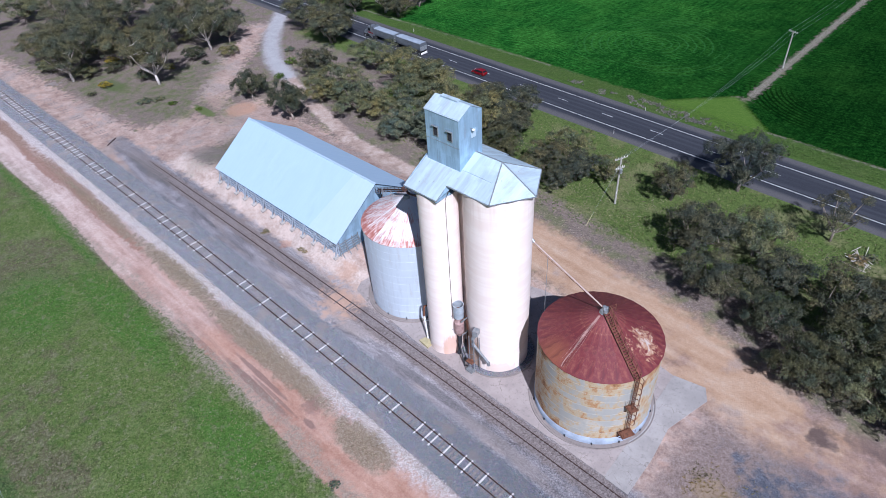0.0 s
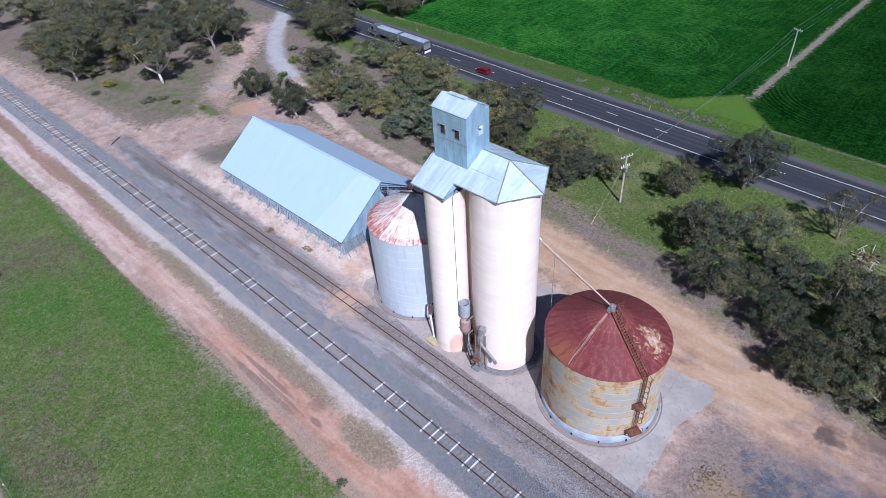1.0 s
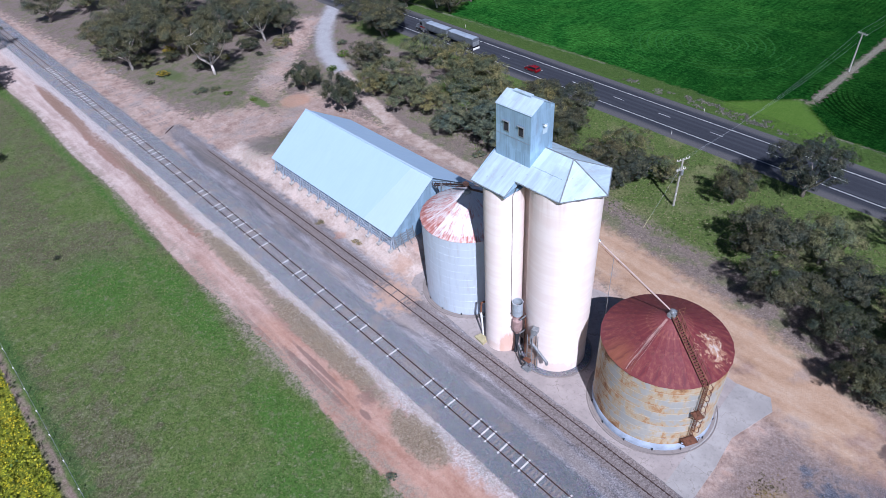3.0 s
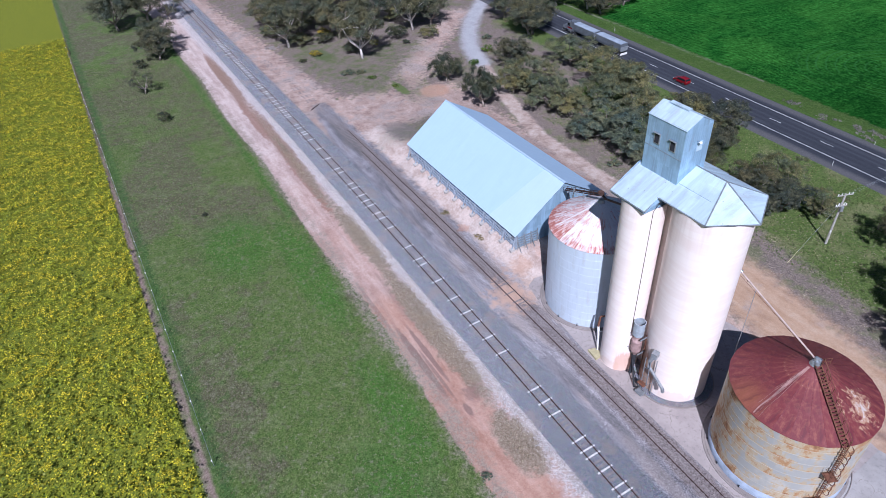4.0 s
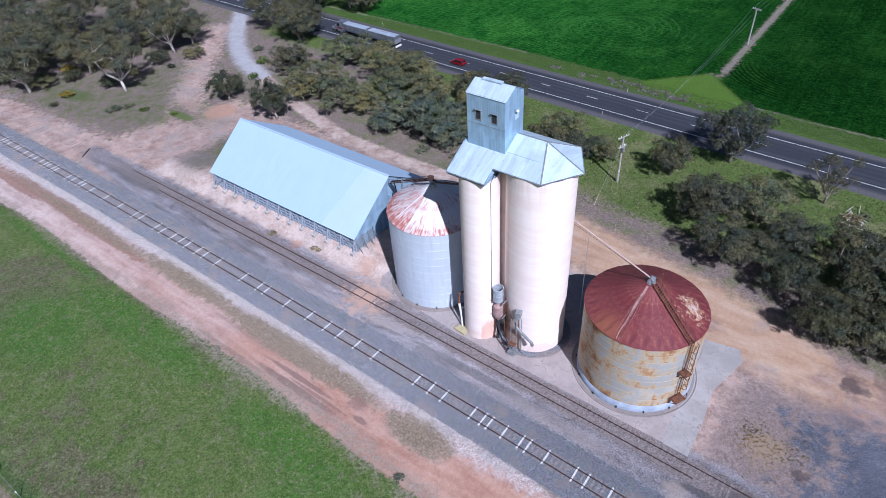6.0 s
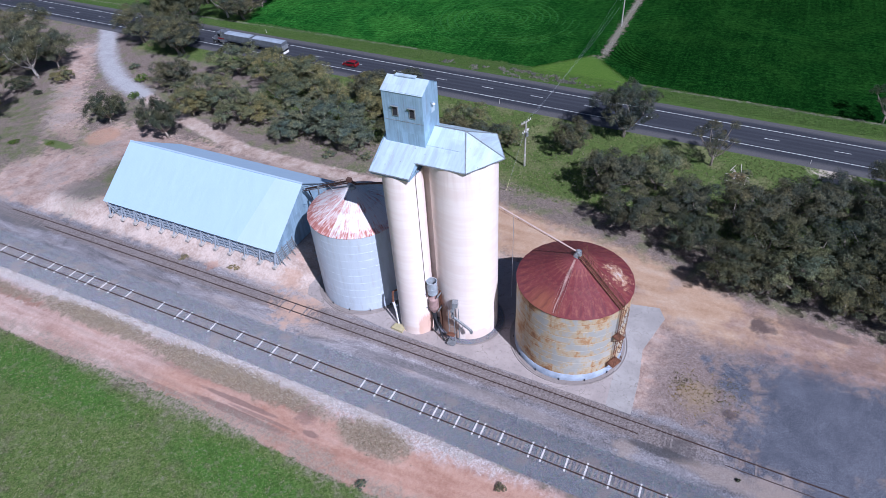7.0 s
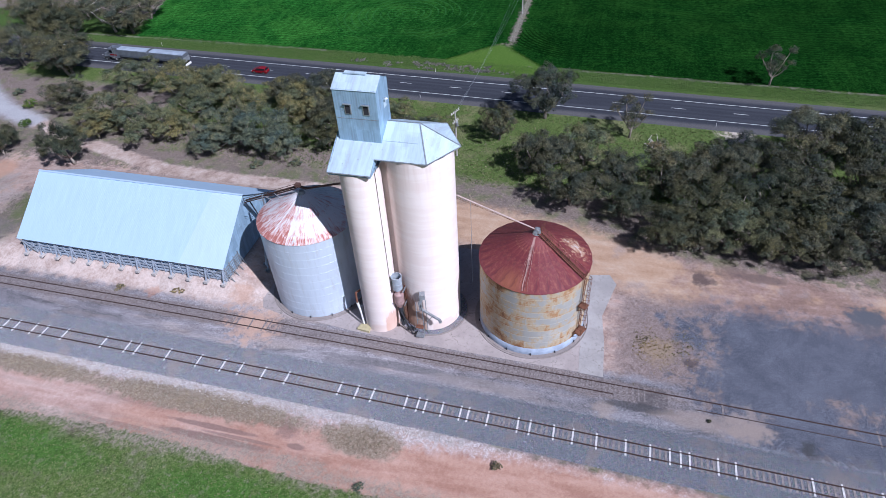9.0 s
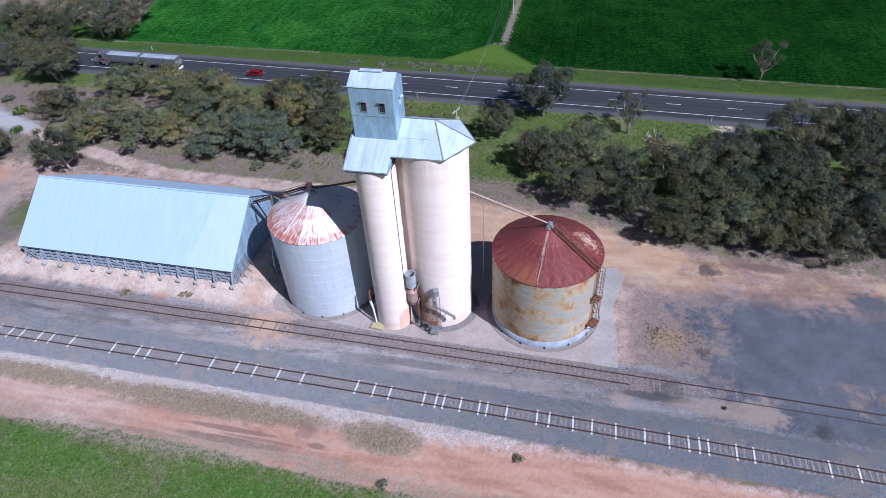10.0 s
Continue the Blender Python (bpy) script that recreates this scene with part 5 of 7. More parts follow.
def tree_meshes(seed, leaf, bark, lobes, leaves, low, size=0.34, limb=0.2, masses_n=13, bulk=1.0, skirt=0.0):
    """A gum of crown radius 6 and height 9.5: forked trunk, limbs, and clumps of hanging leaves at their ends."""
    r = np.random.default_rng(seed)
    wood = Geo()
    R, H = 6.0, 9.5
    ctr = np.array([0, 0, low])
    ends = []
    fork = np.array([r.normal(0, 0.25), r.normal(0, 0.25), low * 0.32])
    wood.tube([(0, 0, -0.2), tuple(fork * 0.5), tuple(fork)], [limb * 1.9, limb * 1.5, limb * 1.35], 8)
    mains = []
    for i in range(6):
        a = 2 * math.pi * (i + r.uniform(-0.3, 0.3)) / 6
        reach = R * r.uniform(0.35, 0.62)
        tip = np.array([math.cos(a) * reach, math.sin(a) * reach, low + r.uniform(-0.2, 0.28) * (H - low)])
        elbow = fork * 0.5 + tip * 0.5 + np.array([0, 0, -0.5]) + r.normal(0, 0.25, 3)
        wood.tube([tuple(fork), tuple(elbow), tuple(tip)], [limb, limb * 0.75, limb * 0.4], 6, False)
        mains.append((elbow, tip))
    # crown: large rounded masses, each covered with small clumps of leaves
    masses = []
    for i in range(masses_n):
        if i < len(mains):
            p = mains[i][1] * np.array([1.1, 1.1, 1.0]) + np.array([0, 0, 0.3])
        else:
            p, best = None, -1.0
            for _ in range(14):
                d = r.normal(0, 1, 3)
                d /= np.linalg.norm(d)
                at = ctr + d * r.uniform(0.25, 1.0) ** 0.6 * np.array([R * 0.7, R * 0.7, (H - low) * 0.66 if d[2] > 0 else low * 0.5])
                clear = min(np.linalg.norm(at - c) for c, _ in masses)
                if clear > best:
                    p, best = at, clear
        rad = r.uniform(1.25, 2.3) * bulk
        p[2] = min(max(p[2], rad * 0.75 + skirt), H - rad * 0.75)
        masses.append((p, rad))
        _, tip = min(mains, key=lambda e: np.linalg.norm(e[1] - p))
        if np.linalg.norm(tip - p) > 0.3:
            wood.tube([tuple(tip), tuple(tip * 0.5 + p * 0.5 + r.normal(0, 0.2, 3)), tuple(p)], [limb * 0.36, limb * 0.24, limb * 0.12], 4, False)
    total = sum(m[1] ** 2 for m in masses)
    for p, rad in masses:
        for j in range(max(3, int(lobes * rad ** 2 / total))):
            d = r.normal(0, 1, 3)
            d /= np.linalg.norm(d)
            if d[2] < -0.2:
                d[2] *= -1
            ends.append((p + d * rad * (r.uniform(0.72, 1.0) + 0.22 * max(0, r.normal(0, 0.7))) * np.array([1, 1, 0.82]), r.uniform(0.34, 0.78), d))
    P = []
    per = leaves / sum(e[1] ** 1.6 for e in ends)
    for p, rad, d in ends:
        n = int(per * rad ** 1.6)
        g = r.normal(0, 1, (n, 3))
        g /= np.linalg.norm(g, axis=1)[:, None]
        g *= (r.uniform(0.2, 1, n) ** 0.5)[:, None] * rad * np.array([1.0, 1.0, 0.8])
        P.append(np.hstack([p + g, g / rad * 0.3 + d * 0.75]))
    P = np.vstack(P)
    n = len(P)
    out = P[:, 3:] + r.normal(0, 0.45, (n, 3)) + np.array([0, 0, 0.25])
    out /= np.linalg.norm(out, axis=1)[:, None]
    t = r.normal(0, 1, (n, 3))
    t -= out * (t * out).sum(1)[:, None]
    t /= np.linalg.norm(t, axis=1)[:, None]
    s = np.cross(out, t)
    L, W = (size * r.uniform(0.7, 1.4, n))[:, None], (size * 0.5 * r.uniform(0.7, 1.4, n))[:, None]
    c = P[:, :3]
    vs = np.stack([c - t * L - s * W, c + s * W - t * L * 0.6, c + t * L], 1).reshape(-1, 3)
    me = bpy.data.meshes.new("crown")
    me.from_pydata(vs.tolist(), [], np.arange(3 * n).reshape(n, 3).tolist())
    me.materials.append(leaf)
    return wood.mesh("trunk", bark, True), me


KINDS = {"G": [], "g": [], "d": [], "o": [], "b": [], "w": [], "s": []}
for i in range(3):
    KINDS["g"].append(tree_meshes(11 + i, GUM, BARK, 300, 17000, 4.3, 0.125, 0.2, 15, 0.92))
    KINDS["o"].append(tree_meshes(41 + i, OLIVE, BARK, 280, 16500, 4.1, 0.125, 0.17, 13, 0.95, 0.5))
    KINDS["w"].append(tree_meshes(51 + i, FAR_GUM, PALE_BARK, 340, 20000, 5.6, 0.1, 0.16, 24, 0.66, 1.9))
for i in range(2):
    KINDS["d"].append(tree_meshes(21 + i, DEEP, BARK, 300, 17000, 4.1, 0.125, 0.2, 15, 0.95))
    KINDS["b"].append(tree_meshes(31 + i, BLUE, BARK, 280, 16500, 3.9, 0.125, 0.17, 13, 0.95))
    KINDS["G"].append(tree_meshes(81 + i, FAR_GUM, BARK, 360, 20000, 5.0, 0.1, 0.15, 22, 0.7, 0.9))
    KINDS["s"].append(tree_meshes(61 + i, GUM, BARK, 150, 8000, 5.8, 0.1, 0.16, 12, 0.66, 1.6))
LABELS = {"G": "tall gum tree with a broad grey-green crown", "g": "grey-green gum tree with a clumped rounded crown", "d": "dense dark green tree with a low crown", "o": "olive-green wattle tree with a low spreading crown",
          "b": "blue-green bushy wattle on bare ground", "w": "large gum tree with white forked trunks", "s": "thin sparse gum tree with an open crown"}
grown, tr = {}, random.Random(3)


def plant(rows, group):
    for x, y, h, r, kind in rows:
        if kind == "g" and r > 7.8:
            kind = "G"
        if r > 7.8:
            r *= 0.96
        else:
            r *= 1.1
        v = tr.randrange(len(KINDS[kind]))
        m = pose(x, y, float(height(x, y)), 0, 0, tr.uniform(0, 360)) @ Matrix.Diagonal((r / 6, r / 6, h / 9.5, 1))
        if (kind, v) not in grown:
            t = new("tree")
            tagged(t, LABELS[kind], "tree", group)
            for name, me in zip(("trunk", "crown"), KINDS[kind][v]):
                p = new(name, me)
                p.parent = t
            t.matrix_world = m
            grown[kind, v] = t
        else:
            src = grown[kind, v]
            keep = src.scale.copy()
            src.scale = (1, 1, 1)
            t = copy_thing(src, m)
            src.scale = keep
            t["group"] = group


plant([(96.8, 38.7, 8.4, 4.2, 'g'), (107.2, 30.8, 12.8, 6.6, 'g'), (86.4, 29.0, 10.0, 6.7, 'g'), (90.5, 21.0, 9.3, 5.8, 'o'), (77.3, 22.3, 8.4, 5.9, 'g'), (83.3, 15.0, 8.8, 5.0, 'g'), (83.0, 5.6, 9.9, 6.6, 'g'), (76.2, 1.0, 9.7, 6.3, 'd'), (88.9, -2.3, 9.8, 6.5, 'g'), (70.6, -2.9, 8.9, 5.9, 'o'), (79.4, -8.5, 9.9, 6.5, 'd'), (69.4, 6.4, 8.0, 5.3, 'd'), (68.9, 2.0, 6.8, 4.3, 'g'), (68.9, -9.2, 8.8, 5.7, 'd'), (85.7, -15.5, 10.4, 6.5, 'g'), (75.1, -15.4, 9.7, 6.3, 'd'), (68.1, -16.7, 8.4, 5.8, 'g')], "trees beside the haul road")
plant([(97.5, -17.9, 12.5, 8.7, 'g'), (97.7, -25.9, 12.1, 8.2, 'd'), (87.4, -26.3, 10.6, 6.7, 'g'), (75.5, -21.9, 10.0, 6.6, 'g'), (81.8, -28.0, 10.1, 6.8, 'd'), (71.2, -26.7, 8.0, 5.3, 'g'), (99.0, -34.4, 11.7, 7.6, 'g'), (74.8, 13.1, 7.8, 4.5, 'd'), (91.9, -9.3, 8.9, 5.2, 'g'), (84.6, -34.9, 10.3, 7.1, 'g')], "trees beside the haul road")
plant([(102.2, 13.0, 9.8, 5.0, 's'), (130.6, -16.7, 9.6, 4.9, 's')], "trees on the highway verge")
plant([(102.6, 80.8, 10.1, 6.9, 'g'), (96.7, 82.5, 9.3, 6.4, 'o'), (88.2, 72.7, 8.3, 5.7, 'd'), (85.0, 86.2, 9.7, 7.6, 'b'), (86.1, 94.5, 8.9, 6.6, 'b'), (81.8, 96.3, 6.9, 5.3, 'b'), (83.4, 80.6, 7.2, 5.0, 'b'), (102.5, 106.3, 9.2, 6.9, 'o'), (103.1, 117.0, 9.4, 7.2, 'o'), (95.1, 107.2, 7.7, 5.6, 'o'), (104.8, 129.8, 8.5, 6.6, 'o'), (84.5, 112.9, 9.1, 6.8, 'o'), (87.8, 123.7, 9.2, 6.9, 'o'), (82.3, 124.8, 7.5, 5.4, 'o'), (96.9, 96.9, 8.6, 6.1, 'o'), (85.9, 107.4, 6.8, 5.1, 'o'), (92.7, 139.8, 7.9, 6.6, 'g'), (105.2, 91.4, 6.1, 4.2, 'o')], "trees between shed and highway")
plant([(72.2, 122.8, 12.0, 5.2, 'd'), (72.8, 141.5, 8.4, 4.8, 'd'), (109.6, 155.1, 12.1, 10.2, 'g'), (90.8, 63.0, 7.4, 4.8, 'g'), (97.6, 61.5, 7.2, 4.8, 'o'), (91.6, 56.0, 6.6, 4.4, 'g'), (95.3, 51.6, 5.6, 3.8, 'o'), (86.8, 57.0, 6.0, 3.8, 'g'), (97.1, 76.6, 8.2, 5.6, 'g'), (103.3, 89.0, 8.1, 5.4, 'g'), (85.5, 63.8, 5.0, 3.4, 'o'), (105.5, 109.6, 7.7, 5.7, 'o')], "trees between shed and highway")
plant([(61.6, 170.2, 15.5, 9.4, 'w'), (47.2, 192.8, 14.0, 9.6, 'w'), (84.1, 181.5, 14.8, 9.6, 'w'), (74.5, 192.0, 14.0, 9.5, 'g'), (62.5, 189.5, 13.0, 9.0, 'g'), (90.1, 180.8, 11.5, 8.6, 'g'), (87.4, 206.7, 13.9, 10.5, 'g'), (54.9, 202.6, 16.1, 13.5, 'g'), (47.8, 213.2, 12.4, 9.9, 'g'), (67.1, 217.9, 14.8, 11.8, 'g'), (62.6, 233.8, 14.5, 11.3, 'g'), (57.7, 261.6, 11.5, 10.0, 'o'), (78.5, 224.8, 15.2, 12.2, 'g'), (97.6, 201.4, 13.9, 10.5, 'g'), (112.5, 171.9, 12.4, 9.8, 'g'), (110.5, 154.6, 9.4, 7.2, 'g'), (94.3, 245.6, 17.0, 14.7, 'g'), (79.4, 275.4, 18.0, 15.9, 'g')], "trees beside the access road")
plant([(15.2, 250.3, 15.5, 12.6, 'g'), (13.8, 217.7, 11.3, 8.4, 'g'), (3.6, 185.5, 6.5, 4.4, 's'), (11.8, 209.5, 9.5, 6.2, 'g'), (4.9, 247.1, 14.5, 11.3, 'g'), (22.2, 247.0, 9.1, 6.8, 's'), (6.3, 273.2, 15.4, 12.5, 'g'), (44.3, 260.0, 11.3, 8.5, 'g')], "trees along the paddock")
plant([(129.4, 175.0, 12.7, 9.0, 'd'), (132.0, 170.5, 10.8, 6.3, 'd'), (137.3, 161.3, 11.9, 7.8, 'w'), (134.9, 188.2, 11.0, 8.0, 'g'), (137.3, 155.1, 8.1, 6.8, 'g'), (145.4, 176.8, 11.3, 8.4, 'g'), (135.3, 182.2, 11.4, 8.5, 'g'), (148.2, 156.6, 11.1, 8.1, 'g')], "trees across the highway")
plant([(50.5, 192.0, 4.2, 4.0, 'o'), (57.5, 189.5, 3.4, 3.2, 'd'), (61.0, 176.5, 3.6, 3.0, 'o'), (67.0, 193.0, 4.2, 4.2, 'o'), (76.5, 178.0, 4.4, 3.6, 'd'), (84.5, 193.5, 5.0, 4.6, 'o'), (93.0, 190.0, 4.5, 4.0, 'b'), (58.5, 208.0, 4.5, 4.6, 'o'), (72.0, 204.0, 5.0, 5.0, 'd'), (45.5, 205.0, 4.6, 4.0, 'o'), (50.0, 222.0, 5.0, 4.8, 'o'), (79.0, 213.0, 5.0, 5.0, 'o'), (85.0, 172.5, 4.0, 3.4, 'o')], "undergrowth beside the access road")


# ---------------------------------------------------------------- fittings of the rusty silo
def ang(p, c):
    return math.atan2(p[1] - c[1], p[0] - c[0])


la = ang((46.6, 18.95), RC)
dl = Vector((math.cos(la), math.sin(la), 0))
sl = Vector((-math.sin(la), math.cos(la), 0))
rc3 = Vector((*RC, 0))
foot, peak = rc3 + dl * (RR + 0.15) + Vector((0, 0, RE + 0.12)), rc3 + dl * 0.5 + Vector((0, 0, RA + 0.1))
stair = thing("roof_ladder", tuple(foot), "rusty steel ladder lying up the red silo roof", "ladder")
for s in (-0.32, 0.32):
    part("stringer", Geo().beam(foot + sl * s, peak + sl * s, 0.09, 0.12), RUST, stair)
for i in range(24):
    q = foot.lerp(peak, (i + 0.5) / 24) + Vector((0, 0, 0.05))
    part("tread", Geo().beam(q - sl * 0.34, q + sl * 0.34, 0.16, 0.05), RUST, stair)
for s, n in ((0.36, 9),):
    tops = []
    for i in range(n):
        q = foot.lerp(peak, i / (n - 1)) + sl * s
        part("stanchion", Geo().beam(q, q + Vector((0, 0, 0.95)), 0.05), RUST, stair)
        tops.append(q + Vector((0, 0, 0.95)))
    part("handrail", Geo().tube(tops, 0.03, 5), RUST, stair)
    part("mid_rail", Geo().tube([p - Vector((0, 0, 0.45)) for p in tops], 0.022, 5), RUST, stair)
# guard frame at the apex
for i, (u, w) in enumerate(((0.4, 0.5), (1.9, 0.5), (1.9, -0.0), (0.4, 1.3))):
    q = rc3 + dl * u + sl * w + Vector((0, 0, RA - 0.5 * u))
    part("stanchion", Geo().beam(q, q + Vector((0, 0, 1.15)), 0.05), RUST, stair)
for z in (0.6, 1.1):
    part("handrail", Geo().tube([rc3 + dl * 0.4 + sl * 1.3 + Vector((0, 0, RA + z - 0.2)), rc3 + dl * 0.4 + sl * 0.5 + Vector((0, 0, RA + z - 0.2)), rc3 + dl * 1.9 + sl * 0.5 + Vector((0, 0, RA + z - 0.95)), rc3 + dl * 1.9 + Vector((0, 0, RA + z - 0.95))], 0.03, 5), RUST, stair)

cage = thing("caged_ladder", tuple(rc3 + dl * (RR + 0.4) + Vector((0, 0, 2.4))), "rusty caged ladder with small platforms on the silo wall", "ladder")
w0 = rc3 + dl * (RR + 0.28)
for s in (-0.24, 0.24):
    part("rail", Geo().beam(w0 + sl * s + Vector((0, 0, 2.5)), w0 + sl * s + Vector((0, 0, RE + 1.2)), 0.07), RUST, cage)
for i in range(26):
    z = 2.7 + i * 0.36
    part("rung", Geo().beam(w0 - sl * 0.25 + Vector((0, 0, z)), w0 + sl * 0.25 + Vector((0, 0, z)), 0.045), RUST, cage)
for i in range(9):
    z = 4.6 + i * 0.95
    if abs(z - 7.6) < 0.4:
        continue
    pts = [w0 + sl * 0.4 * math.cos(a) + dl * (0.1 + 0.75 * math.sin(a)) + Vector((0, 0, z)) for a in np.linspace(0, math.pi, 9)]
    part("hoop", Geo().tube(pts, 0.035, 5), RUST, cage)
for a in (0.7, 1.57, 2.44):
    p = w0 + sl * 0.4 * math.cos(a) + dl * (0.1 + 0.75 * math.sin(a))
    part("cage_bar", Geo().beam(p + Vector((0, 0, 4.6)), p + Vector((0, 0, RE + 0.6)), 0.04), RUST, cage)
for z, w in ((7.35, 0.75), (2.5, 1.15)):
    c = rc3 + dl * (RR + 0.65) + Vector((0, 0, z)) - sl * 0.35
    m = Matrix.Translation(c) @ Matrix.Rotation(la, 4, "Z")
    part("platform", Geo().box(None, (1.1, 2.0 * w * 0.75, 0.07), m=m), RUST, cage)
    for s in (-0.7 * w, 0.7 * w):
        part("bracket", Geo().beam(c + sl * s + dl * 0.4, rc3 + dl * (RR + 0.06) + sl * (s - 0.35) + Vector((0, 0, z - 0.9)), 0.06), RUST, cage)
        part("post", Geo().beam(c + sl * s + dl * 0.5, c + sl * s + dl * 0.5 + Vector((0, 0, 1.0)), 0.045), RUST, cage)
    part("guard_rail", Geo().tube([c - sl * 0.7 * w - dl * 0.4 + Vector((0, 0, 1)), c - sl * 0.7 * w + dl * 0.5 + Vector((0, 0, 1)), c + sl * 0.7 * w + dl * 0.5 + Vector((0, 0, 1))], 0.03, 5), RUST, cage)

# pale runs of spilt paint down the red roof
spill = new("paint_spill", None)
spill.location = (*RC, RA)
tagged(spill, "pale paint spill running down the red roof", "paint spill")
sa, pr = ang((42.2, 26.0), RC), random.Random(8)
for k in range(7):
    a = sa + pr.uniform(-0.11, 0.11) * (1 if k else 0)
    r0, r1 = 0.7, (RR - 0.1 if k < 3 else pr.uniform(3.5, 6.5))
    g, n, w = Geo(), 14, (0.085 if k == 0 else pr.uniform(0.012, 0.03))
    row = []
    for i in range(n + 1):
        rr = r0 + (r1 - r0) * i / n
        wig = 0.012 * math.sin(i * 0.9 + k) * (i / n) + (0.05 * (i / n - 0.5) if k == 0 else 0)
        z = RE + (RA - RE) * (1 - rr / (RR + 0.12)) + 0.045
        ww = w * (1.0 - 0.55 * i / n) / rr * 1.6
        row += [(RC[0] + rr * math.cos(a + wig - ww), RC[1] + rr * math.sin(a + wig - ww), z), (RC[0] + rr * math.cos(a + wig + ww), RC[1] + rr * math.sin(a + wig + ww), z)]
    g.add(row, [(2 * i, 2 * i + 1, 2 * i + 3, 2 * i + 2) for i in range(n)])
    part("run", g, plain("pinkish_paint_run", (0.44, 0.25, 0.22), 0.7, vary=0.5, scale=2.0) if k == 0 else bpy.data.materials["pinkish_paint_run"], spill)

# spout from the elevator to the silo
sp0, sp1 = Vector((51.15, 36.9, 19.3)), Vector((RC[0], RC[1] + 0.2, RA + 0.45))
spout = thing("grain_spout", tuple(sp0), "long pale grain spout from the elevator to the silo roof", "grain spout")
part("pipe", Geo().tube([sp0, sp1], 0.1, 10), plain("faded_pink_paint", (0.55, 0.42, 0.37), 0.6), spout)
part("truss_rod", Geo().tube([sp0 - Vector((0, 0, 0.55)), sp0.lerp(sp1, 0.5) - Vector((0, 0, 0.3)), sp1 - Vector((0, 0, 0.15))], 0.025, 6), RUST, spout)
for t in (0.12, 0.3, 0.5, 0.7, 0.88):
    q = sp0.lerp(sp1, t)
    part("tie", Geo().beam(q, q - Vector((0, 0, 0.38)), 0.04), RUST, spout)
part("elbow", Geo().tube([sp0 + Vector((-0.3, 0.4, 0.15)), sp0 + Vector((0, 0, 0.1)), sp0 + Vector((0.02, -0.35, -0.15))], 0.2, 10), STEEL, spout)
q = sp0.lerp(sp1, 0.24)
part("hanger", Geo().beam(q, (q[0], q[1], 11.9 - 8.0), 0.05), STEEL, spout)
for i, (dx, dy, h) in enumerate(((0, 0, 0.7), (0.25, -0.2, 0.5), (-0.2, -0.3, 0.45))):
    part("distributor", Geo().lathe([(0.0, h), (0.22, h - 0.05), (0.3, 0.0)], (RC[0] + dx, RC[1] + dy, RA + 0.05), 12), STEEL, spout)


# ---------------------------------------------------------------- weighing gear at the foot of the elevator
DRUM_BLUE = plain("faded_blue_drum", (0.42, 0.47, 0.52), 0.55, 0.2, 0.25, 2.0, (0.3, 0.14, 0.08), 0.6)
DRUM_RED = plain("pinkish_rusty_drum", (0.46, 0.31, 0.29), 0.65, 0.2, 0.35, 2.0, (0.25, 0.1, 0.06), 0.6)
gear = thing("weigh_bins", (44.3, 42.9, 3.0), "two stacked weigh bins, faded blue above rusty pink", "weigh bin")
BX, BY = 43.65, 43.0
part("open_drum", Geo().lathe([(0.0, 7.7), (0.7, 7.7), (0.71, 8.75), (0.74, 8.8), (0.71, 8.85), (0.72, 9.9), (0.76, 9.95), (0.66, 9.95), (0.65, 8.5), (0.0, 8.5)], (BX, BY, 0), 24), DRUM_BLUE, gear, "faded blue open drum")
part("grain", Geo().lathe([(0.0, 9.0), (0.4, 8.95), (0.655, 8.8)], (BX, BY, 0), 20), RUST, gear, "rusty inside of the drum")
part("closed_drum", Geo().lathe([(0.0, 7.3), (0.16, 7.28), (0.18, 7.1), (0.66, 6.75), (0.69, 6.6), (0.7, 5.1), (0.64, 4.9), (0.26, 4.1), (0.0, 4.05)], (BX - 0.05, BY - 0.05, 0), 24), DRUM_RED, gear, "rusty pink closed drum with a coned top")
for dx, dy in ((0.2, 0.95), (0.7, -0.8)):
    part("column", Geo().beam((BX + dx, BY + dy, 0.1), (BX + dx, BY + dy, 7.8), 0.11), RUST, gear)
for z in (7.5, 4.9):
    for dy in (-0.9, 0.9):
        part("cross_beam", Geo().beam((BX - 0.5, BY + dy, z), (BX + 1.0, BY + dy, z), 0.12, 0.16), STEEL, gear)
part("chute", Geo().tube([(BX, BY, 4.0), (BX - 0.25, BY - 0.2, 2.6), (BX - 0.8, BY - 0.5, 1.2)], [0.35, 0.25, 0.22], 10), DARK, gear)
part("strut", Geo().beam((BX - 0.6, BY - 0.3, 3.6), (BX - 1.3, BY - 2.0, 0.1), 0.16), DARK, gear)
part("strut", Geo().beam((BX - 1.3, BY - 2.0, 0.15), (BX - 1.5, BY - 2.8, 1.2), 0.12), DARK, gear)

leg = thing("unloading_spout", (43.6, 39.9, 0), "grey steel unloading spout on a light frame beside the elevator", "grain spout")
H1 = Vector((42.6, 36.9, 3.7))
part("head_box", Geo().box((43.0, 39.35, 7.6), (0.85, 0.75, 0.8), 0.3), STEEL, leg)
part("drop_pipe", Geo().tube([(43.0, 39.4, 7.3), (42.7, 39.7, 6.3), (42.65, 39.6, 5.4)], 0.26, 10), STEEL, leg)
part("trough", Geo().beam((42.65, 39.7, 5.4), tuple(H1), 0.3, 0.26), STEEL, leg)
part("nozzle", Geo().beam(tuple(H1 + Vector((0, 0.1, 0.1))), tuple(H1 + Vector((0, -0.05, -0.45))), 0.32), STEEL, leg)
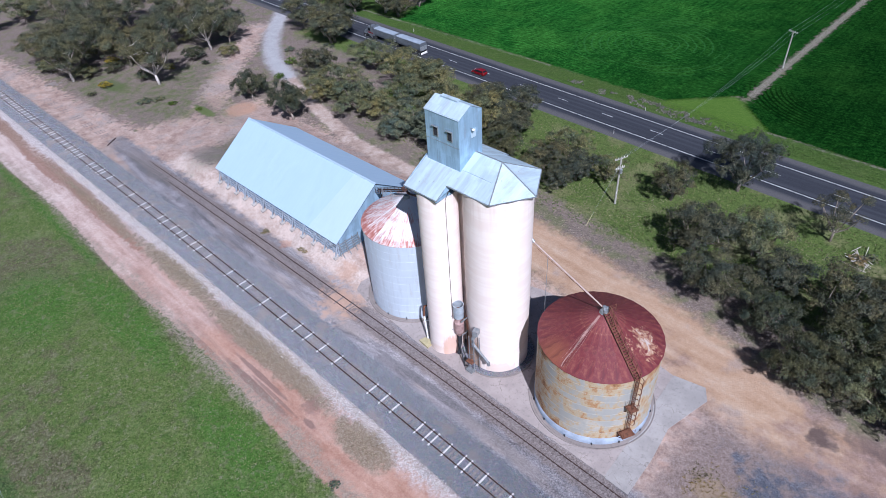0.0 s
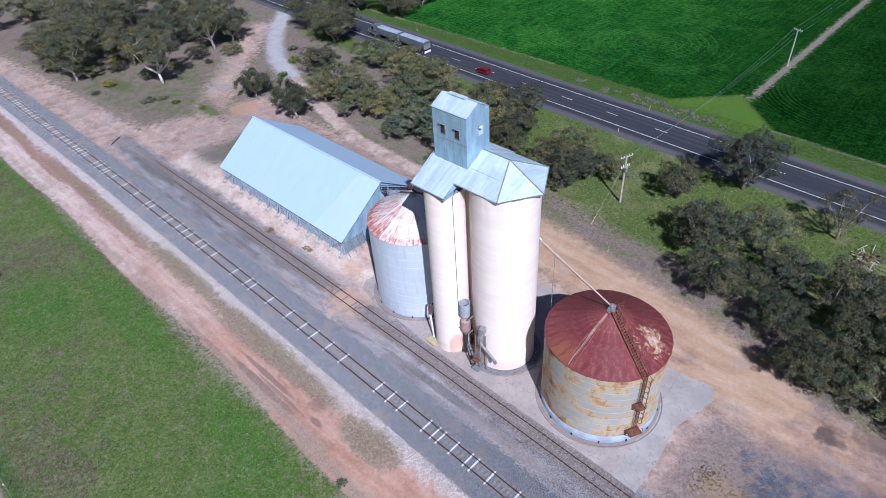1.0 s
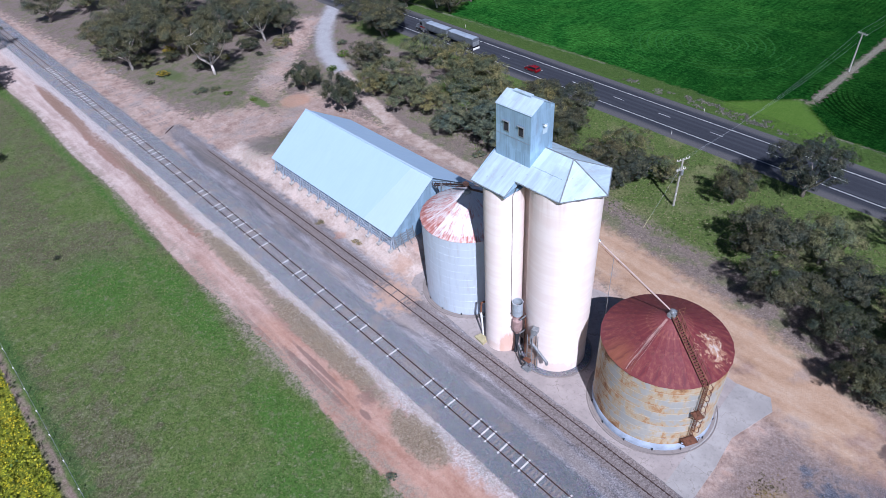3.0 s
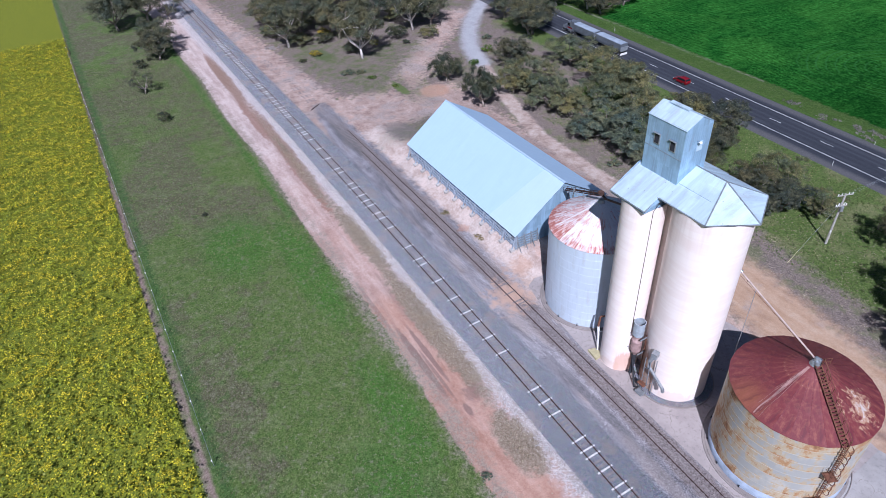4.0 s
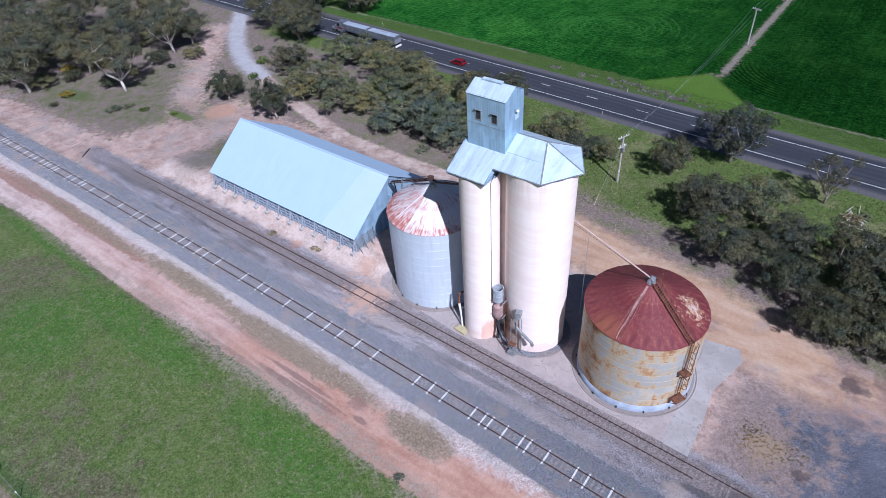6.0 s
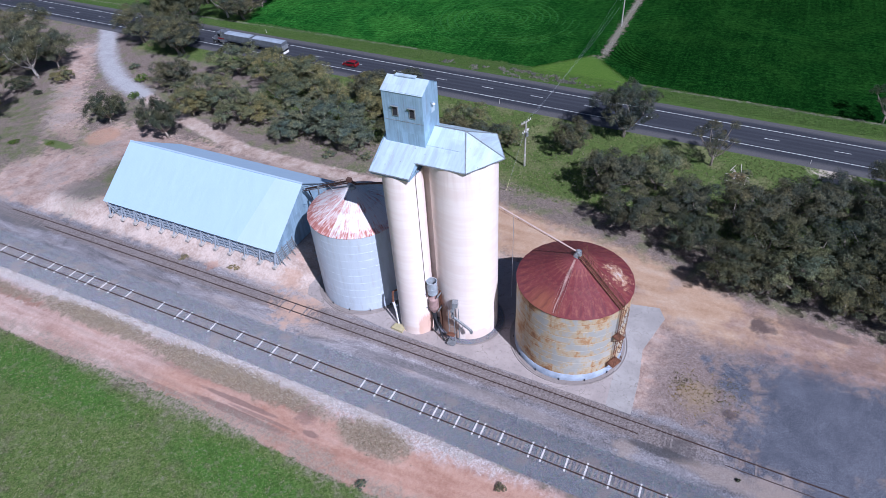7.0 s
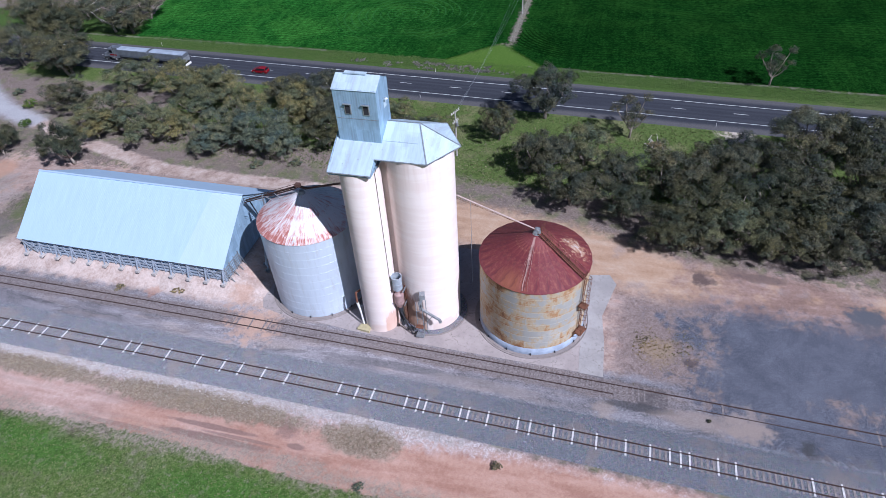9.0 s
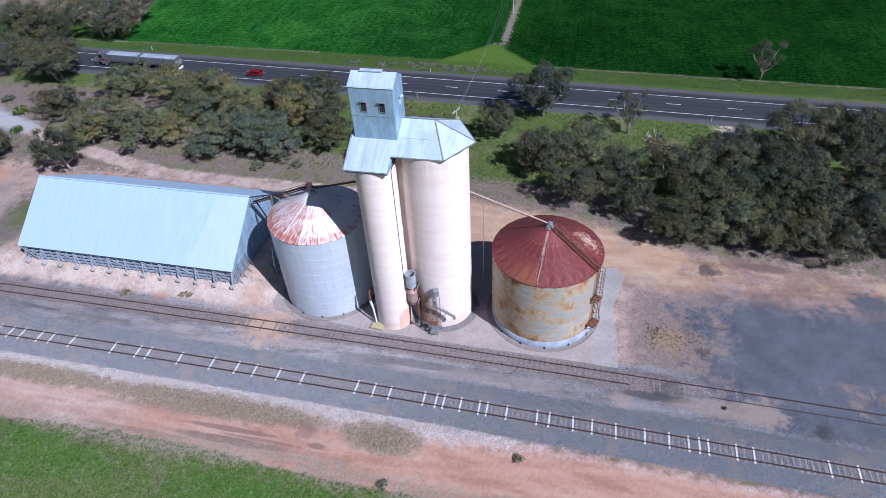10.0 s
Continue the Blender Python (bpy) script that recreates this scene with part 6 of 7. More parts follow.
for x, y in ((42.5, 40.2), (42.4, 39.3), (43.2, 39.0)):
    part("post", Geo().beam((x, y, 0.1), (x, y, 6.6), 0.09), STEEL, leg)
for z in (1.6, 3.2, 4.8):
    part("tie", Geo().beam((42.5, 40.2, z), (42.4, 39.3, z + 0.5), 0.07), STEEL, leg)
part("brace", Geo().beam((42.5, 40.2, 0.4), (42.4, 39.3, 2.2), 0.07), STEEL, leg)
part("brace", Geo().beam((42.4, 39.3, 2.3), (42.6, 38.0, 4.2), 0.07), STEEL, leg)
part("step", Geo().box((42.2, 39.8, 2.2), (0.7, 1.1, 0.08)), RUST, leg)
part("step", Geo().box((42.1, 39.8, 0.5), (0.7, 1.1, 0.3)), STEEL, leg)

PX, PY = 43.25, 43.8
down = thing("downpipe", (43.5, 43.7, 9), "dark downpipe down the elevator wall", "pipe")
part("pipe", Geo().tube([(PX + 0.5, PY - 0.3, 27.9), (PX, PY, 26.6), (PX, PY, 16.0), (PX, PY, 7.4), (PX + 0.05, PY, 6.9)], 0.032, 6), RAIL, down)
side = thing("loading_spout", (43.0, 48.6, 0), "rusty and white loading spout beside the small cell", "grain spout")
part("upper_pipe", Geo().tube([(43.5, 48.6, 6.4), (43.0, 49.1, 6.2), (42.7, 49.0, 4.6)], 0.16, 8), RUST, side)
part("lower_pipe", Geo().tube([(42.7, 49.0, 4.6), (42.6, 48.7, 3.2), (42.6, 48.5, 0.3)], [0.2, 0.14, 0.12], 8), WHITE, side)
part("arm", Geo().beam((42.6, 48.7, 3.9), (43.1, 47.9, 4.2), 0.09), STEEL, side)
part("bracket", Geo().beam((42.0, 46.6, 4.5), (42.4, 46.9, 4.4), 0.08), DARK, side)
solid("pit_cover", Geo().slab([(41.3, 47.3), (41.5, 49.2), (42.5, 48.9), (42.7, 47.4)], 0.03, 0.42), plain("yellowish_cover", (0.5, 0.43, 0.25), 0.8), "sagging yellowish cover sheet over a pit", "pit cover")


# ---------------------------------------------------------------- conveyor over the grey silo
DARK_RUST = plain("dark_rusty_steel", (0.11, 0.058, 0.045), 0.85, 0.1, 0.4, 2.0)
belt = thing("conveyor", (50.0, 60.0, 18.0), "rusty overhead conveyor from the elevator to the shed", "conveyor")
run = [Vector((46.4, 49.1, 22.6)), Vector((49.2, 56.9, 18.7)), Vector((49.9, 58.5, 18.4)), Vector((54.8, 71.3, 10.6))]
part("trough", Geo().beam(run[0], run[1], 0.2, 0.22), DARK_RUST, belt)
part("trough", Geo().beam(run[1], run[2], 0.26, 0.28), DARK_RUST, belt)
part("trough", Geo().beam(run[2], run[3], 0.22, 0.24), DARK_RUST, belt)
for s in (-0.55,):
    a, b = run[2] + Vector((s, 0, 0)), run[3] + Vector((s, 0, 0))
    part("walkway", Geo().beam(a + Vector((0.2, 0, -0.15)), b + Vector((0.2, 0, -0.15)), 0.4, 0.06), DARK_RUST, belt)
    for z in (0.35, 0.7):
        part("handrail", Geo().tube([a + Vector((0, 0, z)), b + Vector((0, 0, z))], 0.035, 5), DARK_RUST, belt)
    for i in range(9):
        q = a.lerp(b, i / 8)
        part("stanchion", Geo().beam(q - Vector((0, 0, 0.15)), q + Vector((0, 0, 0.7)), 0.055), DARK_RUST, belt)
part("trestle", Geo().beam(run[3] + Vector((0, -0.6, 0)), (53.2, 68.4, 8.6), 0.16), DARK, belt)
part("trestle", Geo().beam((53.2, 68.4, 8.6), (53.0, 67.9, 0.0), 0.18), STEEL, belt)
part("trestle", Geo().beam((51.2, 65.5, 15.0), (51.2, 66.6, 0.0), 0.16), STEEL, belt)
part("motor", Geo().box((49.5, 58.2, 18.9), (0.6, 0.7, 0.45)), DARK_RUST, belt)
for i in range(10):
    x, y = 50.4 + 0.35 * (i % 4), 61.5 + 0.45 * i
    part("scaffold", Geo().beam((x, y, 14.6), (x - 0.6, y + 0.4, 16.4 - 0.18 * i), 0.05), STEEL, belt)

# braced timberwork at the near end of the shed
for p, q in (((45.3, 72.1, 2.0), (45.3, 75.2, 4.4)), ((45.3, 72.1, 4.4), (45.3, 75.2, 2.0)), ((45.3, 75.2, 2.0), (45.3, 78.3, 4.4)), ((45.0, 107.4, 2.0), (45.0, 109.8, 4.4))):
    part("cross_brace", Geo().beam(p, q, 0.1, 0.16), STEEL, shed)
for z in (2.0, 2.5, 3.0, 3.5, 4.0):
    part("end_rail", Geo().beam((45.4, 71.85, z), (49.6, 71.85, z), 0.1, 0.14), STEEL, shed)
for x in (45.5, 46.9, 48.3, 49.6):
    part("end_post", Geo().beam((x, 71.75, 1.4), (x, 71.9, 4.4), 0.13), STEEL, shed)
    part("end_buttress", Geo().beam((x + 0.1, 70.8, 1.5), (x, 71.8, 3.8), 0.1), STEEL, shed)
for i, (x, y, h, w) in enumerate(((51.6, 68.4, 2.4, 1.2), (53.4, 68.9, 2.9, 0.9), (50.3, 67.6, 1.7, 0.8))):
    q = thing("grain_auger", (x, y, 0.2), "small grey steel auger standing in the shade of the silo", "auger", "augers in the shade")
    g0 = float(height(x, y))
    part("tube", Geo().tube([(x - w, y - 0.4, g0 + 0.4), (x + w, y + 0.5, g0 + h)], 0.14, 8), STEEL, q)
    for d in (-0.4, 0.4):
        part("leg", Geo().beam((x + d * 0.4, y, g0 + h * 0.5), (x + d * 1.2, y + d, g0 + 0.05), 0.07), STEEL, q)
    part("hopper", Geo().lathe([(0.45, 0.75), (0.2, 0.2), (0.0, 0.2)], (x - w, y - 0.4, g0), 12), STEEL, q)


# ---------------------------------------------------------------- poles and wires
POLE = plain("grey_timber_pole", (0.45, 0.42, 0.38), 0.9, 0, 0.3, 3.0)


def power_pole(x, y, h, turn, drum):
    p = thing("power_pole", (x, y, 0), "grey timber power pole with crossarms and insulators" if not drum else "grey power pole with a pole-top transformer and two crossarms", "power pole", "power poles")
    c, s = math.cos(turn), math.sin(turn)
    part("pole", Geo().tube([(x, y, -0.3), (x, y, h)], [0.2, 0.13], 10), POLE, p)
    arms = ((h - 0.25, 1.35), (h - 2.3, 0.95)) if drum else ((h - 0.3, 1.2),)
    for z, w in arms:
        part("crossarm", Geo().beam((x - w * c, y - w * s, z), (x + w * c, y + w * s, z), 0.12, 0.14), POLE, p)
        for k in (-0.92, -0.45, 0.45, 0.92):
            part("insulator", Geo().lathe([(0.0, 0.32), (0.08, 0.3), (0.05, 0.18), (0.09, 0.12), (0.04, 0.0)], (x + w * c * k, y + w * s * k, z + 0.05), 8), WHITE, p)
    if drum:
        part("transformer", Geo().lathe([(0.0, 0.9), (0.24, 0.86), (0.27, 0.05), (0.0, 0.0)], (x + 0.35 * s, y - 0.35 * c, h - 3.1), 14), STEEL, p)
        for k in (-0.5, 0.0, 0.5):
            part("fuse", Geo().beam((x + k * c, y + k * s, h - 2.2), (x + k * c, y + k * s, h - 1.7), 0.08), WHITE, p)
        part("number_plate", Geo().box((x - 0.17, y - 0.1, 2.6), (0.03, 0.2, 0.5)), WHITE, p)
    return p


power_pole(89.4, 45.9, 9.9, radians(-20), True)
power_pole(166.3, 44.9, 9.5, radians(70), False)
power_pole(250.0, 44.0, 9.5, radians(70), False)
stay = thing("stay_wire", (80.3, 46.2, 0), "steel stay wire with a yellow guard", "stay wire")
part("wire", Geo().tube([(80.3, 46.2, 0.0), (89.3, 45.9, 8.4)], 0.014, 4), STEEL, stay)
part("guard", Geo().tube([(80.3, 46.2, 0.0), (82.0, 46.15, 1.6)], 0.04, 6), plain("yellow_guard", (0.6, 0.55, 0.3), 0.7), stay)
for off in (-1.1, 0.0, 1.1):
    for a, b, n in (((89.4 + off * 0.9, 45.9 - off * 0.35, 9.75), (166.3 + off * 0.35, 44.9 + off, 9.3), 16), ((166.3 + off * 0.35, 44.9 + off, 9.3), (250 + off * 0.35, 44.0 + off, 9.3), 12)):
        a, b = Vector(a), Vector(b)
        pts = [a.lerp(b, i / n) - Vector((0, 0, 1.5 * 4 * (i / n) * (1 - i / n))) for i in range(n + 1)]
        solid("power_line", Geo().tube(pts, 0.012, 4, False), STEEL, "thin overhead power line between the poles", "power line")

# roadside guide posts, fence posts by the canola
guide = thing("guide_post", (130.2, 140.8, 0), "white plastic roadside guide post", "guide post", "guide posts")
part("post", Geo().box((130.2, 140.8, 0.5), (0.1, 0.05, 1.0)), WHITE, guide)
part("reflector", Geo().box((130.2, 140.77, 0.85), (0.06, 0.03, 0.14)), RUST, guide)
for x, y in ((112.0, 60.0), (109.2, -4.0), (125.5, 60.0), (114.6, 121.0)):
    copy_thing(guide, pose(x, y, 0))
STAR = thing("fence_post", (-9.0, 60.0, 0), "white-topped steel fence post beside the canola", "fence post", "paddock fence")
part("picket", Geo().box((-9.0, 60.0, 0.55), (0.06, 0.06, 1.1)), STEEL, STAR)
part("cap", Geo().box((-9.0, 60.0, 1.15), (0.14, 0.14, 0.2)), WHITE, STAR)
for i in range(1, 34):
    y = 60.0 + 5.4 * i
    copy_thing(STAR, pose(-9.0 - 0.018 * (y - 60), y, 0))
for z in (0.45, 0.95):
    solid("fence_wire", Geo().tube([(-9.0, 60.0, z), (-9.0 - 0.018 * 180, 240.0, z)], 0.012, 4), STEEL, "thin fence wire along the paddock", "fence wire")


# ---------------------------------------------------------------- traffic on the highway
PAINT_RED = plain("red_car_paint", (0.26, 0.012, 0.018), 0.25, 0.3, 0.1, 1.0, dirt=0.05)
GLASS = plain("dark_glass", (0.012, 0.014, 0.018), 0.08, 0.0, 0.1, dirt=0.02)
TYRE = plain("tyre_rubber", (0.02, 0.02, 0.021), 0.85)
TARP = plain("grey_tarpaulin", (0.36, 0.41, 0.48), 0.5, 0.0, 0.25, 0.6)
BIN = plain("grey_trailer_steel", (0.2, 0.22, 0.25), 0.4, 0.4, 0.25, 0.8)
CHROME = plain("bright_metal", (0.62, 0.63, 0.65), 0.25, 0.9, 0.1)
ROAD_TURN = -math.atan(0.041)


def wheel(parent, x, y, r=0.5, w=0.55):
    t = part("wheel", Geo().tube([(x - w / 2, y, r), (x + w / 2, y, r)], r, 18), TYRE, parent)
    part("rim", Geo().tube([(x - w / 2 - 0.02, y, r), (x + w / 2 + 0.02, y, r)], r * 0.55, 12), CHROME, t)


def settle(ob, x, y):
    ob.matrix_world = pose(x, y, 0.12, 0, 0, math.degrees(ROAD_TURN))
    return ob


truck = thing("road_train", (0, 0, 0), "grey prime mover with two grey tarpaulin-covered grain trailers", "truck")
part("chassis", Geo().box((0, 10.4, 0.85), (1.0, 5.6, 0.3)), BIN, truck)
g = Geo().add([(-1.0, 11.0, 1.1), (1.0, 11.0, 1.1), (1.0, 12.9, 1.05), (-1.0, 12.9, 1.05), (-0.95, 11.0, 2.1), (0.95, 11.0, 2.1), (0.8, 12.8, 1.85), (-0.8, 12.8, 1.85)], [(0, 3, 2, 1), (4, 5, 6, 7), (0, 1, 5, 4), (1, 2, 6, 5), (2, 3, 7, 6), (3, 0, 4, 7)])
part("bonnet", g, BIN, truck)
part("cab", Geo().box((0, 9.9, 2.2), (2.35, 2.2, 2.3)), BIN, truck)
part("sleeper_cab", Geo().box((0, 8.4, 2.35), (2.4, 1.0, 2.7)), BIN, truck)
part("windscreen", Geo().box((0, 11.02, 2.6), (2.1, 0.06, 0.9)), GLASS, truck)
for s in (-1, 1):
    part("side_window", Geo().box((s * 1.18, 10.2, 2.6), (0.05, 0.9, 0.8)), GLASS, truck)
    part("exhaust", Geo().tube([(s * 1.15, 9.2, 1.0), (s * 1.15, 9.2, 4.0)], 0.1, 8), CHROME, truck)
    part("fuel_tank", Geo().tube([(s * 1.0, 8.6, 0.85), (s * 1.0, 10.4, 0.85)], 0.33, 12), CHROME, truck)
    part("stripe", Geo().box((s * 1.19, 9.6, 1.7), (0.04, 2.2, 0.35)), PAINT_RED, truck)
    part("mudguard", Geo().box((s * 1.0, 12.2, 1.12), (0.45, 1.1, 0.12)), BIN, truck)
part("bull_bar", Geo().box((0, 13.1, 0.9), (2.3, 0.15, 0.9)), CHROME, truck)
for y0, y1 in ((-1.4, 8.0), (-12.6, -2.2)):
    part("trailer_bin", Geo().add([(-1.05, y0 + 0.4, 1.25), (1.05, y0 + 0.4, 1.25), (1.05, y1 - 0.5, 1.25), (-1.05, y1 - 0.5, 1.25), (-1.25, y0, 1.9), (1.25, y0, 1.9), (1.25, y1, 1.9), (-1.25, y1, 1.9), (-1.25, y0, 3.3), (1.25, y0, 3.3), (1.25, y1, 3.3), (-1.25, y1, 3.3)],
         [(0, 3, 2, 1), (0, 1, 5, 4), (1, 2, 6, 5), (2, 3, 7, 6), (3, 0, 4, 7), (4, 5, 9, 8), (5, 6, 10, 9), (6, 7, 11, 10), (7, 4, 8, 11), (8, 9, 10, 11)]), BIN, truck)
    g = Geo()
    n = 12
    for i in range(n + 1):
        y = y0 + (y1 - y0) * i / n
        z = 3.42 + (0.07 if i % 2 else 0.0)
        g.v += [(-1.28, y, 3.25), (-0.7, y, z), (0.7, y, z), (1.28, y, 3.25)]
    g.f = [(4 * i + j, 4 * i + j + 1, 4 * i + j + 5, 4 * i + j + 4) for i in range(n) for j in range(3)]
    part("tarpaulin", g, TARP, truck, "grey ribbed tarpaulin")
    part("rear_panel", Geo().box((0, y0 - 0.05, 1.9), (2.45, 0.08, 1.2)), STEEL, truck)
    part("trailer_frame", Geo().box((0, (y0 + y1) / 2, 1.1), (1.0, y1 - y0 - 0.6, 0.28)), BIN, truck)
for y in (12.2, 9.0, 7.6, 0.4, -0.9, -2.2, -9.4, -10.7, -12.0):
    for s in (-1.0, 1.0):
        wheel(truck, s, y)
part("mud_flap", Geo().box((0, -12.75, 0.55), (2.4, 0.04, 0.6)), WHITE, truck)
settle(truck, float(road_x(138)) - 1.75, 138.0)

car = thing("car", (0, 0, 0), "red hatchback driving on the highway", "car")
prof = [(-2.1, 0.35), (-2.15, 0.8), (-2.0, 1.0), (-1.75, 1.42), (-0.2, 1.5), (0.5, 1.42), (1.15, 0.98), (1.95, 0.82), (2.1, 0.6), (2.1, 0.35)]
n = len(prof)
wid = [0.85, 0.88, 0.86, 0.68, 0.66, 0.66, 0.84, 0.82, 0.8, 0.8]
g = Geo().add([(-w, y, z) for (y, z), w in zip(prof, wid)] + [(w, y, z) for (y, z), w in zip(prof, wid)], [tuple(range(n)), tuple(range(2 * n - 1, n - 1, -1))] + [(i, n + i, n + (i + 1) % n, (i + 1) % n) for i in range(n)])
part("body", g, PAINT_RED, car)
part("windscreen", Geo().add([(-0.62, 0.55, 1.43), (0.62, 0.55, 1.43), (0.76, 1.14, 1.03), (-0.76, 1.14, 1.03)], [(0, 3, 2, 1)]), GLASS, car)
part("rear_window", Geo().add([(-0.64, -1.79, 1.4), (0.64, -1.79, 1.4), (0.78, -2.01, 1.04), (-0.78, -2.01, 1.04)], [(0, 1, 2, 3)]), GLASS, car)
for s in (-1, 1):
    part("side_window", Geo().add([(s * 0.86, -1.8, 1.02), (s * 0.7, -1.6, 1.4), (s * 0.7, 0.45, 1.4), (s * 0.87, 1.0, 1.02)], [(0, 1, 2, 3)]), GLASS, car)
    part("headlight", Geo().box((s * 0.6, 2.08, 0.68), (0.35, 0.08, 0.14)), WHITE, car)
    part("tail_light", Geo().box((s * 0.7, -2.12, 0.86), (0.2, 0.08, 0.2)), RUST, car)
for y in (-1.3, 1.3):
    for s in (-0.78, 0.78):
        wheel(car, s, y, 0.32, 0.24)
settle(car, float(road_x(104)) - 1.75, 104.0)


# ---------------------------------------------------------------- low bushes and debris
small = {}
for key, leaf in (("blue", BLUE), ("dark", DEEP), ("yellow", leaf_material("yellow_bush_leaf", (0.12, 0.11, 0.02), (0.24, 0.2, 0.03), (0.4, 0.33, 0.06))), ("green", leaf_material("green_bush_leaf", (0.06, 0.1, 0.02), (0.11, 0.17, 0.04), (0.17, 0.23, 0.07))),
                  ("straw", leaf_material("straw_bush_leaf", (0.14, 0.11, 0.07), (0.24, 0.2, 0.13), (0.36, 0.3, 0.2)))):
    small[key] = tree_meshes(70 + len(small), leaf, BARK, 90, 4200, 3.4, 0.34, 0.12, 10, 1.15)
BUSH = {"blue": "low blue-grey saltbush on bare earth", "dark": "small dark green bush, on the grass or standing in for track debris", "yellow": "low bush with yellow flowers", "green": "low bright green bush on dry ground", "straw": "dry straw-coloured weed clump"}


def bush(x, y, r, h, key):
    b = new("bush")
    tagged(b, BUSH[key], "bush", "low bushes")
    for name, me in zip(("stem", "foliage"), small[key]):
        p = new(name, me)
        p.parent = b
    b.matrix_world = pose(x, y, float(height(x, y)), 0, 0, 57 * x) @ Matrix.Diagonal((r / 6, r / 6, h / 9.5, 1))


for row in ((3.2, 116.1, 0.7, 1.0, "dark"), (4.9, 164.6, 2.0, 2.9, "dark"), (5.7, 205.5, 1.9, 3.2, "dark"), (24.7, 25.6, 0.7, 0.7, "straw"), (18.6, 40.7, 0.8, 0.4, "blue"), (51.2, 180.9, 1.9, 1.8, "yellow"), (54.0, 162.4, 2.4, 0.9, "blue"),
            (56.5, 161.0, 1.7, 0.8, "blue"), (46.5, 178.5, 1.3, 1.2, "dark"), (57.5, 155.5, 1.5, 0.8, "green"), (60.6, 147.0, 1.1, 0.5, "green"), (80.5, 77.0, 1.6, 1.2, "blue"),
            (79.0, 84.5, 1.8, 1.0, "blue"), (99.3, 8.0, 1.7, 1.0, "straw"), (101.0, 6.5, 1.3, 0.9, "blue"), (60.0, 196.0, 2.6, 2.4, "yellow"), (69.0, 178.0, 1.8, 1.4, "yellow"), (77.0, 172.5, 1.5, 1.4, "dark"),
            # the tiny dark bush at (36.5, 1.5) stands in for black debris
            (36.5, 1.5, 0.35, 0.35, "dark"), (42.0, 90.0, 0.9, 0.4, "straw"), (43.3, 80.0, 1.2, 0.5, "straw"), (84.5, 146.0, 1.8, 1.6, "green"), (92.5, 152.0, 2.0, 2.0, "green"), (98.0, 160.0, 1.8, 1.5, "blue")):
    bush(*row)

hp = random.Random(12)
heap = thing("branch_heap", (99.8, 7.9, 0), "heap of bleached cut branches on the verge", "branch heap")
for i in range(26):
    a, l = hp.uniform(0, math.pi), hp.uniform(0.8, 2.0)
    x, y, z = 99.8 + hp.gauss(0, 0.9), 7.9 + hp.gauss(0, 0.7), hp.uniform(0.1, 0.6)
    part("branch", Geo().tube([(x - l * math.cos(a), y - l * math.sin(a), z * 0.4), (x + l * math.cos(a), y + l * math.sin(a), z)], 0.05, 5), PALE_BARK, heap)
rub = thing("rubble_heap", (43.2, 195.4, 0), "pale rubble dumped beside the track", "rubble")
for i in range(16):
    part("lump", Geo().box((43.2 + hp.gauss(0, 0.9), 195.4 + hp.gauss(0, 0.8), hp.uniform(0.05, 0.25)), (hp.uniform(0.3, 0.9), hp.uniform(0.2, 0.5), hp.uniform(0.15, 0.4)), hp.uniform(0, 3)), KERB, rub)
solid("loose_rail", Geo().beam((37.0, 147.2, 0.12), (40.0, 149.4, 0.12), 0.14, 0.16), RAIL, "short length of rusty rail lying across the siding's end", "rail")


# ---------------------------------------------------------------- grass, weeds and canola, too many to count
STRAW = leaf_material("grass_blade", (0.06, 0.095, 0.022), (0.12, 0.155, 0.05), (0.25, 0.24, 0.13), True)
DRYWEED = leaf_material("dry_weed", (0.19, 0.152, 0.108), (0.29, 0.24, 0.175), (0.41, 0.35, 0.27), True)
BLOOM = leaf_material("canola_flower", (0.25, 0.25, 0.012), (0.38, 0.37, 0.014), (0.52, 0.49, 0.025))
STALK = leaf_material("canola_stalk", (0.07, 0.1, 0.015), (0.13, 0.17, 0.02), (0.25, 0.26, 0.04))


def tufts(name, xy, z, size, tall, mat, label, category, seed, blades=3):
    """Many small upright and leaning blades, as one mesh."""
    r = np.random.default_rng(seed)
    n = len(xy) * blades
    c = np.repeat(np.column_stack([xy, z]), blades, 0) + np.column_stack([r.normal(0, size * 0.5, (n, 2)), np.zeros(n)])
    a = r.uniform(0, 2 * np.pi, n)
    d = np.column_stack([np.cos(a), np.sin(a), np.zeros(n)]) * (size * r.uniform(0.5, 1.2, n))[:, None]
    up = np.column_stack([r.normal(0, 0.4, (n, 2)) * tall, tall * r.uniform(0.5, 1.2, n)])
    vs = np.stack([c - d * 0.5, c + d * 0.5, c + up], 1).reshape(-1, 3)
    me = bpy.data.meshes.new(name)
    me.from_pydata(vs.tolist(), [], np.arange(3 * n).reshape(n, 3).tolist())
    me.materials.append(mat)
    return tagged(new(name, me), label, category, kind="stuff")


gr = np.random.default_rng(2)
xy = np.column_stack([gr.uniform(-9, 18.2, 46000), gr.uniform(22, 215, 46000)])
xy = xy[xy[:, 0] - line_x(xy[:, 1]) + 30.8 < 18.0]
tufts("paddock_grass", xy, np.zeros(len(xy)), 0.16, 0.13, STRAW, "short green and straw-coloured paddock grass", "grass", 3)
xy = np.column_stack([gr.uniform(80, 111, 12000), gr.uniform(-30, 110, 12000)])
xy2 = np.column_stack([gr.uniform(124.5, 130.5, 15000), gr.uniform(-60, 150, 15000)])
xy2[:, 0] += 0.041 * xy2[:, 1]
xy = xy[xy[:, 0] < road_x(xy[:, 1]) - 8]
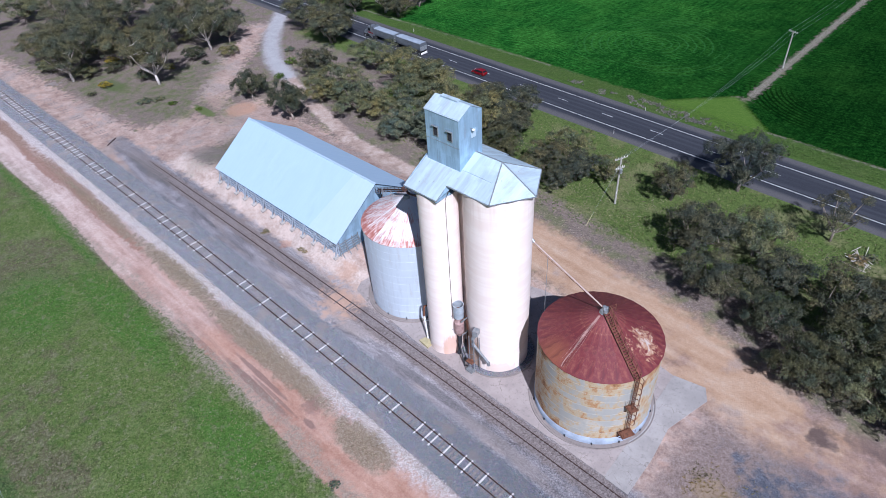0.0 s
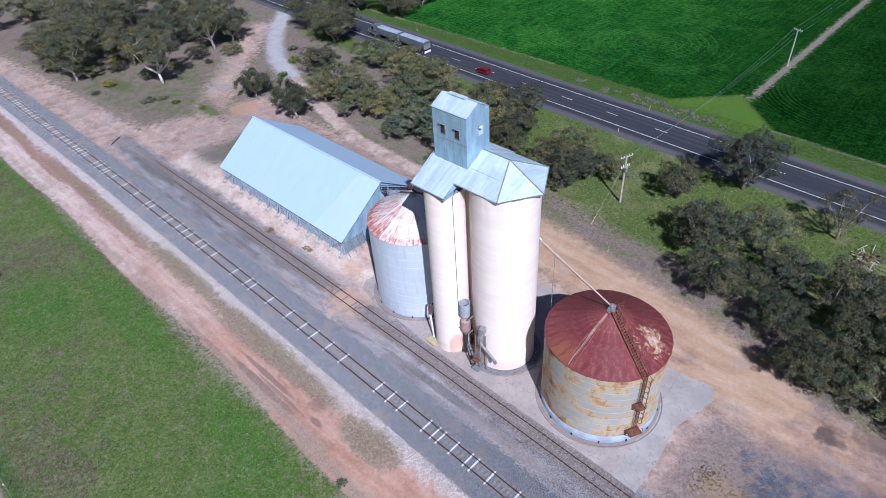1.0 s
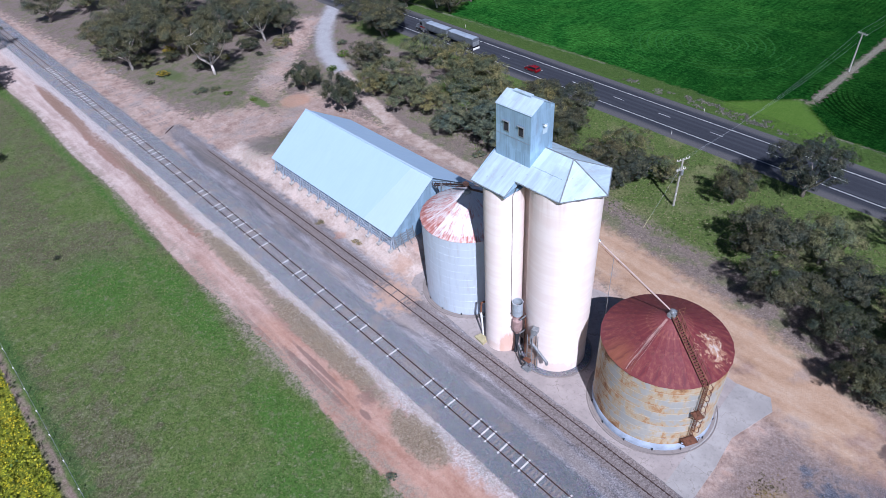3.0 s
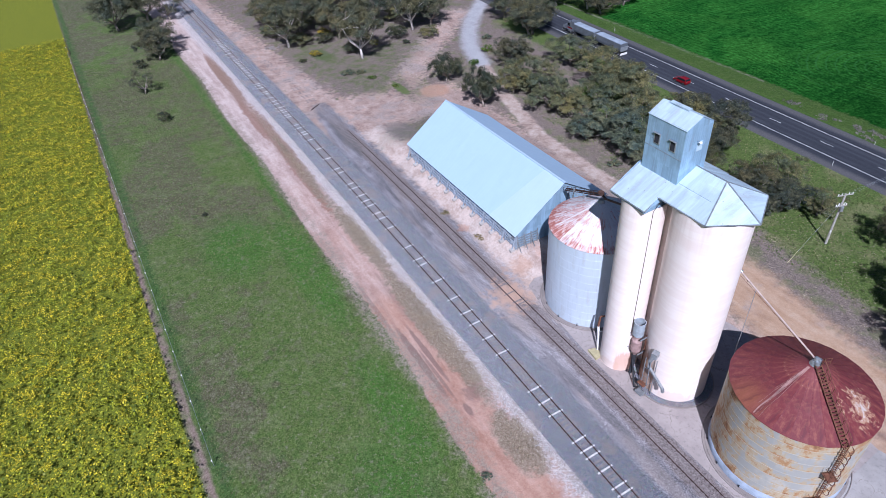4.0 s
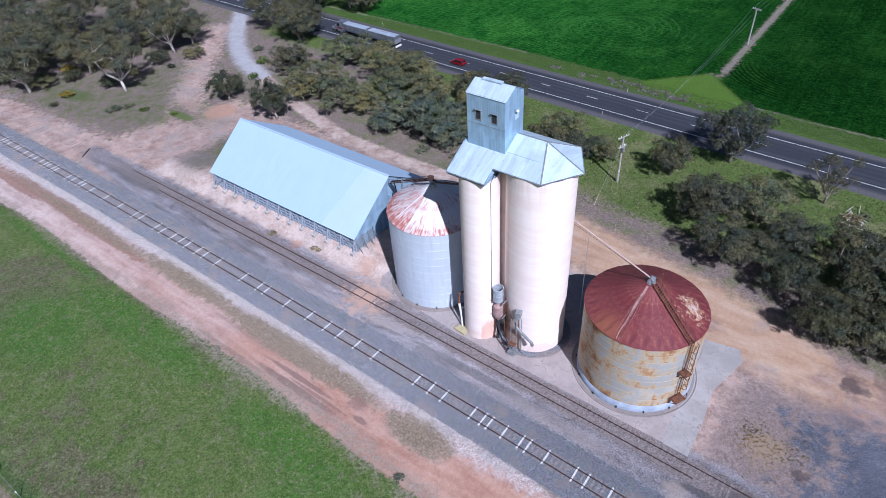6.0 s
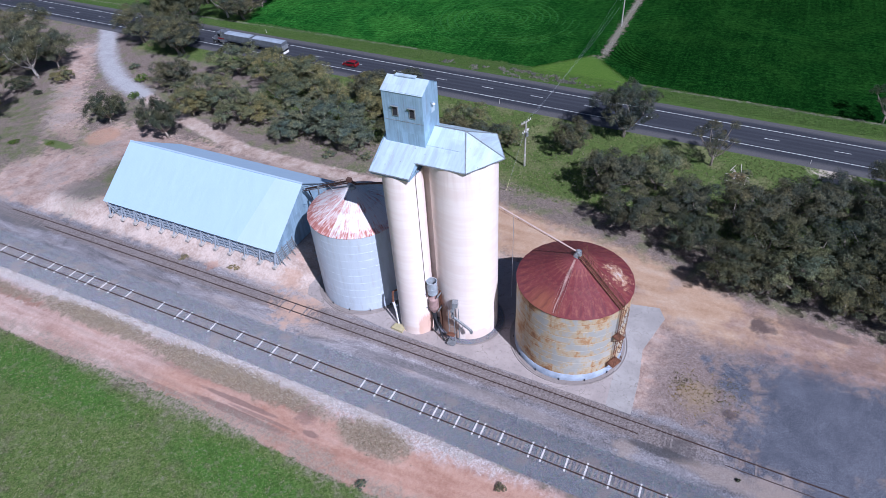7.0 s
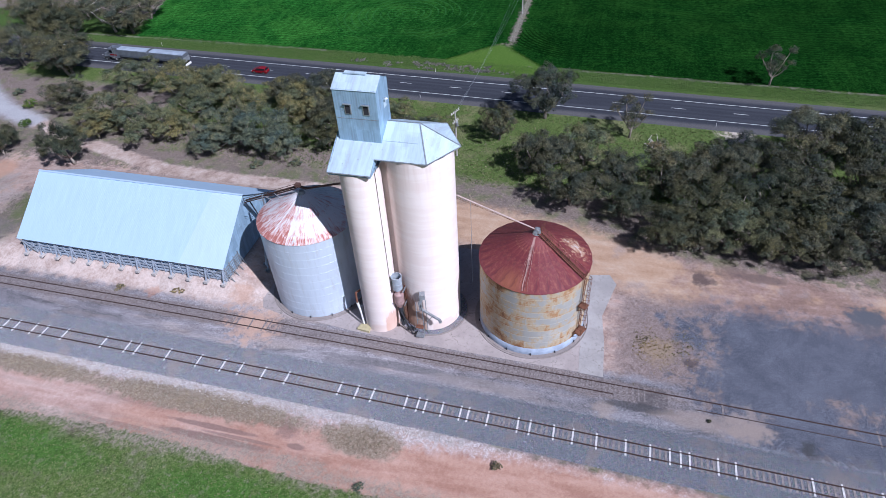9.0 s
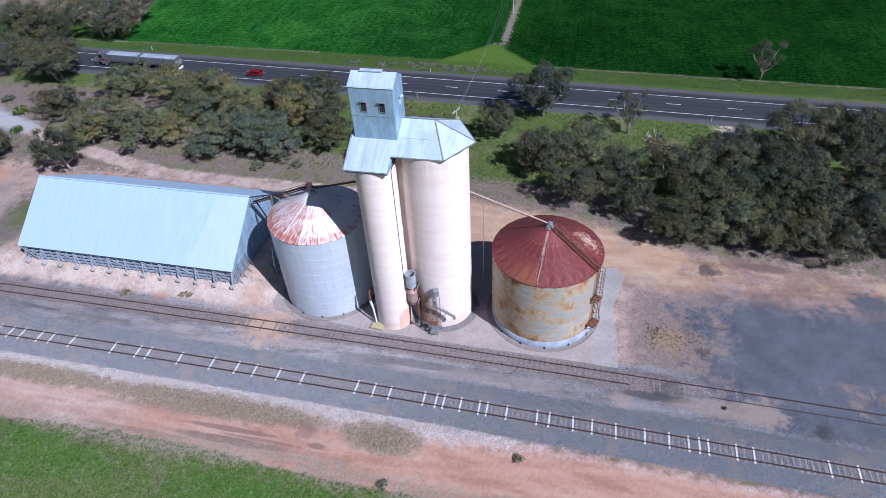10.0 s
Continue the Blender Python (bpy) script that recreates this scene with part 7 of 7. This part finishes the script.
tufts("field_edge_grass", xy2, np.zeros(len(xy2)), 0.14, 0.13, leaf_material("verge_blade", (0.03, 0.065, 0.012), (0.06, 0.105, 0.022), (0.125, 0.16, 0.055), True), "lush green grass between highway and crop", "grass", 15)
scrub_y = np.repeat(gr.normal(52, 15, 34), 8) + gr.normal(0, 0.7, 272)
scrub_xy = np.column_stack([road_x(scrub_y) + 10.2 + np.repeat(gr.normal(0, 0.9, 34), 8) + gr.normal(0, 0.4, 272), scrub_y])
tufts("verge_grass", xy, np.zeros(len(xy)), 0.22, 0.28, STRAW, "rough grass on the highway verges", "grass", 4)
tufts("roadside_scrub", scrub_xy, np.zeros(len(scrub_xy)), 0.3, 0.4, leaf_material("grey_scrub_leaf", (0.09, 0.085, 0.075), (0.17, 0.16, 0.145), (0.29, 0.27, 0.25), True), "dry grey scrub along the highway verge", "scrub", 14, 7)
spots = [(25.3, 66, 1.8, 16), (25.6, 92, 1.5, 13), (24.6, 42.5, 2.2, 5.0), (24.9, 132, 1.0, 20)]
pts = []
for cx, cy, rx, ry in spots:
    q = gr.normal(0, 0.45, (int(rx * ry * 40), 2))
    pts.append(np.column_stack([cx + q[:, 0] * rx, cy + q[:, 1] * ry]))
xy = np.vstack(pts)
tufts("trackside_weeds", xy, np.zeros(len(xy)), 0.15, 0.17, DRYWEED, "low dry weeds beside the red track", "weeds", 5)
xy = np.vstack([gr.normal((47.4, 9.3), (1.5, 0.9), (130, 2)), gr.normal((48.3, 4.8), (1.7, 1.7), (150, 2)), gr.normal((46.0, 7.0), (2.2, 2.0), (60, 2))])
tufts("apron_weeds", xy, np.zeros(len(xy)), 0.16, 0.12, leaf_material("yellowish_weed", (0.09, 0.08, 0.03), (0.17, 0.145, 0.06), (0.28, 0.23, 0.11)), "small yellowish weeds growing on the gravel", "weeds", 16, 4)
xy = np.column_stack([gr.uniform(66, 100, 16000), gr.uniform(-35, 160, 16000)])
xy = xy[(to_path(xy[:, 0], xy[:, 1], [(73.5, 62), (74, 103), (81.5, 131), (90.5, 158)]) > 2.6) & (to_path(xy[:, 0], xy[:, 1], [(58.5, -70), (60.5, 4), (66, 22), (72, 60)]) > 6)]
tufts("leaf_litter", xy, np.zeros(len(xy)) + 0.01, 0.3, 0.1, DRYWEED, "dry bark and leaf litter under the trees", "leaf litter", 6, 2)

n = 26000
xy = np.column_stack([gr.uniform(-50, -11.2, n), gr.uniform(30, 250, n)])
xy = xy[xy[:, 0] < -11.0 - 0.006 * (xy[:, 1] - 60)]
gap = np.zeros(len(xy))
for cx, cy, rr in ((-19, 92, 2.2), (-20, 110, 2.6), (-14.5, 100, 1.3), (-16, 74, 1.5), (-25, 84, 2.0), (-15.5, 118, 1.5), (-31, 100, 2.5), (-13, 84, 1.0)):
    gap = np.maximum(gap, 1 - np.hypot(xy[:, 0] - cx, (xy[:, 1] - cy) / 2.2) / rr)
full = xy[gap + gr.normal(0, 0.22, len(xy)) < 0.55]


def flat_heads(name, xy, z, size, mat, label, seed, per):
    r = np.random.default_rng(seed)
    m = len(xy) * per
    c = np.column_stack([np.repeat(xy, per, 0) + r.normal(0, 0.26, (m, 2)), z + r.normal(0, 0.07, m)])
    t = r.normal(0, 1, (m, 3)) * np.array([1, 1, 0.45])
    t /= np.linalg.norm(t, axis=1)[:, None]
    b = np.cross(t, np.column_stack([r.normal(0, 0.4, (m, 2)), np.ones(m)]))
    b /= np.linalg.norm(b, axis=1)[:, None]
    s = (size * r.uniform(0.6, 1.4, m))[:, None]
    vs = np.stack([c - t * s, c - b * s * 0.7, c + t * s, c + b * s * 0.7], 1).reshape(-1, 3)
    me = bpy.data.meshes.new(name)
    me.from_pydata(vs.tolist(), [], np.arange(4 * m).reshape(m, 4).tolist())
    me.materials.append(mat)
    return tagged(new(name, me), label, "canola", kind="stuff")


flat_heads("canola_flowers", full, 1.0, 0.137, BLOOM, "field of bright yellow flowering canola", 7, 5)
flat_heads("canola_stalks", xy, 0.85, 0.2, STALK, "green stalks and leaves of the canola", 8, 1)


# loose stones: track ballast, spilled pale stone and the gravel apron
PEBBLE = leaf_material("loose_stone", (0.085, 0.088, 0.1), (0.18, 0.185, 0.205), (0.42, 0.42, 0.44), True)


PALE_PEBBLE = leaf_material("pale_loose_stone", (0.3, 0.265, 0.25), (0.44, 0.4, 0.385), (0.6, 0.56, 0.55), True)


def stones(name, xyz, size, label, seed, mat=PEBBLE):
    r = np.random.default_rng(seed)
    n = len(xyz)
    base = np.array([[1, 0, -0.3], [-0.5, 0.87, -0.3], [-0.5, -0.87, -0.3], [0, 0, 0.8]])
    a = r.uniform(0, 6.28, n)
    s = size * r.uniform(0.5, 1.5, n)
    ca, sa_ = np.cos(a), np.sin(a)
    rot = np.stack([np.stack([ca, -sa_, 0 * a], -1), np.stack([sa_, ca, 0 * a], -1), np.stack([0 * a, 0 * a, 1 + 0 * a], -1)], 1)
    vs = np.einsum("nij,kj->nki", rot, base) * s[:, None, None] + r.normal(0, size * 0.25, (n, 4, 3)) + xyz[:, None, :]
    f = np.array([[0, 2, 1], [0, 1, 3], [1, 2, 3], [2, 0, 3]])
    me = bpy.data.meshes.new(name)
    me.from_pydata(vs.reshape(-1, 3).tolist(), [], (f[None] + 4 * np.arange(n)[:, None, None]).reshape(-1, 3).tolist())
    me.materials.append(mat)
    return tagged(new(name, me), label, "gravel", kind="stuff")


n = 42000
yy = gr.uniform(-12, 150, n)
uu = gr.uniform(-3.2, 3.9, n)
zz = np.interp(np.abs(uu), [0, 1.6, 2.2, 3.0, 3.9], [0.265, 0.265, 0.2, 0.06, 0.0])
stones("ballast_stones", np.column_stack([line_x(yy) + uu, yy, zz]), 0.06, "loose blue-grey ballast stones on the track bed", 21)
n = 8000
yy = gr.uniform(30, 150, n)
uu = -4.0 + gr.normal(0, 0.45, n)
st = stones("spilled_stones", np.column_stack([line_x(yy) + uu, yy, np.zeros(n) + 0.01]), 0.09, "pale stones spilled along the track bed", 22, PALE_PEBBLE)
